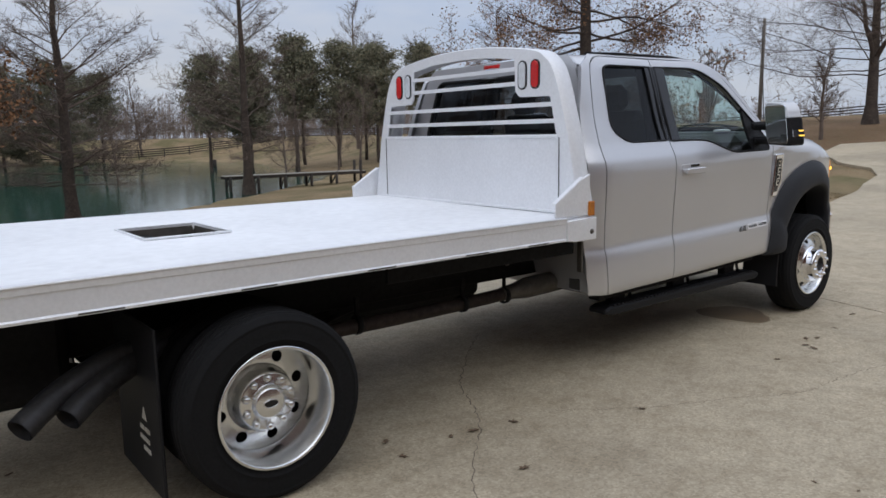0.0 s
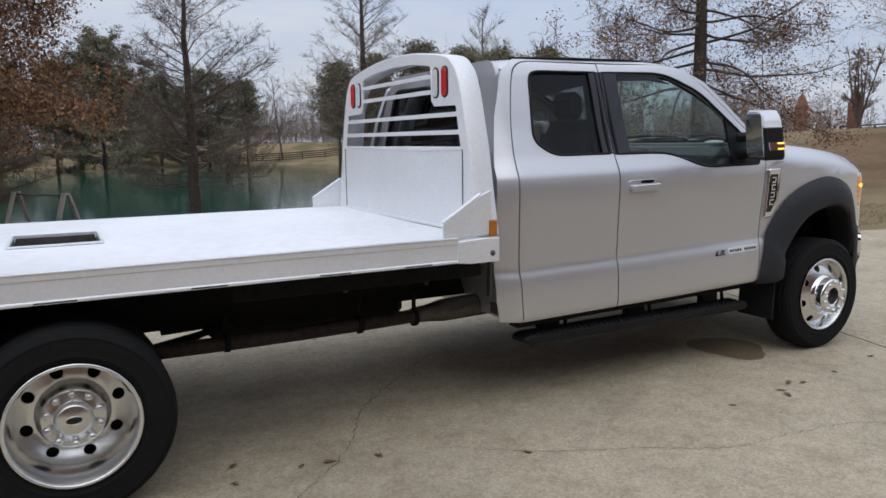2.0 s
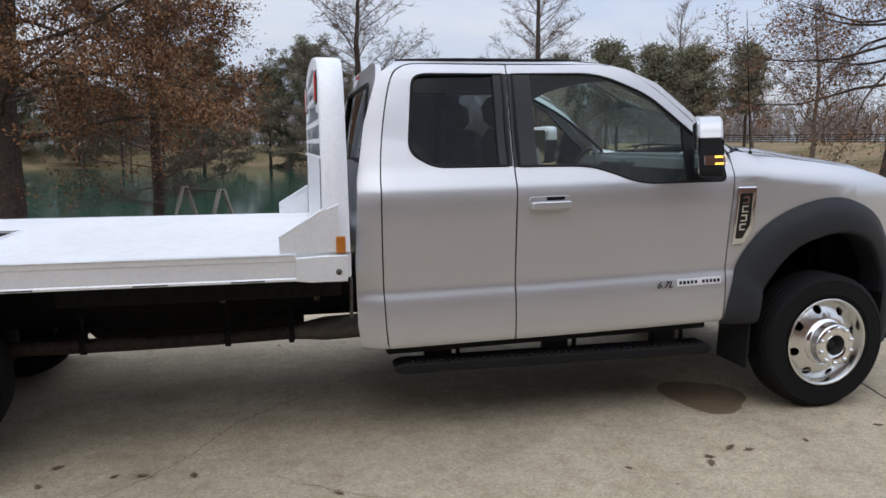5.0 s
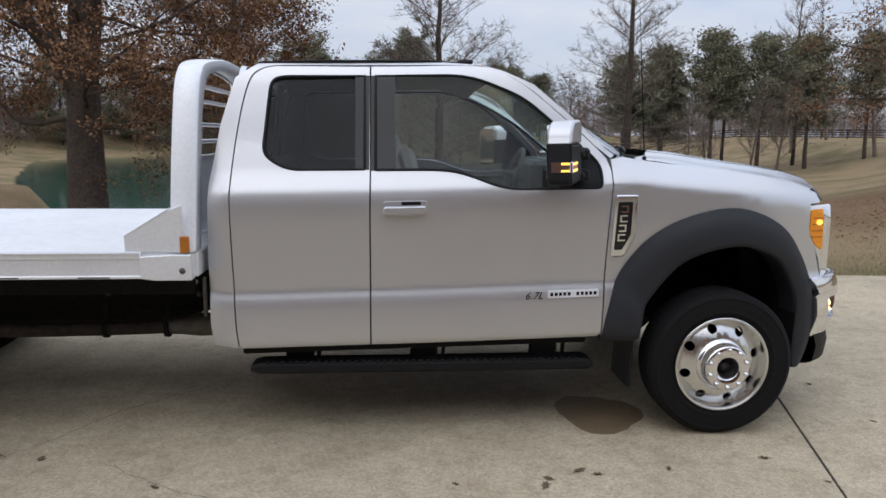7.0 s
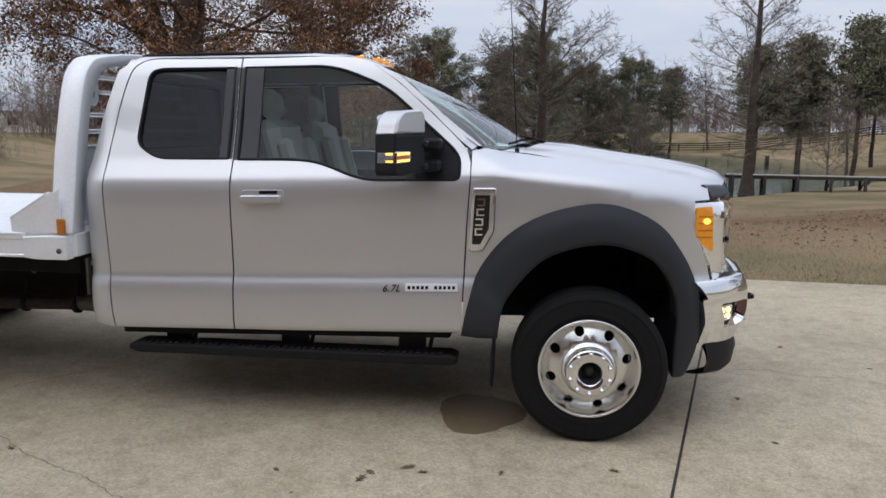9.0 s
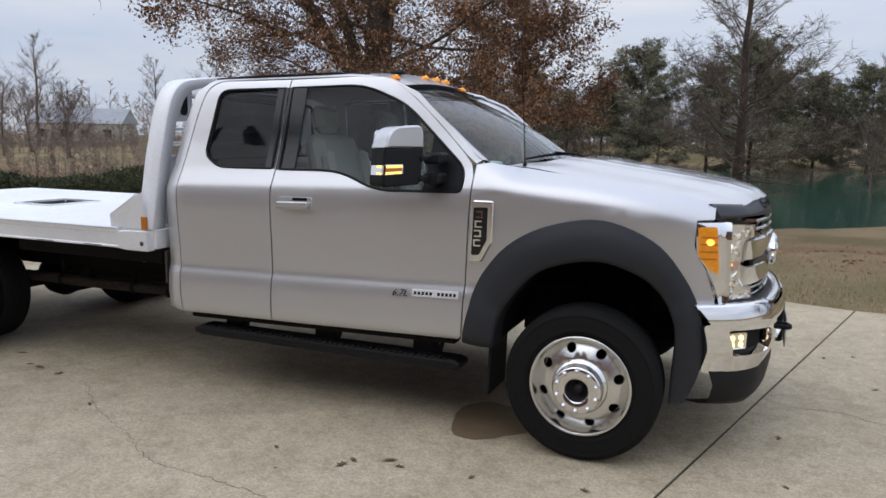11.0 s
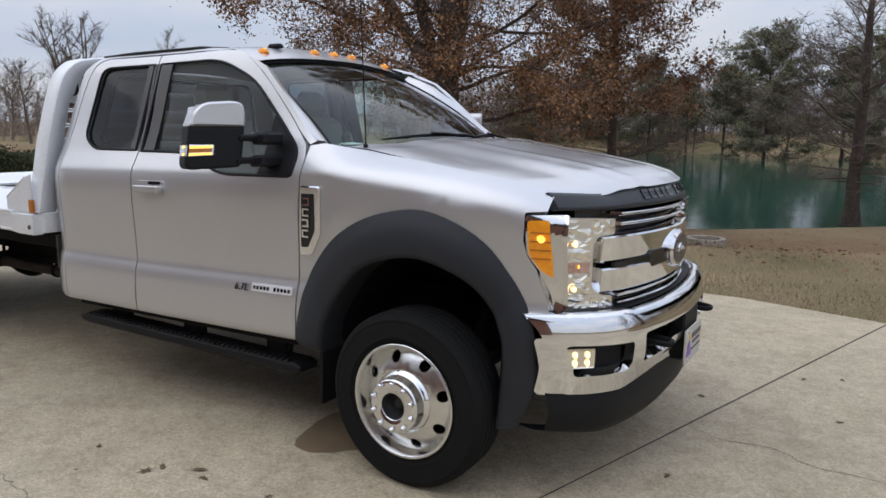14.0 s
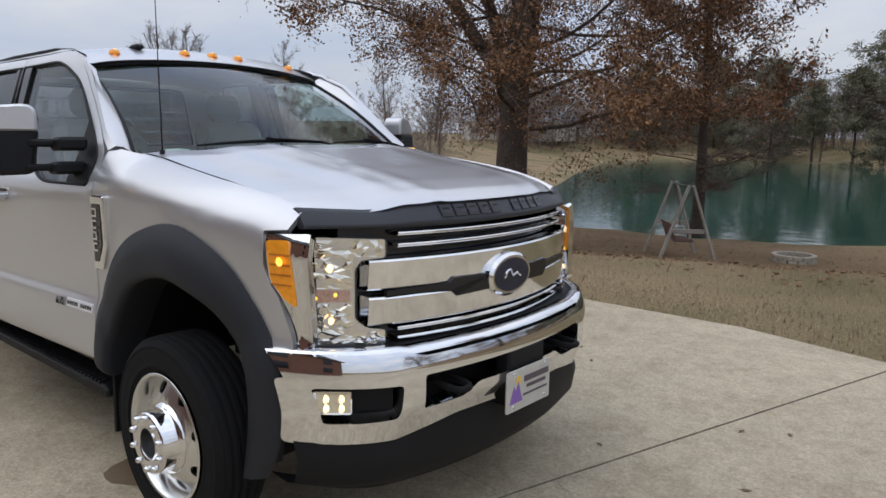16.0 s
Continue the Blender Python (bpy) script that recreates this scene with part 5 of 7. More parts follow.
for s in (-1, 1):
    # side rail with a recessed band and a rub strip
    rail_prof = [(0.0, 0.945), (0.030, 0.945), (0.032, 0.955), (0.026, 0.962), (0.026, 1.040), (0.032, 1.046), (0.034, 1.070), (0.030, 1.080), (0.0, 1.080)]
    b = Build()
    part("bed_foot_strip", Build().box((-2.775, s * 0.945, 0.82), (0.016, 0.04, 0.21), 0.004), M_STEEL, bed, "upright dull metal strip below the bed")
    b.prism([(q, z) for q, z in rail_prof], lambda q, z, d, s=s: (d, s * (BED_W - 0.030 + q), z), BED_X0, -3.05)
    side_rail = part("side_rail", b, M_ALU, bed, "aluminium side rail")
    b = Build()
    b.tube([(BED_X0 + 0.02, s * (BED_W + 0.003), 1.074), (-3.06, s * (BED_W + 0.003), 1.074)], 0.006, 6)
    part("rail_lip", b, M_ALU, side_rail)
    for x0 in (-6.1, -5.5, -4.9, -4.3, -3.72, -3.28):
        part("stake_slot", Build().box((x0, s * (BED_W - 0.006), 0.952), (0.16, 0.016, 0.010), 0.002), M_STEEL, side_rail, "narrow slot in the rail")
    b = Build()
    b.prism(rounded([(-3.052, 0.945), (-2.985, 0.936), (-2.802, 0.936), (-2.802, 1.066), (-2.90, 1.066), (-3.052, 1.058)], 0.004, 2), lambda u, w, d, s=s: (u, s * d, w), BED_W - 0.06, BED_W + 0.008, 0.004)
    cp = part("bed_corner", b, M_ALU, bed, "aluminium bed corner plate")
    part("corner_bolt", Build().lathe([(0.0, s * 0.010), (0.009, s * 0.008), (0.014, s * 0.004), (0.016, 0.0)], (-2.845, s * (BED_W + 0.008), 0.985), "y", 12), M_STEEL, cp)
    part("side_reflector", Build().prism(rounded([(-2.855, 1.075), (-2.810, 1.075), (-2.810, 1.162), (-2.855, 1.162)], 0.006), lambda u, w, d, s=s: (u, s * d, w), 1.068, 1.084, 0.003), M_AMBERREF, bed, "amber side reflector")
    b = Build()
    b.prism(rounded([(-3.128, 1.080), (-2.84, 1.080), (-2.84, 1.33), (-2.905, 1.300), (-3.130, 1.155)], 0.006, 2), lambda u, w, d, s=s: (u, s * d, w), 1.060, 1.071, 0.003)
    b.prism([(-3.130, 1.155), (-2.905, 1.300), (-2.905, 1.312), (-3.130, 1.167)], lambda u, w, d, s=s: (u, s * d, w), 1.042, 1.073, 0.003)
    part("gusset", b, M_ALU, bed, "triangular aluminium gusset")
b = Build()
b.box((BED_X0 + 0.02, 0, 1.01), (0.06, 2 * BED_W - 0.02, 0.13), 0.006)
part("rear_rail", b, M_ALU, bed, "aluminium rear rail")
b = Build()
b.box((BED_X1 - 0.01, 0, 1.01), (0.06, 2 * BED_W - 0.10, 0.13), 0.006)
part("front_rail", b, M_ALU, bed)
for i in range(11):
    part("bed_cross_bearer", Build().box((BED_X0 + 0.25 + i * 0.335, 0, 0.985), (0.06, 2 * BED_W - 0.12, 0.11), 0.004), M_FRAME, bed)
for s in (-1, 1):
    part("bed_stringer", Build().box((-4.68, s * 0.43, 0.875), (3.7, 0.09, 0.13), 0.004), M_FRAME, bed)
for s in (-1, 1):
    part("bed_skirt", Build().box((-3.5, s * 0.93, 0.88), (1.35, 0.02, 0.09), 0.004), M_FRAME, bed, "black skirt under the bed")

# headboard hoop with window bars
hoop_out = [(-1.056, 1.08), (-1.000, 1.35), (-0.962, 1.55), (-0.890, 1.82)] + spline([(-0.860, 1.91), (-0.826, 1.98), (-0.778, 2.035), (-0.70, 2.080), (-0.50, 2.115), (-0.25, 2.142), (0.0, 2.150)], 4)
hoop_out = hoop_out + [(-y, z) for y, z in hoop_out[-2::-1]]
hoop_in = [(-0.945, 1.08), (-0.945, 1.775), (-0.935, 1.785)]
hoop_in = hoop_in + [(-y, z) for y, z in hoop_in[::-1]]
win = rounded([(-0.820, 1.800), (-0.565, 1.805), (-0.530, 1.84), (-0.520, 2.045), (-0.30, 2.075), (0, 2.085), (0.30, 2.075), (0.520, 2.045), (0.530, 1.84), (0.565, 1.805), (0.820, 1.800), (0.872, 1.56), (-0.872, 1.56)], 0.012, 2)
HX0, HX1 = -2.912, -2.785


def hoop_at(y, z):
    return (HX0 + 0.0, y, z)


head = panel("headboard", hoop_out, [win], hoop_at, M_ALU, bed, steps(-1, 1, 20), steps(1.1, 2.1, 16), 0.012, "aluminium headboard with window bars and lamps", lambda m: (1, 0, 0))
b = Build()
ring = hoop_out
vs = []
for y, z in ring:
    vs += [(HX0 + 0.001, y, z), (HX0 + 0.012, y * 1.012, z + 0.006 if z > 1.9 else z), (HX1 - 0.012, y * 1.012, z + 0.006 if z > 1.9 else z), (HX1, y, z)]
b.add(vs, [(4 * i + j, 4 * i + j + 1, 4 * i + j + 5, 4 * i + j + 4) for i in range(len(ring) - 1) for j in range(3)], True)
part("hoop_skin", b, M_ALU, head, "broad rounded hoop skin")
b = Build()
inner_ring = [(y * 0.90, z - 0.055 if z > 1.9 else z) for y, z in ring]
vs = []
for (y, z), (yi, zi) in zip(ring, inner_ring):
    vs += [(HX1, y, z), (HX1 + 0.001, yi, zi), (HX0 + 0.02, yi, zi)]
b.add(vs, [(3 * i + j, 3 * i + j + 1, 3 * i + j + 4, 3 * i + j + 3) for i in range(len(ring) - 1) for j in range(2)], True)
part("hoop_lining", b, M_ALU, head)
for z0, y1 in ((1.985, 0.53), (1.893, 0.53)):
    part("window_bar", Build().prism(rounded([(HX0 - 0.004, z0 - 0.016), (HX0 + 0.035, z0 - 0.008), (HX0 + 0.035, z0 + 0.006), (HX0 - 0.004, z0 + 0.012)], 0.004, 2), lambda x, z, d: (x, d, z), -y1, y1), M_ALU, head, "thin aluminium window bar")
for z0 in (1.752, 1.650):
    part("window_bar", Build().prism(rounded([(HX0 - 0.004, z0 - 0.016), (HX0 + 0.035, z0 - 0.008), (HX0 + 0.035, z0 + 0.006), (HX0 - 0.004, z0 + 0.012)], 0.004, 2), lambda x, z, d: (x, d, z), -0.87, 0.87), M_ALU, head, "thin aluminium window bar")
part("panel_cap", Build().box((HX0 - 0.002, 0, 1.556), (0.022, 1.76, 0.020), 0.004), M_ALU, head)
part("panel_foot", Build().box((HX0 - 0.006, 0, 1.090), (0.018, 1.92, 0.018), 0.003), M_ALU, head)
for s in (-1, 1):
    part("panel_joint", Build().box((HX0 - 0.0025, s * 0.895, 1.32), (0.004, 0.006, 0.46), 0.001), M_STEEL, head)
    for y0, mat, lab in ((0.700, M_RED, "red oval tail lamp"), (0.592, M_CLEARLENS, "clear oval reverse lamp")):
        oval = [(s * y0 + 0.030 * math.cos(a), 1.94 + (0.052 if math.sin(a) > 0 else -0.052) + 0.030 * math.sin(a)) for a in steps(0, 2 * math.pi, 24)[:-1]]
        big = [(s * y0 + 0.039 * math.cos(a), 1.94 + (0.052 if math.sin(a) > 0 else -0.052) + 0.039 * math.sin(a)) for a in steps(0, 2 * math.pi, 24)[:-1]]
        lampb = part("lamp_gasket", Build().prism(big, lambda y, z, d: (HX0 - d, y, z), -0.004, 0.007, 0.003), M_BLACK, head, "black rubber gasket")
        part("oval_lamp", Build().prism(oval, lambda y, z, d: (HX0 - d, y, z), 0.0, 0.013, 0.006), mat, head, lab)


# the body sits on its springs: nose a little up, tail and bed a little down
RAKE = [(-2.70, -0.030), (-1.70, -0.010), (-0.65, 0.022), (0.50, 0.050), (0.95, 0.045)]
RISE = [(0.45, -0.02), (0.80, 0.0), (1.25, 0.004), (1.50, -0.018), (2.05, -0.022)]


def settle(p, group):
    x, y, z = p
    if group == "bed":
        return (x, y, z - 0.040 - 0.045 * max(0.0, z - 1.078))
    lift = max(0.0, min(1.0, (z - 0.40) / 0.12))
    z2 = z + lift * (lerp_table(RAKE, x) + lerp_table(RISE, z))
    k = max(0.0, min(1.0, (x - 0.45) / 0.3))
    wide = 1.0 - 0.03 * max(0.0, min(1.0, (z - 1.38) / 0.25))
    return (x + 0.035 * k * k * (3 - 2 * k), y * wide, z2)


BODY = {"cab", "fender", "rear_door", "front_door", "fender_vent", "wheel_flare", "mirror", "roof", "windscreen", "cowl_grille", "whip_antenna", "hood", "hood_deflector", "grille",
        "head_lamp", "side_marker_lamp", "lamp_corner", "bumper", "air_dam", "tow_hook", "front_plate", "plate_bracket", "nose_structure", "wheel_well", "dashboard", "steering_wheel",
        "front_seat", "rear_bench", "cabin_lining", "headliner_sheet", "sill_beam", "flatbed_deck"}
for kid in truck.children:
    kind = kid.name.split(".")[0]
    if kind in BODY:
        group = "bed" if kind == "flatbed_deck" else "bumper" if kind in ("bumper", "air_dam") else "body"
        for ob in [kid, *kid.children_recursive]:
            if ob.type == "MESH":
                for v in ob.data.vertices:
                    v.co = settle(v.co, group)
                ob.data.update()


# ---- ground ----
POND = [(-13.5, 22.0), (-7.5, 22.7), (-3.2, 24.4), (0.4, 27.5), (3.0, 30.0), (7.5, 33.4), (9.5, 35.6), (13.0, 38.4), (18.6, 44.3), (24.3, 50.2), (28.0, 57.5), (31.0, 74.0), (36.5, 92.0), (33.0, 106.0), (20.0, 116.0), (0.0, 112.0), (-20.0, 110.0), (-36.0, 112.0), (-45.0, 92.0), (-36.0, 66.0), (-23.0, 38.0), (-17.0, 27.0)]
POND = spline(POND, 4, True)
WATER_Z = -1.95
DRIVE = [(-16.0, 4.2), (-6.0, 4.1), (-1.3, 3.85), (0.6, 3.86), (1.83, 3.56), (3.4, 3.46), (5.5, 3.25), (7.5, 2.8), (9.2, 2.85), (10.6, 3.2), (12.8, 3.7), (14.6, 4.3), (17.2, 4.95), (19.3, 5.95), (20.8, 7.6), (24.0, 9.6), (27.0, 10.2), (28.0, 8.6), (26.6, 6.0), (25.0, 3.4), (22.5, 0.0), (21.0, -7.0), (20.0, -15.0), (-16.0, -15.0)]
_pond = np.array(POND)
_pondn = np.roll(_pond, -1, axis=0)


def pond_distance(x, y):
    """Distance to the pond's shore, negative inside."""
    p = np.array([x, y])
    d = _pondn - _pond
    t = np.clip(((p - _pond) * d).sum(1) / (d * d).sum(1), 0, 1)
    q = _pond + d * t[:, None]
    dist = float(np.sqrt(((p - q) ** 2).sum(1)).min())
    cond = (_pond[:, 1] > y) != (_pondn[:, 1] > y)
    xs = _pond[:, 0] + (y - _pond[:, 1]) / np.where(np.abs(d[:, 1]) < 1e-9, 1e-9, d[:, 1]) * d[:, 0]
    inside = int((cond & (x < xs)).sum()) % 2 == 1
    return -dist if inside else dist


RISING = [(12.0, 0.0), (16.0, 0.025), (20.0, 0.085), (24.0, 0.18), (28.0, 0.29), (32.0, 0.42), (36.0, 0.54), (40.0, 0.62), (45.0, 0.67), (60.0, 0.79), (95.0, 1.04), (140.0, 1.15)]


def upland(x, y):
    """The height of the land away from the water."""
    k = lerp_table(RISING, x)
    far = max(0.0, min(1.0, (y - 60.0) / 60.0))
    q = max(0.0, min(1.0, (y - 25.0) / 35.0))
    return (3.2 - 1.9 * q * q * (3 - 2 * q)) * k + 1.2 * far * (1 - min(1.0, k) * 0.6)


def ground_z(x, y):
    d = pond_distance(x, y)
    if d < 0:
        return WATER_Z - 0.9 * min(1.0, -d / 3.0)
    f = min(1.0, d / 17.0)
    z = WATER_Z + 0.06 + (upland(x, y) - WATER_Z - 0.06) * (0.25 * f + 0.75 * f ** 2.6)
    z += 1.5 * math.exp(-(((x + 17.8) / 4.2) ** 2 + ((y - 24.5) / 7.0) ** 2))
    if d < 17 and y > 5:
        z += 0.05 * noise.noise(Vector((x * 0.35, y * 0.35, 0))) * min(1, d / 3)
    return z


def drive_distance(x, y, ring=[None]):
    if ring[0] is None:
        a = np.array(DRIVE)
        ring[0] = (a, np.roll(a, -1, axis=0))
    a, c = ring[0]
    p, d = np.array([x, y]), c - a
    t = np.clip(((p - a) * d).sum(1) / (d * d).sum(1), 0, 1)
    dist = float(np.sqrt(((p - a - d * t[:, None]) ** 2).sum(1)).min())
    cond = (a[:, 1] > y) != (c[:, 1] > y)
    xs = a[:, 0] + (y - a[:, 1]) / np.where(np.abs(d[:, 1]) < 1e-9, 1e-9, d[:, 1]) * d[:, 0]
    return -dist if int((cond & (x < xs)).sum()) % 2 else dist


def ground_material():
    """Dormant lawn: straw, green and leaf-brown patches."""
    m = bpy.data.materials.new("dormant_grass")
    m.use_nodes = True
    nt = m.node_tree
    p = nt.nodes["Principled BSDF"]
    p.inputs["Roughness"].default_value = 0.95
    p.inputs["Specular IOR Level"].default_value = 0.15
    co = nt.nodes.new("ShaderNodeTexCoord")

    def nz(scale, detail, rough=0.6):
        n = nt.nodes.new("ShaderNodeTexNoise")
        n.inputs["Scale"].default_value, n.inputs["Detail"].default_value, n.inputs["Roughness"].default_value = scale, detail, rough
        nt.links.new(co.outputs["Object"], n.inputs["Vector"])
        return n

    def ramp(src, stops):
        r = nt.nodes.new("ShaderNodeValToRGB")
        while len(r.color_ramp.elements) < len(stops):
            r.color_ramp.elements.new(0.5)
        for el, (pos, col) in zip(r.color_ramp.elements, stops):
            el.position, el.color = pos, (*col, 1)
        nt.links.new(src, r.inputs["Fac"])
        return r

    def mix(a, c, f, mode="MIX"):
        k = nt.nodes.new("ShaderNodeMix")
        k.data_type, k.blend_type = "RGBA", mode
        nt.links.new(a, k.inputs[6])
        nt.links.new(c, k.inputs[7])
        if isinstance(f, float):
            k.inputs[0].default_value = f
        else:
            nt.links.new(f, k.inputs[0])
        return k.outputs[2]

    fine = ramp(nz(34, 6, 0.7).outputs["Fac"], [(0.30, (0.15, 0.108, 0.056)), (0.52, (0.285, 0.210, 0.120)), (0.72, (0.44, 0.345, 0.21))])
    leaf = ramp(nz(11, 6, 0.75).outputs["Fac"], [(0.35, (0.10, 0.056, 0.032)), (0.6, (0.21, 0.118, 0.068)), (0.8, (0.32, 0.20, 0.12))])
    green = ramp(nz(22, 5, 0.7).outputs["Fac"], [(0.3, (0.07, 0.072, 0.028)), (0.7, (0.17, 0.155, 0.07))])
    patch = ramp(nz(0.22, 4, 0.55).outputs["Fac"], [(0.44, (0, 0, 0)), (0.62, (0.8, 0.8, 0.8))])
    c1 = mix(fine.outputs["Color"], green.outputs["Color"], patch.outputs["Color"])
    # leaf litter under the trees near the water
    sep = nt.nodes.new("ShaderNodeSeparateXYZ")
    nt.links.new(co.outputs["Object"], sep.inputs["Vector"])
    wob = nz(0.5, 5, 0.6)
    s1 = nt.nodes.new("ShaderNodeMath")
    s1.operation = "MULTIPLY_ADD"
    s1.inputs[1].default_value, s1.inputs[2].default_value = 7.0, -3.5
    nt.links.new(wob.outputs["Fac"], s1.inputs[0])
    s2 = nt.nodes.new("ShaderNodeMath")
    nt.links.new(sep.outputs["Y"], s2.inputs[0])
    nt.links.new(s1.outputs[0], s2.inputs[1])
    band = nt.nodes.new("ShaderNodeValToRGB")
    e = band.color_ramp.elements
    e[0].position, e[0].color, e[1].position, e[1].color = 0.055, (0, 0, 0, 1), 0.10, (0.85, 0.85, 0.85, 1)
    e.new(0.20).color = (0.75, 0.75, 0.75, 1)
    e.new(0.26).color = (0.15, 0.15, 0.15, 1)
    s3 = nt.nodes.new("ShaderNodeMath")
    s3.operation = "MULTIPLY"
    s3.inputs[1].default_value = 0.01
    nt.links.new(s2.outputs[0], s3.inputs[0])
    nt.links.new(s3.outputs[0], band.inputs["Fac"])
    spots = ramp(nz(5.0, 6, 0.7).outputs["Fac"], [(0.36, (0.45, 0.45, 0.45)), (0.56, (1, 1, 1))])
    fac = mix(band.outputs["Color"], spots.outputs["Color"], 1.0, "MULTIPLY")
    c2 = mix(c1, leaf.outputs["Color"], fac)
    nt.links.new(c2, p.inputs["Base Color"])
    bp = nt.nodes.new("ShaderNodeBump")
    bp.inputs["Strength"].default_value, bp.inputs["Distance"].default_value = 0.7, 0.04
    nt.links.new(nz(30, 6, 0.75).outputs["Fac"], bp.inputs["Height"])
    nt.links.new(bp.outputs["Normal"], p.inputs["Normal"])
    return m


def concrete_material():
    """Washed-aggregate concrete: pale paste with fine brown and grey stones, stains and damp patches."""
    m = bpy.data.materials.new("aggregate_concrete")
    m.use_nodes = True
    nt = m.node_tree
    p = nt.nodes["Principled BSDF"]
    p.inputs["Specular IOR Level"].default_value = 0.35
    co = nt.nodes.new("ShaderNodeTexCoord")
    vor = nt.nodes.new("ShaderNodeTexVoronoi")
    vor.inputs["Scale"].default_value = 95
    nt.links.new(co.outputs["Object"], vor.inputs["Vector"])
    hsv = nt.nodes.new("ShaderNodeSeparateColor")
    nt.links.new(vor.outputs["Color"], hsv.inputs["Color"])
    stones = nt.nodes.new("ShaderNodeValToRGB")
    e = stones.color_ramp.elements
    e[0].position, e[0].color = 0.0, (0.40, 0.338, 0.244, 1)
    e[1].position, e[1].color = 1.0, (0.60, 0.515, 0.38, 1)
    e.new(0.35).color = (0.485, 0.413, 0.30, 1)
    e.new(0.75).color = (0.53, 0.452, 0.33, 1)
    nt.links.new(hsv.outputs["Red"], stones.inputs["Fac"])

    def nz(scale, detail, rough):
        n = nt.nodes.new("ShaderNodeTexNoise")
        n.inputs["Scale"].default_value, n.inputs["Detail"].default_value, n.inputs["Roughness"].default_value = scale, detail, rough
        nt.links.new(co.outputs["Object"], n.inputs["Vector"])
        return n

    def ramp(src, stops):
        r = nt.nodes.new("ShaderNodeValToRGB")
        while len(r.color_ramp.elements) < len(stops):
            r.color_ramp.elements.new(0.5)
        for el, (pos, col) in zip(r.color_ramp.elements, stops):
            el.position, el.color = pos, (*col, 1)
        nt.links.new(src, r.inputs["Fac"])
        return r

    def mul(a, c, f=1.0):
        k = nt.nodes.new("ShaderNodeMix")
        k.data_type, k.blend_type = "RGBA", "MULTIPLY"
        k.inputs[0].default_value = f
        nt.links.new(a, k.inputs[6])
        nt.links.new(c, k.inputs[7])
        return k.outputs[2]

    big = ramp(nz(0.35, 6, 0.6).outputs["Fac"], [(0.32, (0.70, 0.69, 0.67)), (0.5, (0.90, 0.895, 0.875)), (0.68, (1.03, 1.02, 1.0))])
    midn = ramp(nz(3.2, 7, 0.65).outputs["Fac"], [(0.33, (0.84, 0.82, 0.79)), (0.55, (1, 1, 1)), (0.75, (1.07, 1.06, 1.04))])
    fine = ramp(nz(260, 3, 0.6).outputs["Fac"], [(0.3, (0.90, 0.895, 0.89)), (0.5, (1, 1, 1)), (0.72, (1.06, 1.06, 1.055))])
    patch = ramp(nz(11, 6, 0.7).outputs["Fac"], [(0.34, (0.86, 0.845, 0.82)), (0.52, (1, 1, 1)), (0.70, (1.06, 1.05, 1.03))])
    specks = ramp(nz(34, 5, 0.75).outputs["Fac"], [(0.25, (0.55, 0.53, 0.50)), (0.36, (1, 1, 1)), (0.9, (1, 1, 1))])
    c = mul(mul(mul(mul(mul(patch.outputs["Color"], stones.outputs["Color"]), big.outputs["Color"]), midn.outputs["Color"]), fine.outputs["Color"]), specks.outputs["Color"])
    nt.links.new(c, p.inputs["Base Color"])
    rr = nt.nodes.new("ShaderNodeMapRange")
    rr.inputs["To Min"].default_value, rr.inputs["To Max"].default_value = 0.62, 0.92
    nt.links.new(nz(1.3, 4, 0.5).outputs["Fac"], rr.inputs["Value"])
    nt.links.new(rr.outputs["Result"], p.inputs["Roughness"])
    bp = nt.nodes.new("ShaderNodeBump")
    bp.inputs["Strength"].default_value, bp.inputs["Distance"].default_value = 0.25, 0.003
    nt.links.new(vor.outputs["Distance"], bp.inputs["Height"])
    nt.links.new(bp.outputs["Normal"], p.inputs["Normal"])
    return m


def water_material():
    m = bpy.data.materials.new("pond_water")
    m.use_nodes = True
    nt = m.node_tree
    p = nt.nodes["Principled BSDF"]
    p.inputs["Base Color"].default_value = (0.012, 0.062, 0.044, 1)
    p.inputs["Roughness"].default_value = 0.07
    p.inputs["IOR"].default_value = 1.31
    co = nt.nodes.new("ShaderNodeTexCoord")
    n = nt.nodes.new("ShaderNodeTexNoise")
    n.inputs["Scale"].default_value, n.inputs["Detail"].default_value = 1.1, 4
    nt.links.new(co.outputs["Object"], n.inputs["Vector"])
    bp = nt.nodes.new("ShaderNodeBump")
    bp.inputs["Strength"].default_value, bp.inputs["Distance"].default_value = 0.30, 0.05
    nt.links.new(n.outputs["Fac"], bp.inputs["Height"])
    nt.links.new(bp.outputs["Normal"], p.inputs["Normal"])
    return m


M_GRASS, M_CONC, M_WATER = ground_material(), concrete_material(), water_material()
M_JOINT = material("dark_joint_filler", (0.045, 0.04, 0.034), 0.9, vary=0.4, grain=30, stain=4)
M_CRACK = material("crack_dirt", (0.16, 0.13, 0.095), 0.95, vary=0.4, grain=30, stain=5)

# one sheet of ground that reaches the horizon, finer near the drive and shore
def axis_lines(lo, hi, fine_lo, fine_hi, step, grow):
    v = list(np.arange(fine_lo, fine_hi + 1e-6, step))
    a, s = v[0], step
    while a > lo:
        s *= grow
        a -= s
        v.insert(0, a)
    a, s = v[-1], step
    while a < hi:
        s *= grow
        a += s
        v.append(a)
    return v


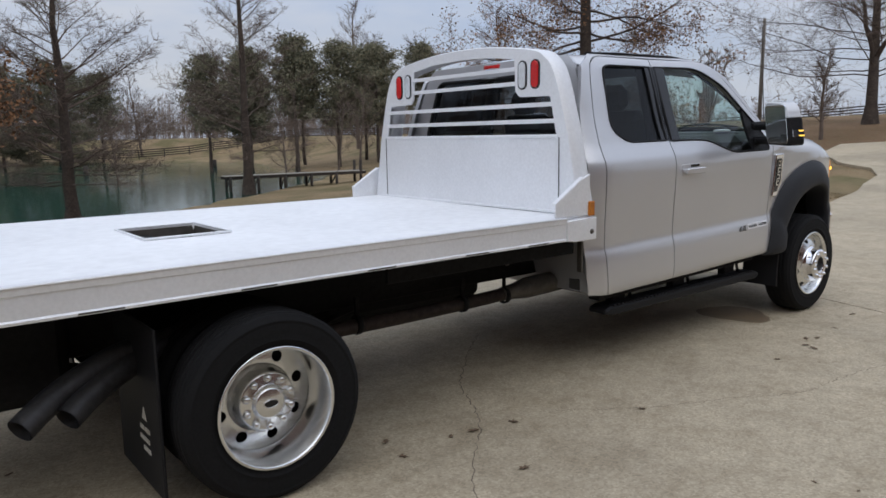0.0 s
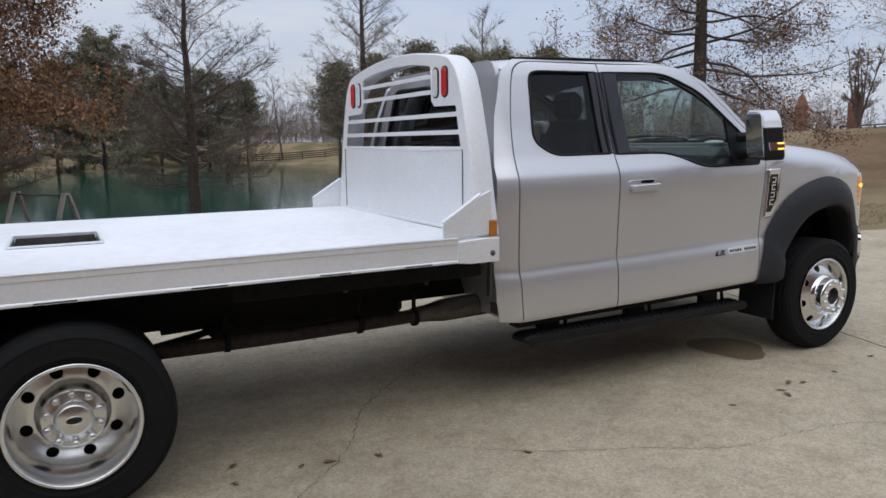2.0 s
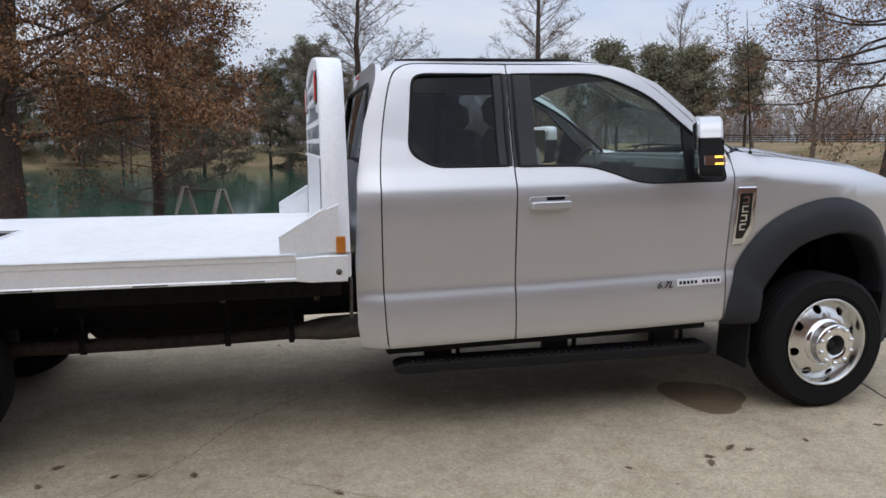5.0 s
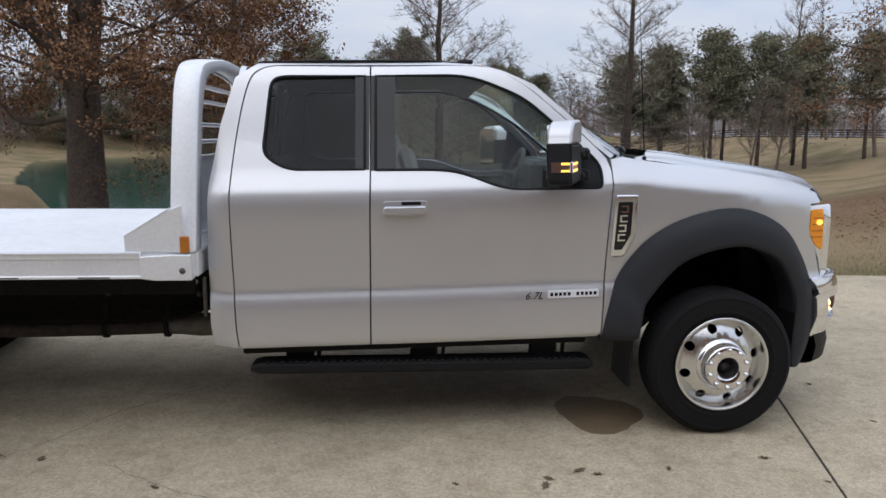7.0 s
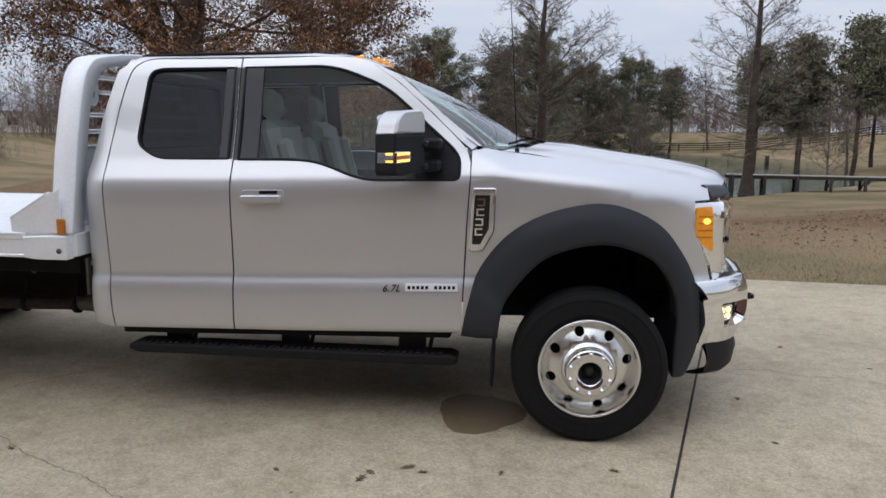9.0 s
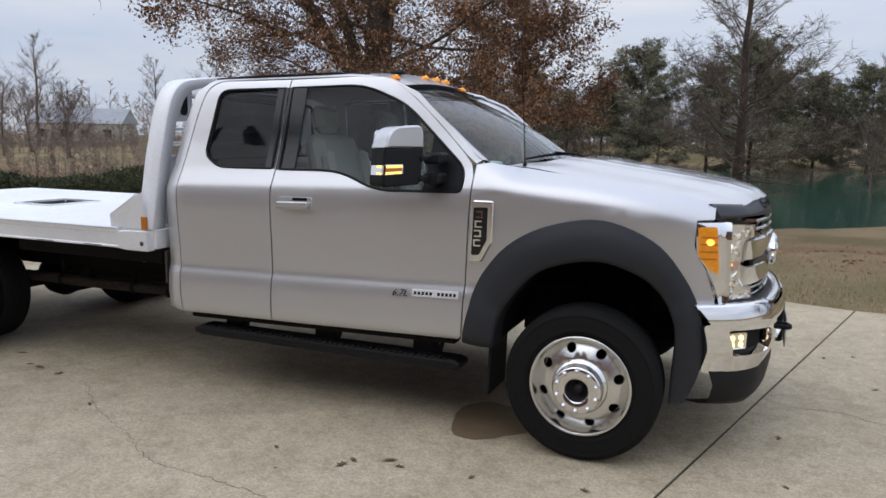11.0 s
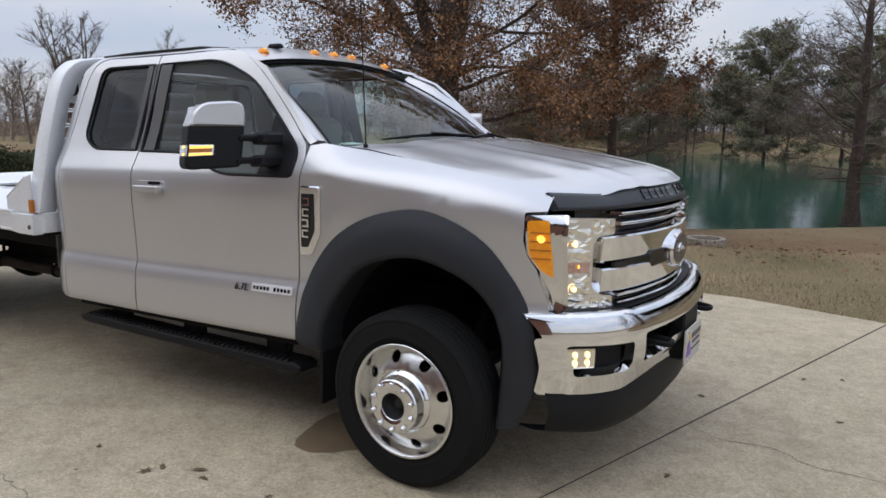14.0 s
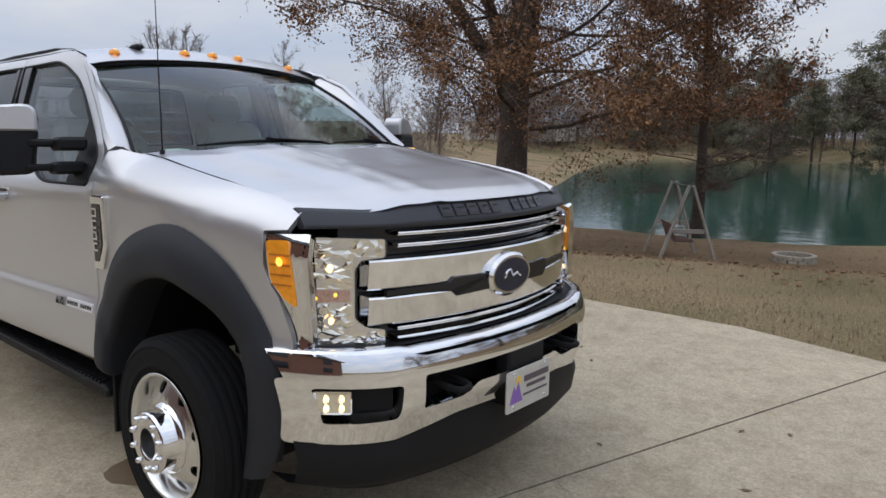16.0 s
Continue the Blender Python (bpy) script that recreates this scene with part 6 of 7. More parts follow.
gx = axis_lines(-900, 900, -46, 42, 1.0, 1.22)
gy = axis_lines(-600, 1200, -4, 118, 1.0, 1.18)
b = Build()
gv = []
for x in gx:
    for y in gy:
        z = ground_z(x, y)
        dd = drive_distance(x, y) if (-20 < x < 65 and -18 < y < 36) else 9
        if dd < 0.25:
            z = min(z, upland(x, y)) - 0.10
        elif dd < 1.3:
            z = z * (dd - 0.25) / 1.05 + (upland(x, y) - 0.012) * (1 - (dd - 0.25) / 1.05)
        gv.append((x, y, z))
k = len(gy)
b.add(gv, [(i * k + j, (i + 1) * k + j, (i + 1) * k + j + 1, i * k + j + 1) for i in range(len(gx) - 1) for j in range(k - 1)], True)
solo("ground", b, M_GRASS, "dormant straw-coloured lawn sloping down to the pond", "ground", kind="structure")

water = Build()
wp = [(x + 0.0, y, WATER_Z) for x, y in POND]
c0 = Vector((sum(p[0] for p in wp) / len(wp), sum(p[1] for p in wp) / len(wp), WATER_Z))
grown = [tuple(Vector(p) + (Vector(p) - c0).normalized() * 0.8) for p in wp]
water.add(grown, [tuple(range(len(grown)))])
solo("water", water, M_WATER, "still green pond water reflecting the trees", "water", kind="structure")

# driveway: two slabs with a dark joint between them
SEAM = [(-0.537, -4.6), (0.336, -1.59), (0.797, 0.0), (1.83, 3.56)]
left_slab = [(-16.0, 4.2), (-6.0, 4.1), (-1.3, 3.85), (0.6, 3.86), (1.822, 3.56), (0.789, 0.0), (0.328, -1.59), (-0.545, -4.6), (-3.558, -15.0), (-16.0, -15.0)]
right_slab = [(1.838, 3.56), (3.4, 3.46), (5.5, 3.25), (7.5, 2.8), (9.2, 2.85), (10.6, 3.2), (12.8, 3.7), (14.6, 4.3), (17.2, 4.95), (19.3, 5.95), (20.8, 7.6), (24.0, 9.6), (27.0, 10.2), (28.0, 8.6), (26.6, 6.0), (25.0, 3.4), (22.5, 0.0), (21.0, -7.0), (20.0, -15.0), (-3.542, -15.0), (-0.529, -4.6), (0.344, -1.59), (0.805, 0.0)]
drive = tagged(new("driveway"), "pale washed-aggregate concrete driveway with a dark joint and fine cracks", "driveway", kind="structure")
for outline in (left_slab, right_slab):
    panel("concrete_slab", outline, [], lambda x, y: (x, y, upland(x, y) if x > 12 else 0.0), M_CONC, drive, steps(-15, 60, 25), steps(-14, 32, 20), 0.12, "", lambda m: (0, 0, -1))
b = Build()
b.add([(x + d, y, -0.006) for x, y in [(-3.55, -15.0)] + SEAM for d in (-0.03, 0.03)], [(2 * i, 2 * i + 1, 2 * i + 3, 2 * i + 2) for i in range(4)])
part("joint_filler", b, M_JOINT, drive)


def crack(path, w, seed):
    """A thin wandering crack lying in the slab's face."""
    rng = random.Random(seed)
    pts = [Vector((*p, 0)) for p in spline(path, 14)]
    b = Build()
    vs = []
    for i, p in enumerate(pts):
        t = (pts[min(i + 1, len(pts) - 1)] - pts[max(i - 1, 0)]).normalized()
        n = Vector((-t.y, t.x, 0))
        p = p + n * rng.uniform(-0.012, 0.012)
        h = 0.6 * w * rng.uniform(0.35, 1.2)
        vs += [(p.x - n.x * h, p.y - n.y * h, 0.002), (p.x + n.x * h, p.y + n.y * h, 0.002)]
    b.add(vs, [(2 * i, 2 * i + 1, 2 * i + 3, 2 * i + 2) for i in range(len(pts) - 1)])
    part("crack", b, M_CRACK, drive)


crack([(-2.55, 0.25), (-2.95, -0.10), (-3.36, -0.50), (-3.54, -0.80), (-3.71, -1.08), (-4.15, -1.54), (-4.5, -2.1), (-4.75, -2.9)], 0.006, 1)
crack([(0.92, 0.37), (1.12, 0.28), (1.35, 0.31), (1.55, 0.20), (1.81, 0.21), (2.10, 0.06), (2.7, -0.1), (3.6, -0.3)], 0.0045, 2)
crack([(0.85, 0.11), (0.55, 0.15), (0.1, 0.25), (-0.4, 0.5)], 0.0035, 3)
crack([(-3.24, -1.23), (-2.80, -1.55), (-2.37, -1.74), (-2.0, -1.95), (-1.65, -1.98), (-1.34, -2.02), (-1.11, -2.08), (-0.7, -2.3)], 0.004, 4)
b = Build()
rng = random.Random(9)
pts = []
for i in range(28):
    a = 2 * math.pi * i / 28
    r = 1 + 0.10 * math.sin(3 * a + 1) + rng.uniform(-0.04, 0.04)
    pts.append((-0.575 + 0.25 * r * math.cos(a), -0.72 + 0.29 * r * math.sin(a), 0.0025))
b.add(pts, [tuple(range(28))])
M_WET = material("damp_concrete", (0.185, 0.13, 0.075), 0.55, vary=0.25, grain=120, stain=4)
solo("oil_stain", b, M_WET, "damp brown drip patch on the concrete under the engine", "stain")


# ---- plants ----
M_BARK = material("grey_brown_bark", (0.075, 0.059, 0.049), 0.95, spec=0.15, vary=0.4, grain=14, stain=2.5, bump=0.6, bump_scale=25)
M_TWIG = material("bare_twigs", (0.150, 0.116, 0.096), 0.95, spec=0.1, vary=0.25, grain=3, stain=0.6, island=0.5)
M_LEAF = material("dry_oak_leaves", (0.165, 0.088, 0.045), 0.9, spec=0.15, vary=0.45, tint=(0.22, 0.122, 0.066), grain=4, stain=0.7, island=0.9)
M_RUSTLEAF = material("rust_cypress_leaves", (0.19, 0.092, 0.048), 0.9, spec=0.1, vary=0.4, grain=4, stain=0.7, island=0.8)
# needle green lightened and greyed: distance haze is mixed into the colour
M_NEEDLE = material("pine_needles", (0.150, 0.148, 0.100), 0.95, spec=0.06, vary=0.32, tint=(0.205, 0.190, 0.130), grain=2, stain=0.5, island=0.8)
M_HEDGE = material("dark_hedge_leaves", (0.045, 0.060, 0.028), 0.8, spec=0.2, vary=0.35, tint=(0.08, 0.085, 0.045), grain=3, stain=0.8, island=0.7)
# paler than bare wood, with the far wood's haze put into the colour
M_BRUSH = material("grey_brown_brush", (0.23, 0.182, 0.152), 0.95, spec=0.1, vary=0.3, grain=3, stain=0.4, island=0.6)


class Plant:
    """Collects limbs and leaves of a tree as raw arrays."""

    def __init__(self, seed):
        self.r = random.Random(seed)
        self.v, self.f = [], []
        self.tv, self.tf = [], []
        self.lv, self.lf = [], []

    def limb(self, pts, radii, n=4):
        V, F = (self.v, self.f) if n > 5 else (self.tv, self.tf)
        k = len(V)
        side = None
        for i, p in enumerate(pts):
            t = (pts[min(i + 1, len(pts) - 1)] - pts[max(i - 1, 0)])
            t = t.normalized() if t.length > 1e-9 else Vector((0, 0, 1))
            if side is None:
                side = t.orthogonal().normalized()
            side = side - t * side.dot(t)
            side = side.normalized() if side.length > 1e-6 else t.orthogonal().normalized()
            up = t.cross(side)
            for j in range(n):
                a = 2 * math.pi * j / n
                V.append(tuple(p + (side * math.cos(a) + up * math.sin(a)) * radii[i]))
        for i in range(len(pts) - 1):
            for j in range(n):
                F.append((k + i * n + j, k + i * n + (j + 1) % n, k + (i + 1) * n + (j + 1) % n, k + (i + 1) * n + j))

    def grow(self, p, d, length, r, bend, lift, segs, n=4):
        """A wandering limb; returns its points."""
        pts, rad = [p.copy()], [r]
        q, d = p.copy(), d.normalized()
        for i in range(segs):
            d = (d + Vector((self.r.gauss(0, bend), self.r.gauss(0, bend), self.r.gauss(0, bend) + lift))).normalized()
            q = q + d * (length / segs)
            pts.append(q.copy())
            rad.append(max(0.004, r * (1 - 0.82 * (i + 1) / segs)))
        self.limb(pts, rad, n)
        return pts, d

    def leaf(self, p, size, squash=0.6):
        """One leaf or small clump: a bent pair of triangles."""
        k = len(self.lv)
        a = Vector((self.r.gauss(0, 1), self.r.gauss(0, 1), self.r.gauss(0, 1))).normalized()
        c = a.orthogonal().normalized()
        c = (c + a.cross(c) * self.r.uniform(-1.2, 1.2)).normalized()
        s = size * self.r.uniform(0.6, 1.4)
        self.lv += [tuple(p - a * s), tuple(p + c * s * squash), tuple(p + a * s), tuple(p - c * s * squash + a.cross(c) * s * 0.3)]
        self.lf += [(k, k + 1, k + 2), (k, k + 2, k + 3)]

    def blade(self, p, d, length, w):
        """A last fine twig: one tapering sliver."""
        d = d.normalized()
        c = d.orthogonal().normalized()
        c = (c * math.cos(self.r.uniform(0, 6.28)) + d.cross(c) * self.r.uniform(-1, 1)) * w
        k = len(self.tv)
        self.tv += [tuple(p - c), tuple(p + c), tuple(p + d * length)]
        self.tf.append((k, k + 1, k + 2))

    def finish(self, name, label, at, leaf_mat=None, wood_mat=None, category="tree", group=""):
        t = thing(name, label, category, at, group)
        me = bpy.data.meshes.new("trunk")
        me.from_pydata(self.v, [], self.f)
        me.polygons.foreach_set("use_smooth", [True] * len(self.f))
        me.materials.append(wood_mat or M_BARK)
        part("trunk", me, None, t)
        if self.tf:
            mt = bpy.data.meshes.new("branchwork")
            mt.from_pydata(self.tv, [], self.tf)
            mt.polygons.foreach_set("use_smooth", [True] * len(self.tf))
            mt.materials.append(M_TWIG)
            part("branchwork", mt, None, t)
        if self.lf:
            ml = bpy.data.meshes.new("crown")
            ml.from_pydata(self.lv, [], self.lf)
            ml.materials.append(leaf_mat)
            part("crown", ml, None, t)
        return t


def cypress(name, label, at, height, r, seed, leaves=0, low=1.6, spread=0.34, crowd=74):
    """A straight conical trunk with many fine side limbs, bare or with rusty leaves."""
    P = Plant(seed)
    rng = P.r
    n = 14
    path = [Vector((rng.gauss(0, 0.025), rng.gauss(0, 0.025), height * i / n)) if i else Vector((0, 0, 0)) for i in range(n + 1)]
    rad = [r * (1.4 if i == 0 else 0.85) * (1 - i / n) ** 1.15 + 0.012 for i in range(n + 1)]
    P.limb(path, rad, 10)
    for i in range(crowd):
        f = (i + rng.random()) / crowd
        h = low + (height - low - 0.3) * f ** 1.1
        base = Vector((0, 0, h))
        k = min(n - 1, int(h / height * n))
        base = path[k].lerp(path[k + 1], h / height * n - k)
        az = rng.uniform(0, 2 * math.pi)
        up = -0.10 + 1.15 * f ** 0.8 + rng.uniform(-0.14, 0.14)
        L = height * spread * (1 - f) ** 0.75 * rng.uniform(0.75, 1.15) + 0.5
        if f < 0.10:
            L *= 0.75
        d = Vector((math.cos(az), math.sin(az), up))
        pts, dd = P.grow(base, d, L, 0.020 + 0.020 * (1 - f) * r / 0.25, 0.08, 0.035, 7, 4)
        m = int(9 + 10 * (1 - f))
        for j in range(m):
            g = 0.22 + 0.78 * (j + rng.random()) / m
            ix = min(len(pts) - 2, int(g * (len(pts) - 1)))
            q = pts[ix].lerp(pts[ix + 1], g * (len(pts) - 1) - ix)
            sd = (d.normalized() * 0.75 + Vector((rng.gauss(0, 0.65), rng.gauss(0, 0.65), 0.25 + rng.gauss(0, 0.3))))
            l2 = L * rng.uniform(0.18, 0.42) * (1.15 - g * 0.6)
            p2, d2 = P.grow(q, sd, l2, 0.010, 0.12, 0.03, 4, 3)
            for t in range(7):
                g2 = rng.uniform(0.2, 1.0)
                i2 = min(len(p2) - 2, int(g2 * (len(p2) - 1)))
                q2 = p2[i2].lerp(p2[i2 + 1], 0.5)
                sd2 = sd.normalized() * 0.6 + Vector((rng.gauss(0, 0.7), rng.gauss(0, 0.7), rng.gauss(0.1, 0.4)))
                p3, d3 = P.grow(q2, sd2, l2 * rng.uniform(0.3, 0.6), 0.0065, 0.15, 0.0, 2, 3)
                P.blade(p3[1], sd2 + Vector((rng.gauss(0, 0.8), rng.gauss(0, 0.8), 0.2)), l2 * 0.3, 0.007)
                P.blade(p3[0], sd2 + Vector((rng.gauss(0, 0.8), rng.gauss(0, 0.8), 0.2)), l2 * 0.35, 0.007)
                if leaves and f > 0.16:
                    for u in range(leaves):
                        P.leaf(p3[rng.randrange(3)] + Vector((rng.gauss(0, 0.10), rng.gauss(0, 0.10), rng.gauss(-0.03, 0.10))), 0.062, 0.45)
    return P.finish(name, label, at, M_RUSTLEAF)


def oak(name, label, at, height, r, seed, first=2.6, spread=7.0, leaves=3, droop=0.0, limbs=22, forks=True, twigs=5, leaf_size=0.065, leaf_low=0.0):
    """A broad crown of forking limbs that still holds some dry leaves."""
    P = Plant(seed)
    rng = P.r
    n = 12
    lean = Vector((rng.gauss(0, 0.012), rng.gauss(0, 0.012), 0))
    path = [Vector((0, 0, height * 0.92 * i / n)) + lean * i * i * 0.35 for i in range(n + 1)]
    rad = [r * (1.45 if i == 0 else 1.0) * (1 - 0.93 * (i / n) ** 0.85) + 0.02 for i in range(n + 1)]
    P.limb(path, rad, 12)
    starts = []
    for i in range(limbs):
        f = (i + rng.random() * 0.7) / limbs
        h = first + (height * 0.90 - first) * f
        k = min(n - 1, int(h / (height * 0.92) * n))
        q = path[k].lerp(path[k + 1], max(0, min(1, h / (height * 0.92) * n - k)))
        az = i * 2.4 + rng.uniform(-0.5, 0.5)
        L = spread * (1 - 0.62 * f) * rng.uniform(0.7, 1.1)
        up = (0.10 + 0.75 * f - droop * (1 - f)) + rng.uniform(-0.1, 0.15)
        starts.append((q, Vector((math.cos(az), math.sin(az), up)), L, r * (0.34 - 0.20 * f) * (0.38 if forks else 0.55)))
    if forks:
        for az in (0.4, 2.6, 4.4):
            starts.append((path[3], Vector((math.cos(az) * 0.30, math.sin(az) * 0.30, 1.0)), height * 0.62, r * 0.42))
    for q, d, L, rr in starts:
        pts, dd = P.grow(q, d, L, rr, 0.12, 0.02 - droop * 0.03, 9, 6)
        m = int(5 + L * 1.1)
        for j in range(m):
            g = 0.22 + 0.78 * (j + rng.random()) / m
            ix = min(len(pts) - 2, int(g * (len(pts) - 1)))
            p0 = pts[ix].lerp(pts[ix + 1], g * (len(pts) - 1) - ix)
            ax = (pts[ix + 1] - pts[ix]).normalized()
            sd = ax * 0.7 + Vector((rng.gauss(0, 0.6), rng.gauss(0, 0.6), rng.gauss(0.12 - droop * 0.3, 0.45)))
            l2 = L * rng.uniform(0.20, 0.42) * (1.2 - 0.6 * g)
            p2, d2 = P.grow(p0, sd, l2, max(0.010, rr * 0.28 * (1 - g * 0.6)), 0.16, -0.02 * droop, 5, 4)
            for t in range(twigs):
                g2 = 0.15 + 0.85 * (t + rng.random()) / twigs
                i2 = min(len(p2) - 2, int(g2 * (len(p2) - 1)))
                q2 = p2[i2].lerp(p2[i2 + 1], g2 * (len(p2) - 1) - i2)
                sd2 = sd.normalized() * 0.6 + Vector((rng.gauss(0, 0.7), rng.gauss(0, 0.7), rng.gauss(0.0, 0.5)))
                p3, d3 = P.grow(q2, sd2, l2 * rng.uniform(0.25, 0.5) + 0.15, 0.009, 0.2, -0.02, 3, 3)
                p4, d4 = P.grow(p3[2], sd2 + Vector((rng.gauss(0, 0.8), rng.gauss(0, 0.8), rng.gauss(0, 0.6))), l2 * 0.25 + 0.1, 0.006, 0.2, 0.0, 2, 3)
                if leaves:
                    dens = leaves * rng.choice((0.05, 0.25, 0.7, 1.3, 2.2))
                    for u in range(int(dens + rng.random())):
                        src = rng.choice((p3, p4))
                        P.leaf(src[rng.randrange(1, len(src))] + Vector((rng.gauss(0, 0.15), rng.gauss(0, 0.15), rng.gauss(-0.05, 0.13))), leaf_size)
    return P.finish(name, label, at, M_LEAF)


def pine(name, label, at, height, r, seed, dome=False, width=0.24, bare=0.30, dense=1.0):
    """A pine: straight stem and wandering limbs that carry separate tufts of needles, with gaps between them."""
    P = Plant(seed)
    rng = P.r
    lean = Vector((rng.gauss(0, 0.02), rng.gauss(0, 0.02), 0))
    P.limb([Vector((rng.gauss(0, 0.04), rng.gauss(0, 0.04), height * i / 9)) + lean * i for i in range(10)], [r * (1 - 0.90 * i / 9) + 0.02 for i in range(10)], 8)
    for i in range(10):
        az = rng.uniform(0, 6.28)
        P.grow(Vector((0, 0, height * bare * rng.uniform(0.4, 1.0))), Vector((math.cos(az), math.sin(az), rng.uniform(-0.2, 0.3))), rng.uniform(0.6, 2.2), 0.022, 0.15, 0.0, 4, 3)
    rows = 78 if dome else 58
    for i in range(rows):
        f = (i + rng.random()) / rows
        h = height * (bare + (0.97 - bare) * f)
        prof = math.sqrt(max(0.02, 1 - (1.5 * f - 0.5) ** 2)) if dome else (1.0 - f) ** 0.6 * (0.45 + 0.55 * min(1, f * 3 + 0.2)) + 0.08
        az = i * 2.399 + rng.uniform(-0.6, 0.6)
        lobe = 0.92 + 0.45 * noise.noise(Vector((math.cos(az) * 1.2, math.sin(az) * 1.2, f * 5 + seed)))
        L = height * width * prof * rng.uniform(0.72, 1.1) * lobe + 0.3
        up = 0.02 + 0.70 * f + rng.gauss(0, 0.18)
        pts, d = P.grow(lean * (9 * h / height) + Vector((0, 0, h)), Vector((math.cos(az), math.sin(az), up)), L, 0.026 + 0.03 * (1 - f), 0.12, 0.05, 5, 4)
        m = int(2.0 + L * 1.15 * dense)
        for j in range(m):
            g = 0.34 + 0.66 * (j + rng.random()) / m
            ix = min(4, int(g * 5))
            q = pts[ix].lerp(pts[ix + 1], g * 5 - ix) + Vector((rng.gauss(0, 0.24), rng.gauss(0, 0.24), rng.gauss(0.08, 0.14))) * (L * 0.20 + 0.45)
            big = rng.uniform(0.6, 1.25)
            for u in range(int(46 * big * dense)):
                P.leaf(q + Vector((rng.gauss(0, 0.40), rng.gauss(0, 0.40), rng.gauss(0, 0.24))) * big, 0.15, 0.36)
    return P.finish(name, label, at, M_NEEDLE)


def bare_tree(name, label, at, height, r, seed, spread=0.34, stems=1, limbs=22, fine=16):
    """A leafless round-headed tree."""
    P = Plant(seed)
    rng = P.r
    for s in range(stems):
        a0 = rng.uniform(0, 6.28)
        d0 = Vector((math.cos(a0) * 0.22, math.sin(a0) * 0.22, 1)) if stems > 1 else Vector((0, 0, 1))
        pts0, _ = P.grow(Vector((0, 0, 0)), d0, height * 0.92, r if stems == 1 else r * 0.55, 0.05, 0.03, 9, 7)
        for i in range(limbs if stems == 1 else limbs // 2):
            g = 0.16 + 0.80 * (i + rng.random()) / (limbs if stems == 1 else limbs // 2)
            ix = min(8, int(g * 9))
            q = pts0[ix].lerp(pts0[ix + 1], g * 9 - ix)
            az = i * 2.4 + rng.uniform(-0.5, 0.5)
            L = height * spread * (1.15 - 0.75 * g) * rng.uniform(0.7, 1.15)
            pts, d = P.grow(q, Vector((math.cos(az), math.sin(az), 0.55 + 0.5 * g)), L, r * 0.26 * (1.1 - 0.7 * g), 0.12, 0.05, 6, 4)
            for j in range(12):
                k = rng.uniform(0.15, 1.0)
                ix = min(5, int(k * 6))
                p2, d2 = P.grow(pts[ix].lerp(pts[ix + 1], 0.5), d + Vector((rng.gauss(0, 0.6), rng.gauss(0, 0.6), 0.25 + rng.gauss(0, 0.35))), L * rng.uniform(0.2, 0.5), max(0.008, r * 0.06), 0.14, 0.03, 4, 3)
                for t in range(fine):
                    P.blade(p2[rng.randrange(0, 5)], d2 + Vector((rng.gauss(0, 0.7), rng.gauss(0, 0.7), rng.gauss(0.25, 0.4))), L * rng.uniform(0.14, 0.32), max(0.007, r * 0.045))
    return P.finish(name, label, at, None, M_TWIG)


def on_ground(x, y, dz=0.0):
    return (x, y, ground_z(x, y) - 0.05 + dz)


big_oak = oak("oak_tree", "large oak with brown dry leaves beside the pond", on_ground(-9.7, 14.85), 16.5, 0.54, 14, first=3.2, spread=8.8, leaves=50, limbs=44, twigs=8, leaf_size=0.040)
pin_oak = oak("pin_oak_tree", "pin oak with drooping limbs and sparse brown leaves", on_ground(16.2, 15.2), 17.0, 0.30, 21, first=3.2, spread=6.0, leaves=14, droop=0.35, limbs=76, forks=False, twigs=8, leaf_size=0.042)
cyp_near = cypress("bald_cypress", "bare bald cypress at the pond's near shore", on_ground(0.45, 28.75), 14.5, 0.33, 31, low=1.9, spread=0.34, crowd=78)
cyp_dock = cypress("bald_cypress", "bare bald cypress beside the wooden dock", on_ground(12.6, 39.0), 19.0, 0.36, 41, low=2.6, spread=0.27, crowd=74)
cyp_rust = cypress("bald_cypress", "bald cypress still holding rusty brown leaves", on_ground(-7.5, 23.45), 15.5, 0.25, 51, leaves=4, low=1.7, spread=0.25, crowd=84)
oak_right = oak("oak_tree", "wide bare oak on the far lawn by the fence", on_ground(35.8, 12.5), 14.0, 0.30, 61, first=2.3, spread=9.5, leaves=0, limbs=64, twigs=9)
bare_tree("young_tree", "small bare young tree on the lawn", on_ground(28.7, 11.8), 4.2, 0.10, 71)
bare_tree("shrub_tree", "bare multi-stemmed ornamental tree by the gate", on_ground(44.5, 27.2), 6.0, 0.16, 81, stems=7, limbs=14, spread=0.22)
bare_tree("bare_tree", "slim bare tree near the pin oak", on_ground(22.0, 26.0), 9.0, 0.14, 91)

# pines and bare trees round the pond: a few models, set out again and again
pine_a = pine("pine_tree", "tall dark green pine beyond the pond", on_ground(25.6, 67.5), 13.2, 0.20, 101, dome=True, width=0.20, bare=0.42)
pine_b = pine("pine_tree", "broad domed olive green pine beyond the pond", on_ground(1.2, 104.0), 18.0, 0.26, 102, dome=True, width=0.44, bare=0.05, dense=1.6)
pine_c = pine("pine_tree", "rounded dark green pine beyond the pond", on_ground(33.5, 63.4), 12.6, 0.20, 103, dome=True, width=0.24, bare=0.34)
bare_tree("bare_tree", "upright bare many-limbed tree at the lawn's edge", on_ground(-28.7, 15.7), 7.0, 0.15, 95, stems=6, limbs=20, spread=0.30, fine=8)
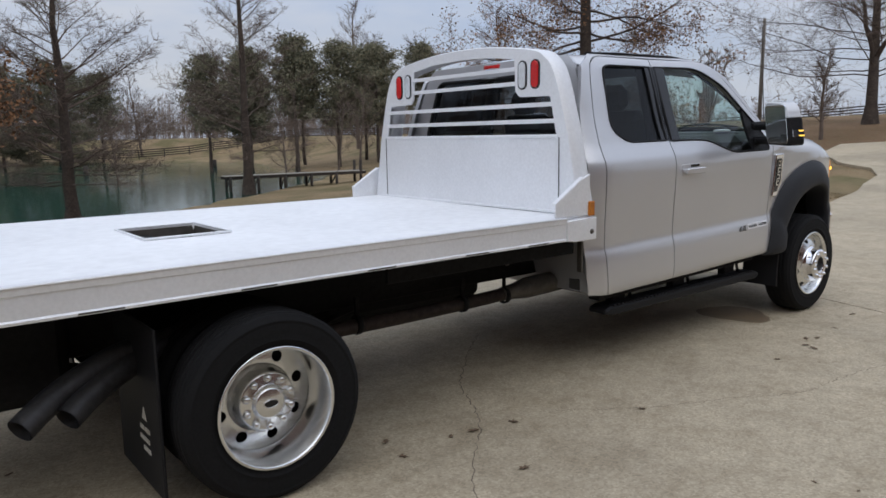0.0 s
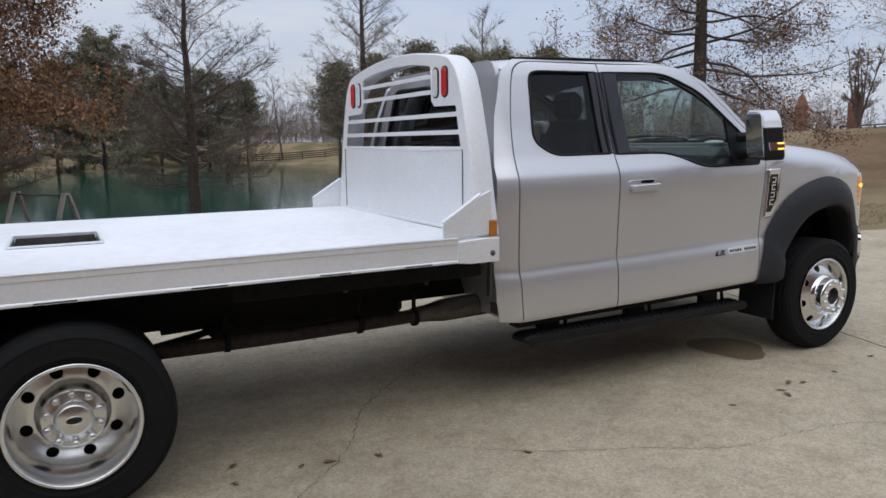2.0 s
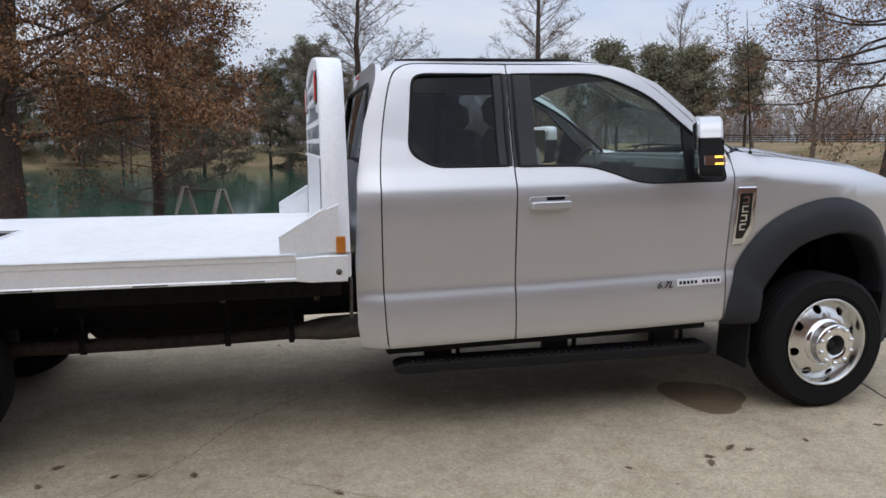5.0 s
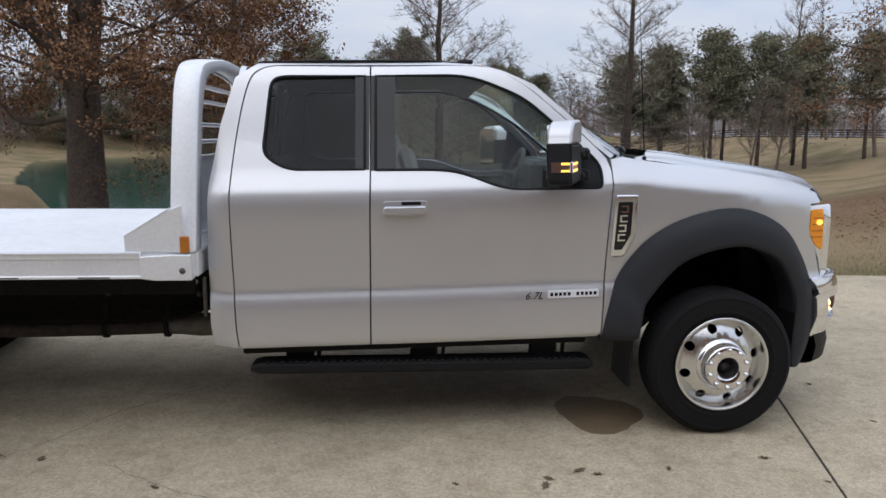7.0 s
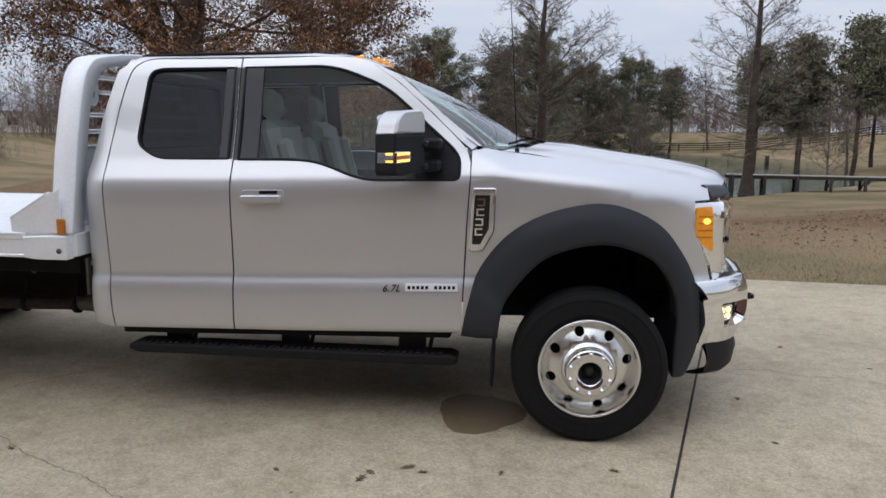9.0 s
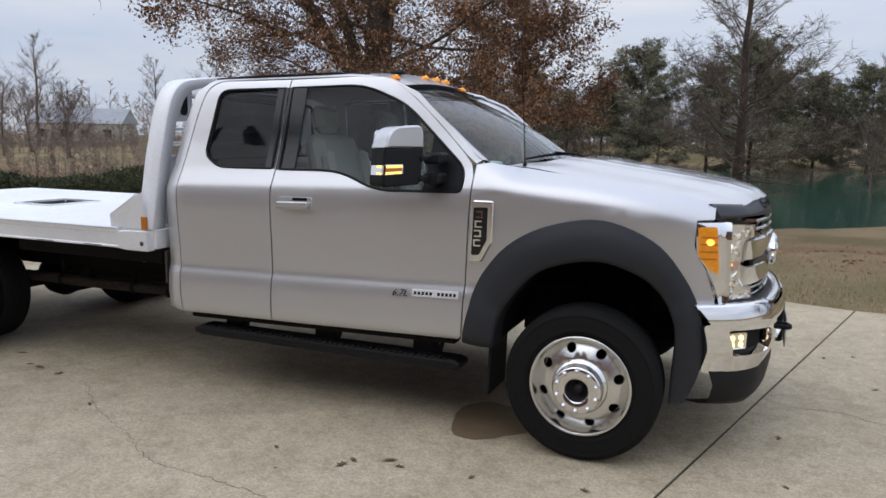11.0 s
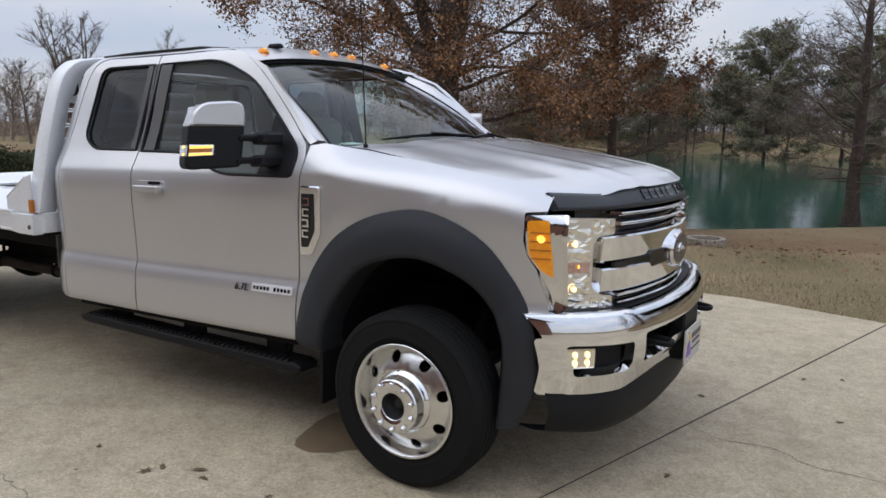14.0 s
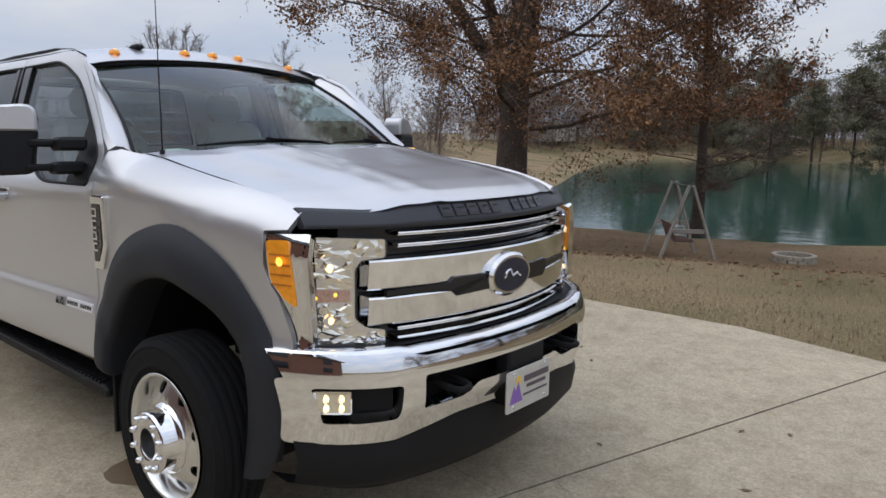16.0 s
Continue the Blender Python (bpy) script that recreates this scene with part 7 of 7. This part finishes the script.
bare_a = bare_tree("bare_tree", "bare grey-brown tree in the far wood", on_ground(47.0, 81.0), 20.0, 0.30, 111)
bare_b = bare_tree("bare_tree", "bare grey-brown tree in the far wood", on_ground(-40.9, 31.0), 5.2, 0.09, 112, spread=0.52, limbs=22, fine=9)
for ob in (pine_a, pine_b, pine_c):
    ob["group"] = "pines round the pond"
for ob in (bare_a, bare_b):
    ob["group"] = "bare trees round the pond"


def again(model, x, y, scale, turn):
    ob = copy_thing(model, pose(*on_ground(x, y), 0, 0, turn))
    ob.scale = (scale, scale, scale)
    return ob


rng = random.Random(77)
for x, y, s in ((22.6, 71.0, 0.96), (29.7, 65.5, 1.02), (38.6, 66.0, 0.92), (34.5, 73.0, 0.96), (42.0, 60.0, 0.86), (-4.5, 106.0, 1.15), (-19.0, 103.5, 1.0), (23.0, 115.5, 1.0)):
    again(pine_a, x, y, s, rng.uniform(0, 360))
for x, y, s in ((-13.5, 103.0, 0.96), (16.5, 113.0, 0.82), (10.0, 117.0, 0.74), (-33.0, 116.0, 0.80), (-44.0, 122.0, 0.8), (-52.0, 112.0, 0.75)):
    again(pine_b, x, y, s, rng.uniform(0, 360))
for x, y, s in ((37.0, 61.2, 0.95), (27.0, 72.0, 1.0), (-26.0, 112.0, 0.9), (4.0, 118.0, 1.1)):
    again(pine_c, x, y, s, rng.uniform(0, 360))
for x, y, s in ((42.8, 59.6, 0.62), (58.0, 92.0, 0.8), (-60.0, 96.0, 0.7), (-70.0, 80.0, 0.75), (20.0, 128.0, 0.8), (-15.0, 128.0, 0.8), (30.0, 120.0, 0.7), (-40.0, 130.0, 0.8), (-80.0, 60.0, 0.7), (-66.0, 66.0, 0.55), (26.0, 58.0, 0.44), (29.0, 56.0, 0.42), (24.0, 56.5, 0.40), (32.0, 57.0, 0.46), (-25.0, 112.5, 0.5), (-12.0, 112.5, 0.48), (-32.0, 113.5, 0.5)):
    again(bare_a, x, y, s, rng.uniform(0, 360))
for x, y, s in ((-47.4, 31.1, 1.1), (-51.0, 25.5, 1.15), (-44.0, 24.0, 0.9), (-56.0, 40.0, 1.1), (-40.0, 30.0, 0.8), (-62.0, 30.0, 1.2), (-58.0, 14.0, 1.1), (-38.0, 44.0, 1.0), (-46.0, 52.0, 1.1), (-52.0, 60.0, 1.2), (9.2, 55.5, 1.3)):
    again(bare_b, x, y, s, rng.uniform(0, 360))

# dense far wood and hedge brush: upright twiggy stems, uncountable
def brush(name, label, line, count, h0, h1, depth, seed, r0=0.05, fine=13):
    P = Plant(seed)
    rng = P.r
    segs = [Vector(p) for p in line]
    lens = [(segs[i + 1] - segs[i]).length for i in range(len(segs) - 1)]
    for i in range(count):
        t = rng.uniform(0, sum(lens))
        k = 0
        while k < len(lens) - 1 and t > lens[k]:
            t -= lens[k]
            k += 1
        p = segs[k].lerp(segs[k + 1], t / lens[k])
        x, y = p.x + rng.gauss(0, depth * 0.3), p.y + abs(rng.gauss(0, depth))
        h = rng.uniform(h0, h1) * (0.75 + 0.35 * noise.noise(Vector((x * 0.06, y * 0.06, seed))))
        base = Vector((x, y, ground_z(x, y) - 0.1))
        pts, d = P.grow(base, Vector((rng.gauss(0, 0.10), rng.gauss(0, 0.10), 1)), h, 0.55 * r0 * h / 7, 0.06, 0.02, 3, 3)
        for j in range(fine):
            g = rng.uniform(0.10, 0.99)
            ix = min(2, int(g * 3))
            q = pts[ix].lerp(pts[ix + 1], g * 3 - ix)
            a = rng.uniform(0, 6.28)
            dd = Vector((math.cos(a), math.sin(a), rng.uniform(0.3, 1.1)))
            ll = h * rng.uniform(0.10, 0.30) * (1.1 - 0.6 * g)
            P.blade(q, dd, ll, r0 * h / 13)
            for t2 in range(3):
                P.blade(q + dd.normalized() * ll * rng.uniform(0.2, 0.8), Vector((rng.gauss(0, 1), rng.gauss(0, 1), 0.7)), ll * rng.uniform(0.4, 0.8), r0 * h / 20)
    me = bpy.data.meshes.new(name)
    me.from_pydata(P.tv, [], P.tf)
    me.materials.append(M_BRUSH)
    ob = new(name, me)
    return tagged(ob, label, "woodland", kind="stuff")


brush("far_wood", "dense bare grey-brown wood on the far side of the pond", [(130, 80), (100, 112), (70, 130), (45, 140), (22, 140), (0, 130), (-25, 124), (-50, 124), (-62, 100), (-60, 74)], 4300, 5, 13.5, 9, 201, 0.075)
brush("far_wood", "low bare woodland edge along the horizon", [(300, 90), (220, 170), (120, 210), (30, 230), (-80, 210), (-170, 120), (-190, 20), (-170, -60)], 1300, 9, 16, 18, 202, 0.13)
brush("hedge_brush", "thin bare brush along the lawn's edge", [(-26, 12), (-30, 22), (-36, 34), (-44, 48), (-58, 34), (-60, 10)], 1300, 1.2, 3.6, 3.0, 203, 0.075, 14)
brush("far_wood", "bare brushy wood beyond the lawn's edge", [(-70, 74), (-80, 44), (-84, 10), (-80, -20)], 1500, 2.4, 4.6, 6.0, 204, 0.16, 12)


# low evergreen hedge along the near edge of the left lawn
P = Plant(205)
line = [Vector(p) for p in spline([(-20.0, 3.0), (-22.5, 10.0), (-24.5, 17.0), (-27.5, 25.0)], 12)]
for a, c in zip(line, line[1:]):
    for i in range(30):
        q = a.lerp(c, P.r.random())
        x, y = q.x + P.r.gauss(0, 0.35), q.y + P.r.gauss(0, 0.35)
        top = 0.95 + 0.4 * noise.noise(Vector((x * 0.5, y * 0.5, 2)))
        base = ground_z(x, y)
        P.grow(Vector((x, y, base)), Vector((P.r.gauss(0, 0.2), P.r.gauss(0, 0.2), 1)), top, 0.012, 0.1, 0.02, 3, 3)
        for u in range(46):
            P.leaf(Vector((x + P.r.gauss(0, 0.26), y + P.r.gauss(0, 0.26), base + top * P.r.random() ** 0.7)), 0.05, 0.5)
hedge = bpy.data.meshes.new("hedge")
k = len(P.tv)
hedge.from_pydata(P.tv + P.lv, [], P.tf + [tuple(i + k for i in f) for f in P.lf])
hedge.materials.append(M_HEDGE)
tagged(new("hedge", hedge), "low dark green evergreen hedge at the lawn's edge", "hedge", kind="stuff")


# ---- things round the pond ----
M_WOOD = material("weathered_grey_wood", (0.30, 0.275, 0.235), 0.9, vary=0.35, grain=30, stain=3, bump=0.3, bump_scale=60)
M_DARKWOOD = material("dark_stained_boards", (0.045, 0.036, 0.030), 0.9, vary=0.35, grain=20, stain=2, bump=0.3)
M_BENCH = material("brown_bench_slats", (0.11, 0.055, 0.035), 0.8, vary=0.3, grain=30, stain=4)
M_BLOCK = material("pale_concrete_block", (0.33, 0.29, 0.235), 0.95, vary=0.3, grain=40, stain=5, bump=0.4)
M_BRICK = material("red_brown_brick", (0.20, 0.095, 0.065), 0.9, vary=0.3, grain=14, stain=2, bump=0.3)
M_ROOF = material("dark_roof_shingles", (0.045, 0.040, 0.037), 0.95, vary=0.35, grain=9, stain=1.5, bump=0.5)
M_SIDING = material("pale_siding", (0.55, 0.52, 0.46), 0.8, vary=0.1, grain=5, stain=0.6)
M_METALROOF = material("grey_metal_roof", (0.30, 0.31, 0.33), 0.5, 0.3, vary=0.15, grain=3, stain=0.5)
M_WINDOW = material("dark_window_glass", (0.015, 0.018, 0.02), 0.08)
M_POLE = material("grey_pole_wood", (0.17, 0.15, 0.13), 0.9, vary=0.3, grain=10, stain=2)


def plank(a, c, w, h, b=None, lean=0.0):
    """A board from a to c, w wide and h thick."""
    a, c = Vector(a), Vector(c)
    d = c - a
    q = d.to_track_quat("X", "Z").to_matrix()
    return (b or Build()).box((a + c) / 2, (d.length, w, h), min(w, h) * 0.12, q @ Matrix.Rotation(lean, 3, "X"))


# swing between two A-frames
sx, sy = -5.23, 16.47
sz = ground_z(sx, sy)
swing = thing("garden_swing", "weathered wooden bench swing hanging between two A-frames", "swing", (0, 0, 0))
axis = Vector((-0.59, 0.81, 0)).normalized()
cross = Vector((-axis.y, axis.x, 0))
c0 = Vector((sx, sy, 0))
for k in (-0.95, 0.95):
    top = c0 + axis * k + Vector((0, 0, sz + 1.90))
    for side_k in (-1, 1):
        foot = c0 + axis * k * 1.06 + cross * side_k * 0.70
        foot.z = ground_z(foot.x, foot.y) - 0.04
        part("frame_leg", plank(foot, top + cross * side_k * 0.05 + Vector((0, 0, 0.06)), 0.13, 0.06), M_WOOD, swing, "grey timber leg")
    part("frame_brace", plank(c0 + axis * k + cross * -0.40 + Vector((0, 0, sz + 0.78)), c0 + axis * k + cross * 0.40 + Vector((0, 0, sz + 0.78)), 0.05, 0.11), M_WOOD, swing)
part("top_pipe", Build().tube([c0 - axis * 1.05 + Vector((0, 0, sz + 1.90)), c0 + axis * 1.05 + Vector((0, 0, sz + 1.90))], 0.024, 8), M_STEEL, swing, "thin steel cross pipe")
for i in range(6):
    o = cross * (-0.22 + 0.085 * i) + Vector((0, 0, sz + 0.46))
    part("seat_slat", plank(c0 - axis * 0.60 + o, c0 + axis * 0.60 + o, 0.070, 0.022), M_BENCH, swing, "brown seat slat" if i == 0 else "")
for i in range(5):
    o = cross * (0.24 + 0.03 * i) + Vector((0, 0, sz + 0.54 + 0.085 * i))
    part("back_slat", plank(c0 - axis * 0.60 + o, c0 + axis * 0.60 + o, 0.022, 0.070), M_BENCH, swing)
for k in (-0.58, 0.58):
    part("arm_rest", plank(c0 + axis * k + cross * -0.22 + Vector((0, 0, sz + 0.68)), c0 + axis * k + cross * 0.26 + Vector((0, 0, sz + 0.68)), 0.06, 0.025), M_BENCH, swing)
    for q in (-0.2, 0.25):
        b = Build().tube([c0 + axis * k + cross * q + Vector((0, 0, sz + 0.46)), c0 + axis * k * 1.2 + Vector((0, 0, sz + 1.88))], 0.009, 5)
        part("chain", b, M_STEEL, swing, "thin hanging chain")

# ring of blocks round a fire pit
rx, ry = -2.64, 17.75
ring_t = thing("fire_pit", "low round fire pit of pale concrete blocks on the lawn", "fire pit", (rx, ry, ground_z(rx, ry)))
for row in range(2):
    for i in range(14):
        a = 2 * math.pi * (i + 0.5 * row) / 14
        b = Build().box((0.48 * math.cos(a), 0.48 * math.sin(a), 0.055 + 0.108 * row), (0.12, 0.206, 0.104), 0.012, Matrix.Rotation(a, 3, "Z"))
        part("block", b, M_BLOCK, ring_t)

# dock
dock = thing("dock", "low weathered wooden dock reaching into the pond", "dock", (0, 0, 0))
d0, d1 = Vector((22.2, 41.0, -0.92)), Vector((12.3, 42.4, -0.95))
dn = (d1 - d0).normalized()
ds = Vector((-dn.y, dn.x, 0)).normalized()
for i in range(34):
    p = d0 + dn * (0.15 + i * 0.293)
    part("deck_board", plank(p - ds * 0.62, p + ds * 0.62, 0.26, 0.045), M_WOOD, dock, "grey deck board" if i == 0 else "")
for q in (-0.55, 0.55):
    part("dock_beam", plank(d0 + ds * q + Vector((0, 0, -0.12)), d1 + ds * q + Vector((0, 0, -0.12)), 0.08, 0.18), M_DARKWOOD, dock, "dark beam")
for i in range(6):
    for q in (-0.55, 0.55):
        p = d0 + dn * (0.4 + i * 1.85) + ds * q
        part("dock_post", Build().tube([(p.x, p.y, -2.8), (p.x, p.y, p.z + (0.02 if i else 0.75))], 0.10, 8), M_DARKWOOD, dock, "dark round post")
for i in range(1, 6):
    p = d0 + dn * (0.4 + i * 1.85)
    part("dock_brace", plank(p - ds * 0.55 + Vector((0, 0, -0.9)), p + ds * 0.55 + Vector((0, 0, -0.15)), 0.05, 0.09), M_DARKWOOD, dock)
for x0, y0 in ((28.0, 84.0), (12.0, 78.0)):
    pp = thing("mooring_post", "short dark post standing in the pond", "post", (x0, y0, WATER_Z - 0.6))
    part("post", Build().tube([(0, 0, 0), (0, 0, 1.5)], 0.25, 8), M_DARKWOOD, pp)

# board fences
POST = Build().box((0, 0, 0.70), (0.13, 0.13, 1.50), 0.01).mesh("fence_post")


def fence(label, line, step=3.0):
    f = thing("board_fence", label, "fence", (0, 0, 0))
    pts = []
    for a, c in zip(line, line[1:]):
        a, c = Vector(a), Vector(c)
        n = max(1, int((c - a).length / step))
        pts += [a.lerp(c, i / n) for i in range(n)]
    pts.append(Vector(line[-1]))
    at3 = [Vector((p.x, p.y, ground_z(p.x, p.y))) for p in pts]
    for p in at3:
        o = part("post", POST, M_DARKWOOD, f)
        o.location = p
    for a, c in zip(at3, at3[1:]):
        for h in (0.30, 0.64, 0.98, 1.32):
            part("rail", plank(a + Vector((0, -0.05, h)), c + Vector((0, -0.05, h)), 0.03, 0.15), M_DARKWOOD, f)
    return f


fence("dark four-board fence across the far lawn", [(96.0, 20.0), (92.0, 38.0), (80.0, 52.0)], 3.2)
fence("dark four-board fence beyond the pond", [(14.0, 122.0), (40.0, 115.0), (60.0, 103.0), (76.0, 90.0), (88.0, 68.0)], 3.4)

# gate pillars, pole
for x0, y0 in ((47.8, 34.0), (50.3, 31.2)):
    z0 = ground_z(x0, y0)
    g = thing("gate_pillar", "tall red-brown brick gate pillar with a pointed cap", "pillar", (x0, y0, z0))
    part("shaft", Build().box((0, 0, 0.95), (0.75, 0.75, 2.0), 0.03), M_BRICK, g)
    part("cap", Build().lathe([(0.62, 1.92), (0.60, 2.02), (0.30, 2.65), (0.06, 3.0), (0.0, 3.05)], (0, 0, 0), "z", 4, False), M_BRICK, g, "pointed cap")
    part("finial", Build().tube([(0, 0, 3.0), (0, 0, 3.35)], [0.06, 0.02], 6), M_DARKWOOD, g)
pole = thing("utility_pole", "grey wooden utility pole on the far lawn", "pole", on_ground(42.5, 22.2))
part("shaft", Build().tube([(0, 0, 0), (0.06, 0, 6.9)], [0.14, 0.10], 10), M_POLE, pole)
part("cross_arm", Build().box((0, 0.12, 5.4), (0.12, 0.6, 0.10), 0.01), M_POLE, pole)

# far buildings seen between the trunks
def far_house(x, y, w, d, h, turn, wall, roof_mat, label):
    hse = thing("far_house", label, "house", (0, 0, 0))
    hse.matrix_basis = pose(x, y, ground_z(x, y) - 0.2, 0, 0, turn)
    part("wall", Build().box((0, 0, h / 2), (w, d, h), 0.03), wall, hse)
    b = Build()
    b.add([(-w / 2 - 0.4, -d / 2 - 0.4, h), (w / 2 + 0.4, -d / 2 - 0.4, h), (w / 2 + 0.4, d / 2 + 0.4, h), (-w / 2 - 0.4, d / 2 + 0.4, h), (-w / 2 - 0.4, 0, h + d * 0.28), (w / 2 + 0.4, 0, h + d * 0.28)],
          [(0, 1, 5, 4), (2, 3, 4, 5), (0, 4, 3), (1, 2, 5), (0, 3, 2, 1)])
    part("roof", b, roof_mat, hse)
    for i in range(4):
        part("window", Build().box((-w * 0.36 + i * w * 0.24, -d / 2 - 0.01, h * 0.55), (w * 0.09, 0.05, h * 0.36), 0.01), M_WINDOW, hse)
    return hse


far_house(-66, 96, 16, 9, 3.0, 12, M_SIDING, M_METALROOF, "low pale farm building behind the bare wood")
far_house(-16, 136, 14, 8, 3.2, -4, M_SIDING, M_METALROOF, "low pale farm building behind the bare wood")
far_house(-88, 74, 12, 8, 3.0, 30, M_SIDING, M_METALROOF, "low pale farm building behind the bare wood")

# the house beside the drive, known from its reflection in the windows
home = thing("house", "brick house with a dark hipped roof beside the drive", "house", (0, 0, 0))
part("wall", Build().box((-6.0, -15.0, 2.4), (30.0, 10.0, 5.2), 0.02), M_BRICK, home)
b = Build()
b.add([(-21.6, -9.5, 5.0), (9.6, -9.5, 5.0), (9.6, -20.5, 5.0), (-21.6, -20.5, 5.0), (-15.0, -15.0, 9.4), (3.0, -15.0, 9.4)], [(0, 1, 5, 4), (1, 2, 5), (2, 3, 4, 5), (3, 0, 4), (0, 3, 2, 1)])
part("roof", b, M_ROOF, home)
b = Build()
b.add([(-13.4, -8.2, 4.9), (-5.2, -8.2, 4.9), (-10.2, -9.4, 7.6), (-8.4, -9.4, 7.6), (-10.2, -14.5, 7.6), (-8.4, -14.5, 7.6), (-13.4, -14.5, 4.9), (-5.2, -14.5, 4.9)], [(0, 1, 3, 2), (0, 2, 4, 6), (1, 7, 5, 3), (2, 3, 5, 4), (0, 6, 7, 1)])
part("gable", b, M_ROOF, home)
part("porch_wall", Build().box((-9.3, -11.2, 2.4), (7.4, 5.2, 5.0), 0.02), M_BRICK, home)
for x0 in (-18.0, -2.5, 2.0, 6.5):
    for z0 in (1.6, 4.0):
        part("window", Build().box((x0, -9.98, z0), (1.3, 0.1, 1.4), 0.02), M_WINDOW, home)
for x0 in (-11.2, -7.4):
    for z0 in (1.6, 4.0):
        part("window", Build().box((x0, -8.58, z0), (1.3, 0.1, 1.4), 0.02), M_WINDOW, home)

# ---- grass, litter, leaves ----
M_BLADE = material("straw_grass_blades", (0.245, 0.178, 0.10), 0.9, vary=0.35, tint=(0.31, 0.235, 0.14), grain=2, stain=0.8, island=0.8)
rng = random.Random(5)
tv, tf = [], []
while len(tf) < 26000:
    x = rng.uniform(-6, 12)
    y = 3.4 + abs(rng.gauss(0, 1)) ** 1.4 * 3.2
    dd = drive_distance(x, y)
    if dd < -0.03 or y > 14:
        continue
    z = ground_z(x, y) if dd > 1.3 else (ground_z(x, y) * max(0, dd - 0.25) / 1.05 + (upland(x, y) - 0.012) * (1 - max(0, dd - 0.25) / 1.05) if dd > 0.25 else -0.03)
    k = len(tv)
    a, h, l = rng.uniform(0, 6.28), rng.uniform(0.02, 0.055), rng.uniform(0.01, 0.05)
    c, s2 = math.cos(a), math.sin(a)
    tv += [(x - 0.004 * s2, y + 0.004 * c, z - 0.01), (x + 0.004 * s2, y - 0.004 * c, z - 0.01), (x + l * c, y + l * s2, z + h)]
    tf.append((k, k + 1, k + 2))
me = bpy.data.meshes.new("grass_blades")
me.from_pydata(tv, [], tf)
me.materials.append(M_BLADE)
tagged(new("grass_blades", me), "short dry straw grass along the drive's edge", "grass", kind="stuff")

P = Plant(8)
for i in range(6500):
    x, y = P.r.uniform(-14, 12), 6 + abs(P.r.gauss(0, 1)) * 9
    if drive_distance(x, y) < 0.3 or pond_distance(x, y) < 0.3:
        continue
    P.leaf(Vector((x, y, ground_z(x, y) + 0.012)), 0.045)
me = bpy.data.meshes.new("leaf_litter")
me.from_pydata([(x, y, ground_z(x, y) + 0.012 + 0.3 * (z - ground_z(x, y))) for x, y, z in P.lv], [], P.lf)
me.materials.append(M_LEAF)
tagged(new("leaf_litter", me), "scattered brown leaf litter on the lawn", "leaves", kind="stuff")

# oak leaves lying on the concrete
b = Build()
edge_r = [0.050, 0.022, 0.040, 0.018, 0.044, 0.020, 0.052, 0.020, 0.044, 0.018, 0.040, 0.022]
vs = [(r * math.cos(2 * math.pi * i / 12) * 1.25, r * math.sin(2 * math.pi * i / 12) * 0.75, 0.004 + 0.010 * abs(math.sin(i * 1.7))) for i, r in enumerate(edge_r)] + [(0, 0, 0.006)]
b.add(vs, [(i, (i + 1) % 12, 12) for i in range(12)])
LEAF = b.mesh("fallen_leaf")
M_DRYLEAF = material("dry_brown_leaf", (0.15, 0.10, 0.062), 0.85, vary=0.35, grain=60, stain=9)
LEAF.materials.append(M_DRYLEAF)
spots = [(-3.56, -1.18), (-4.22, -0.95), (-4.25, -1.14), (-3.80, -1.13), (-3.90, -1.60), (-1.50, -1.56), (-1.08, -1.60), (-0.88, -1.46), (-0.43, -1.46), (0.11, -1.37), (-0.80, -1.50), (-1.05, -1.53), (-3.93, -1.11), (-2.90, -1.51)]
while len(spots) < 60:
    x, y = rng.uniform(-6.5, 5.0), rng.uniform(-3.2, 3.2)
    if not (-5.3 < x < 0.6 and -1.0 < y < 1.0):
        spots.append((x, y))
for i, (x, y) in enumerate(spots):
    o = tagged(part("fallen_leaf", LEAF, M_DRYLEAF, None), "curled dry brown leaf lying on the concrete", "leaf", "fallen leaves on the drive")
    k = rng.uniform(0.25, 0.6) if i > 13 else rng.uniform(0.5, 0.8)
    o.matrix_basis = pose(x, y, 0.001, rng.uniform(-6, 6), rng.uniform(-6, 6), rng.uniform(0, 360)) @ Matrix.Diagonal((k, k, k, 1))
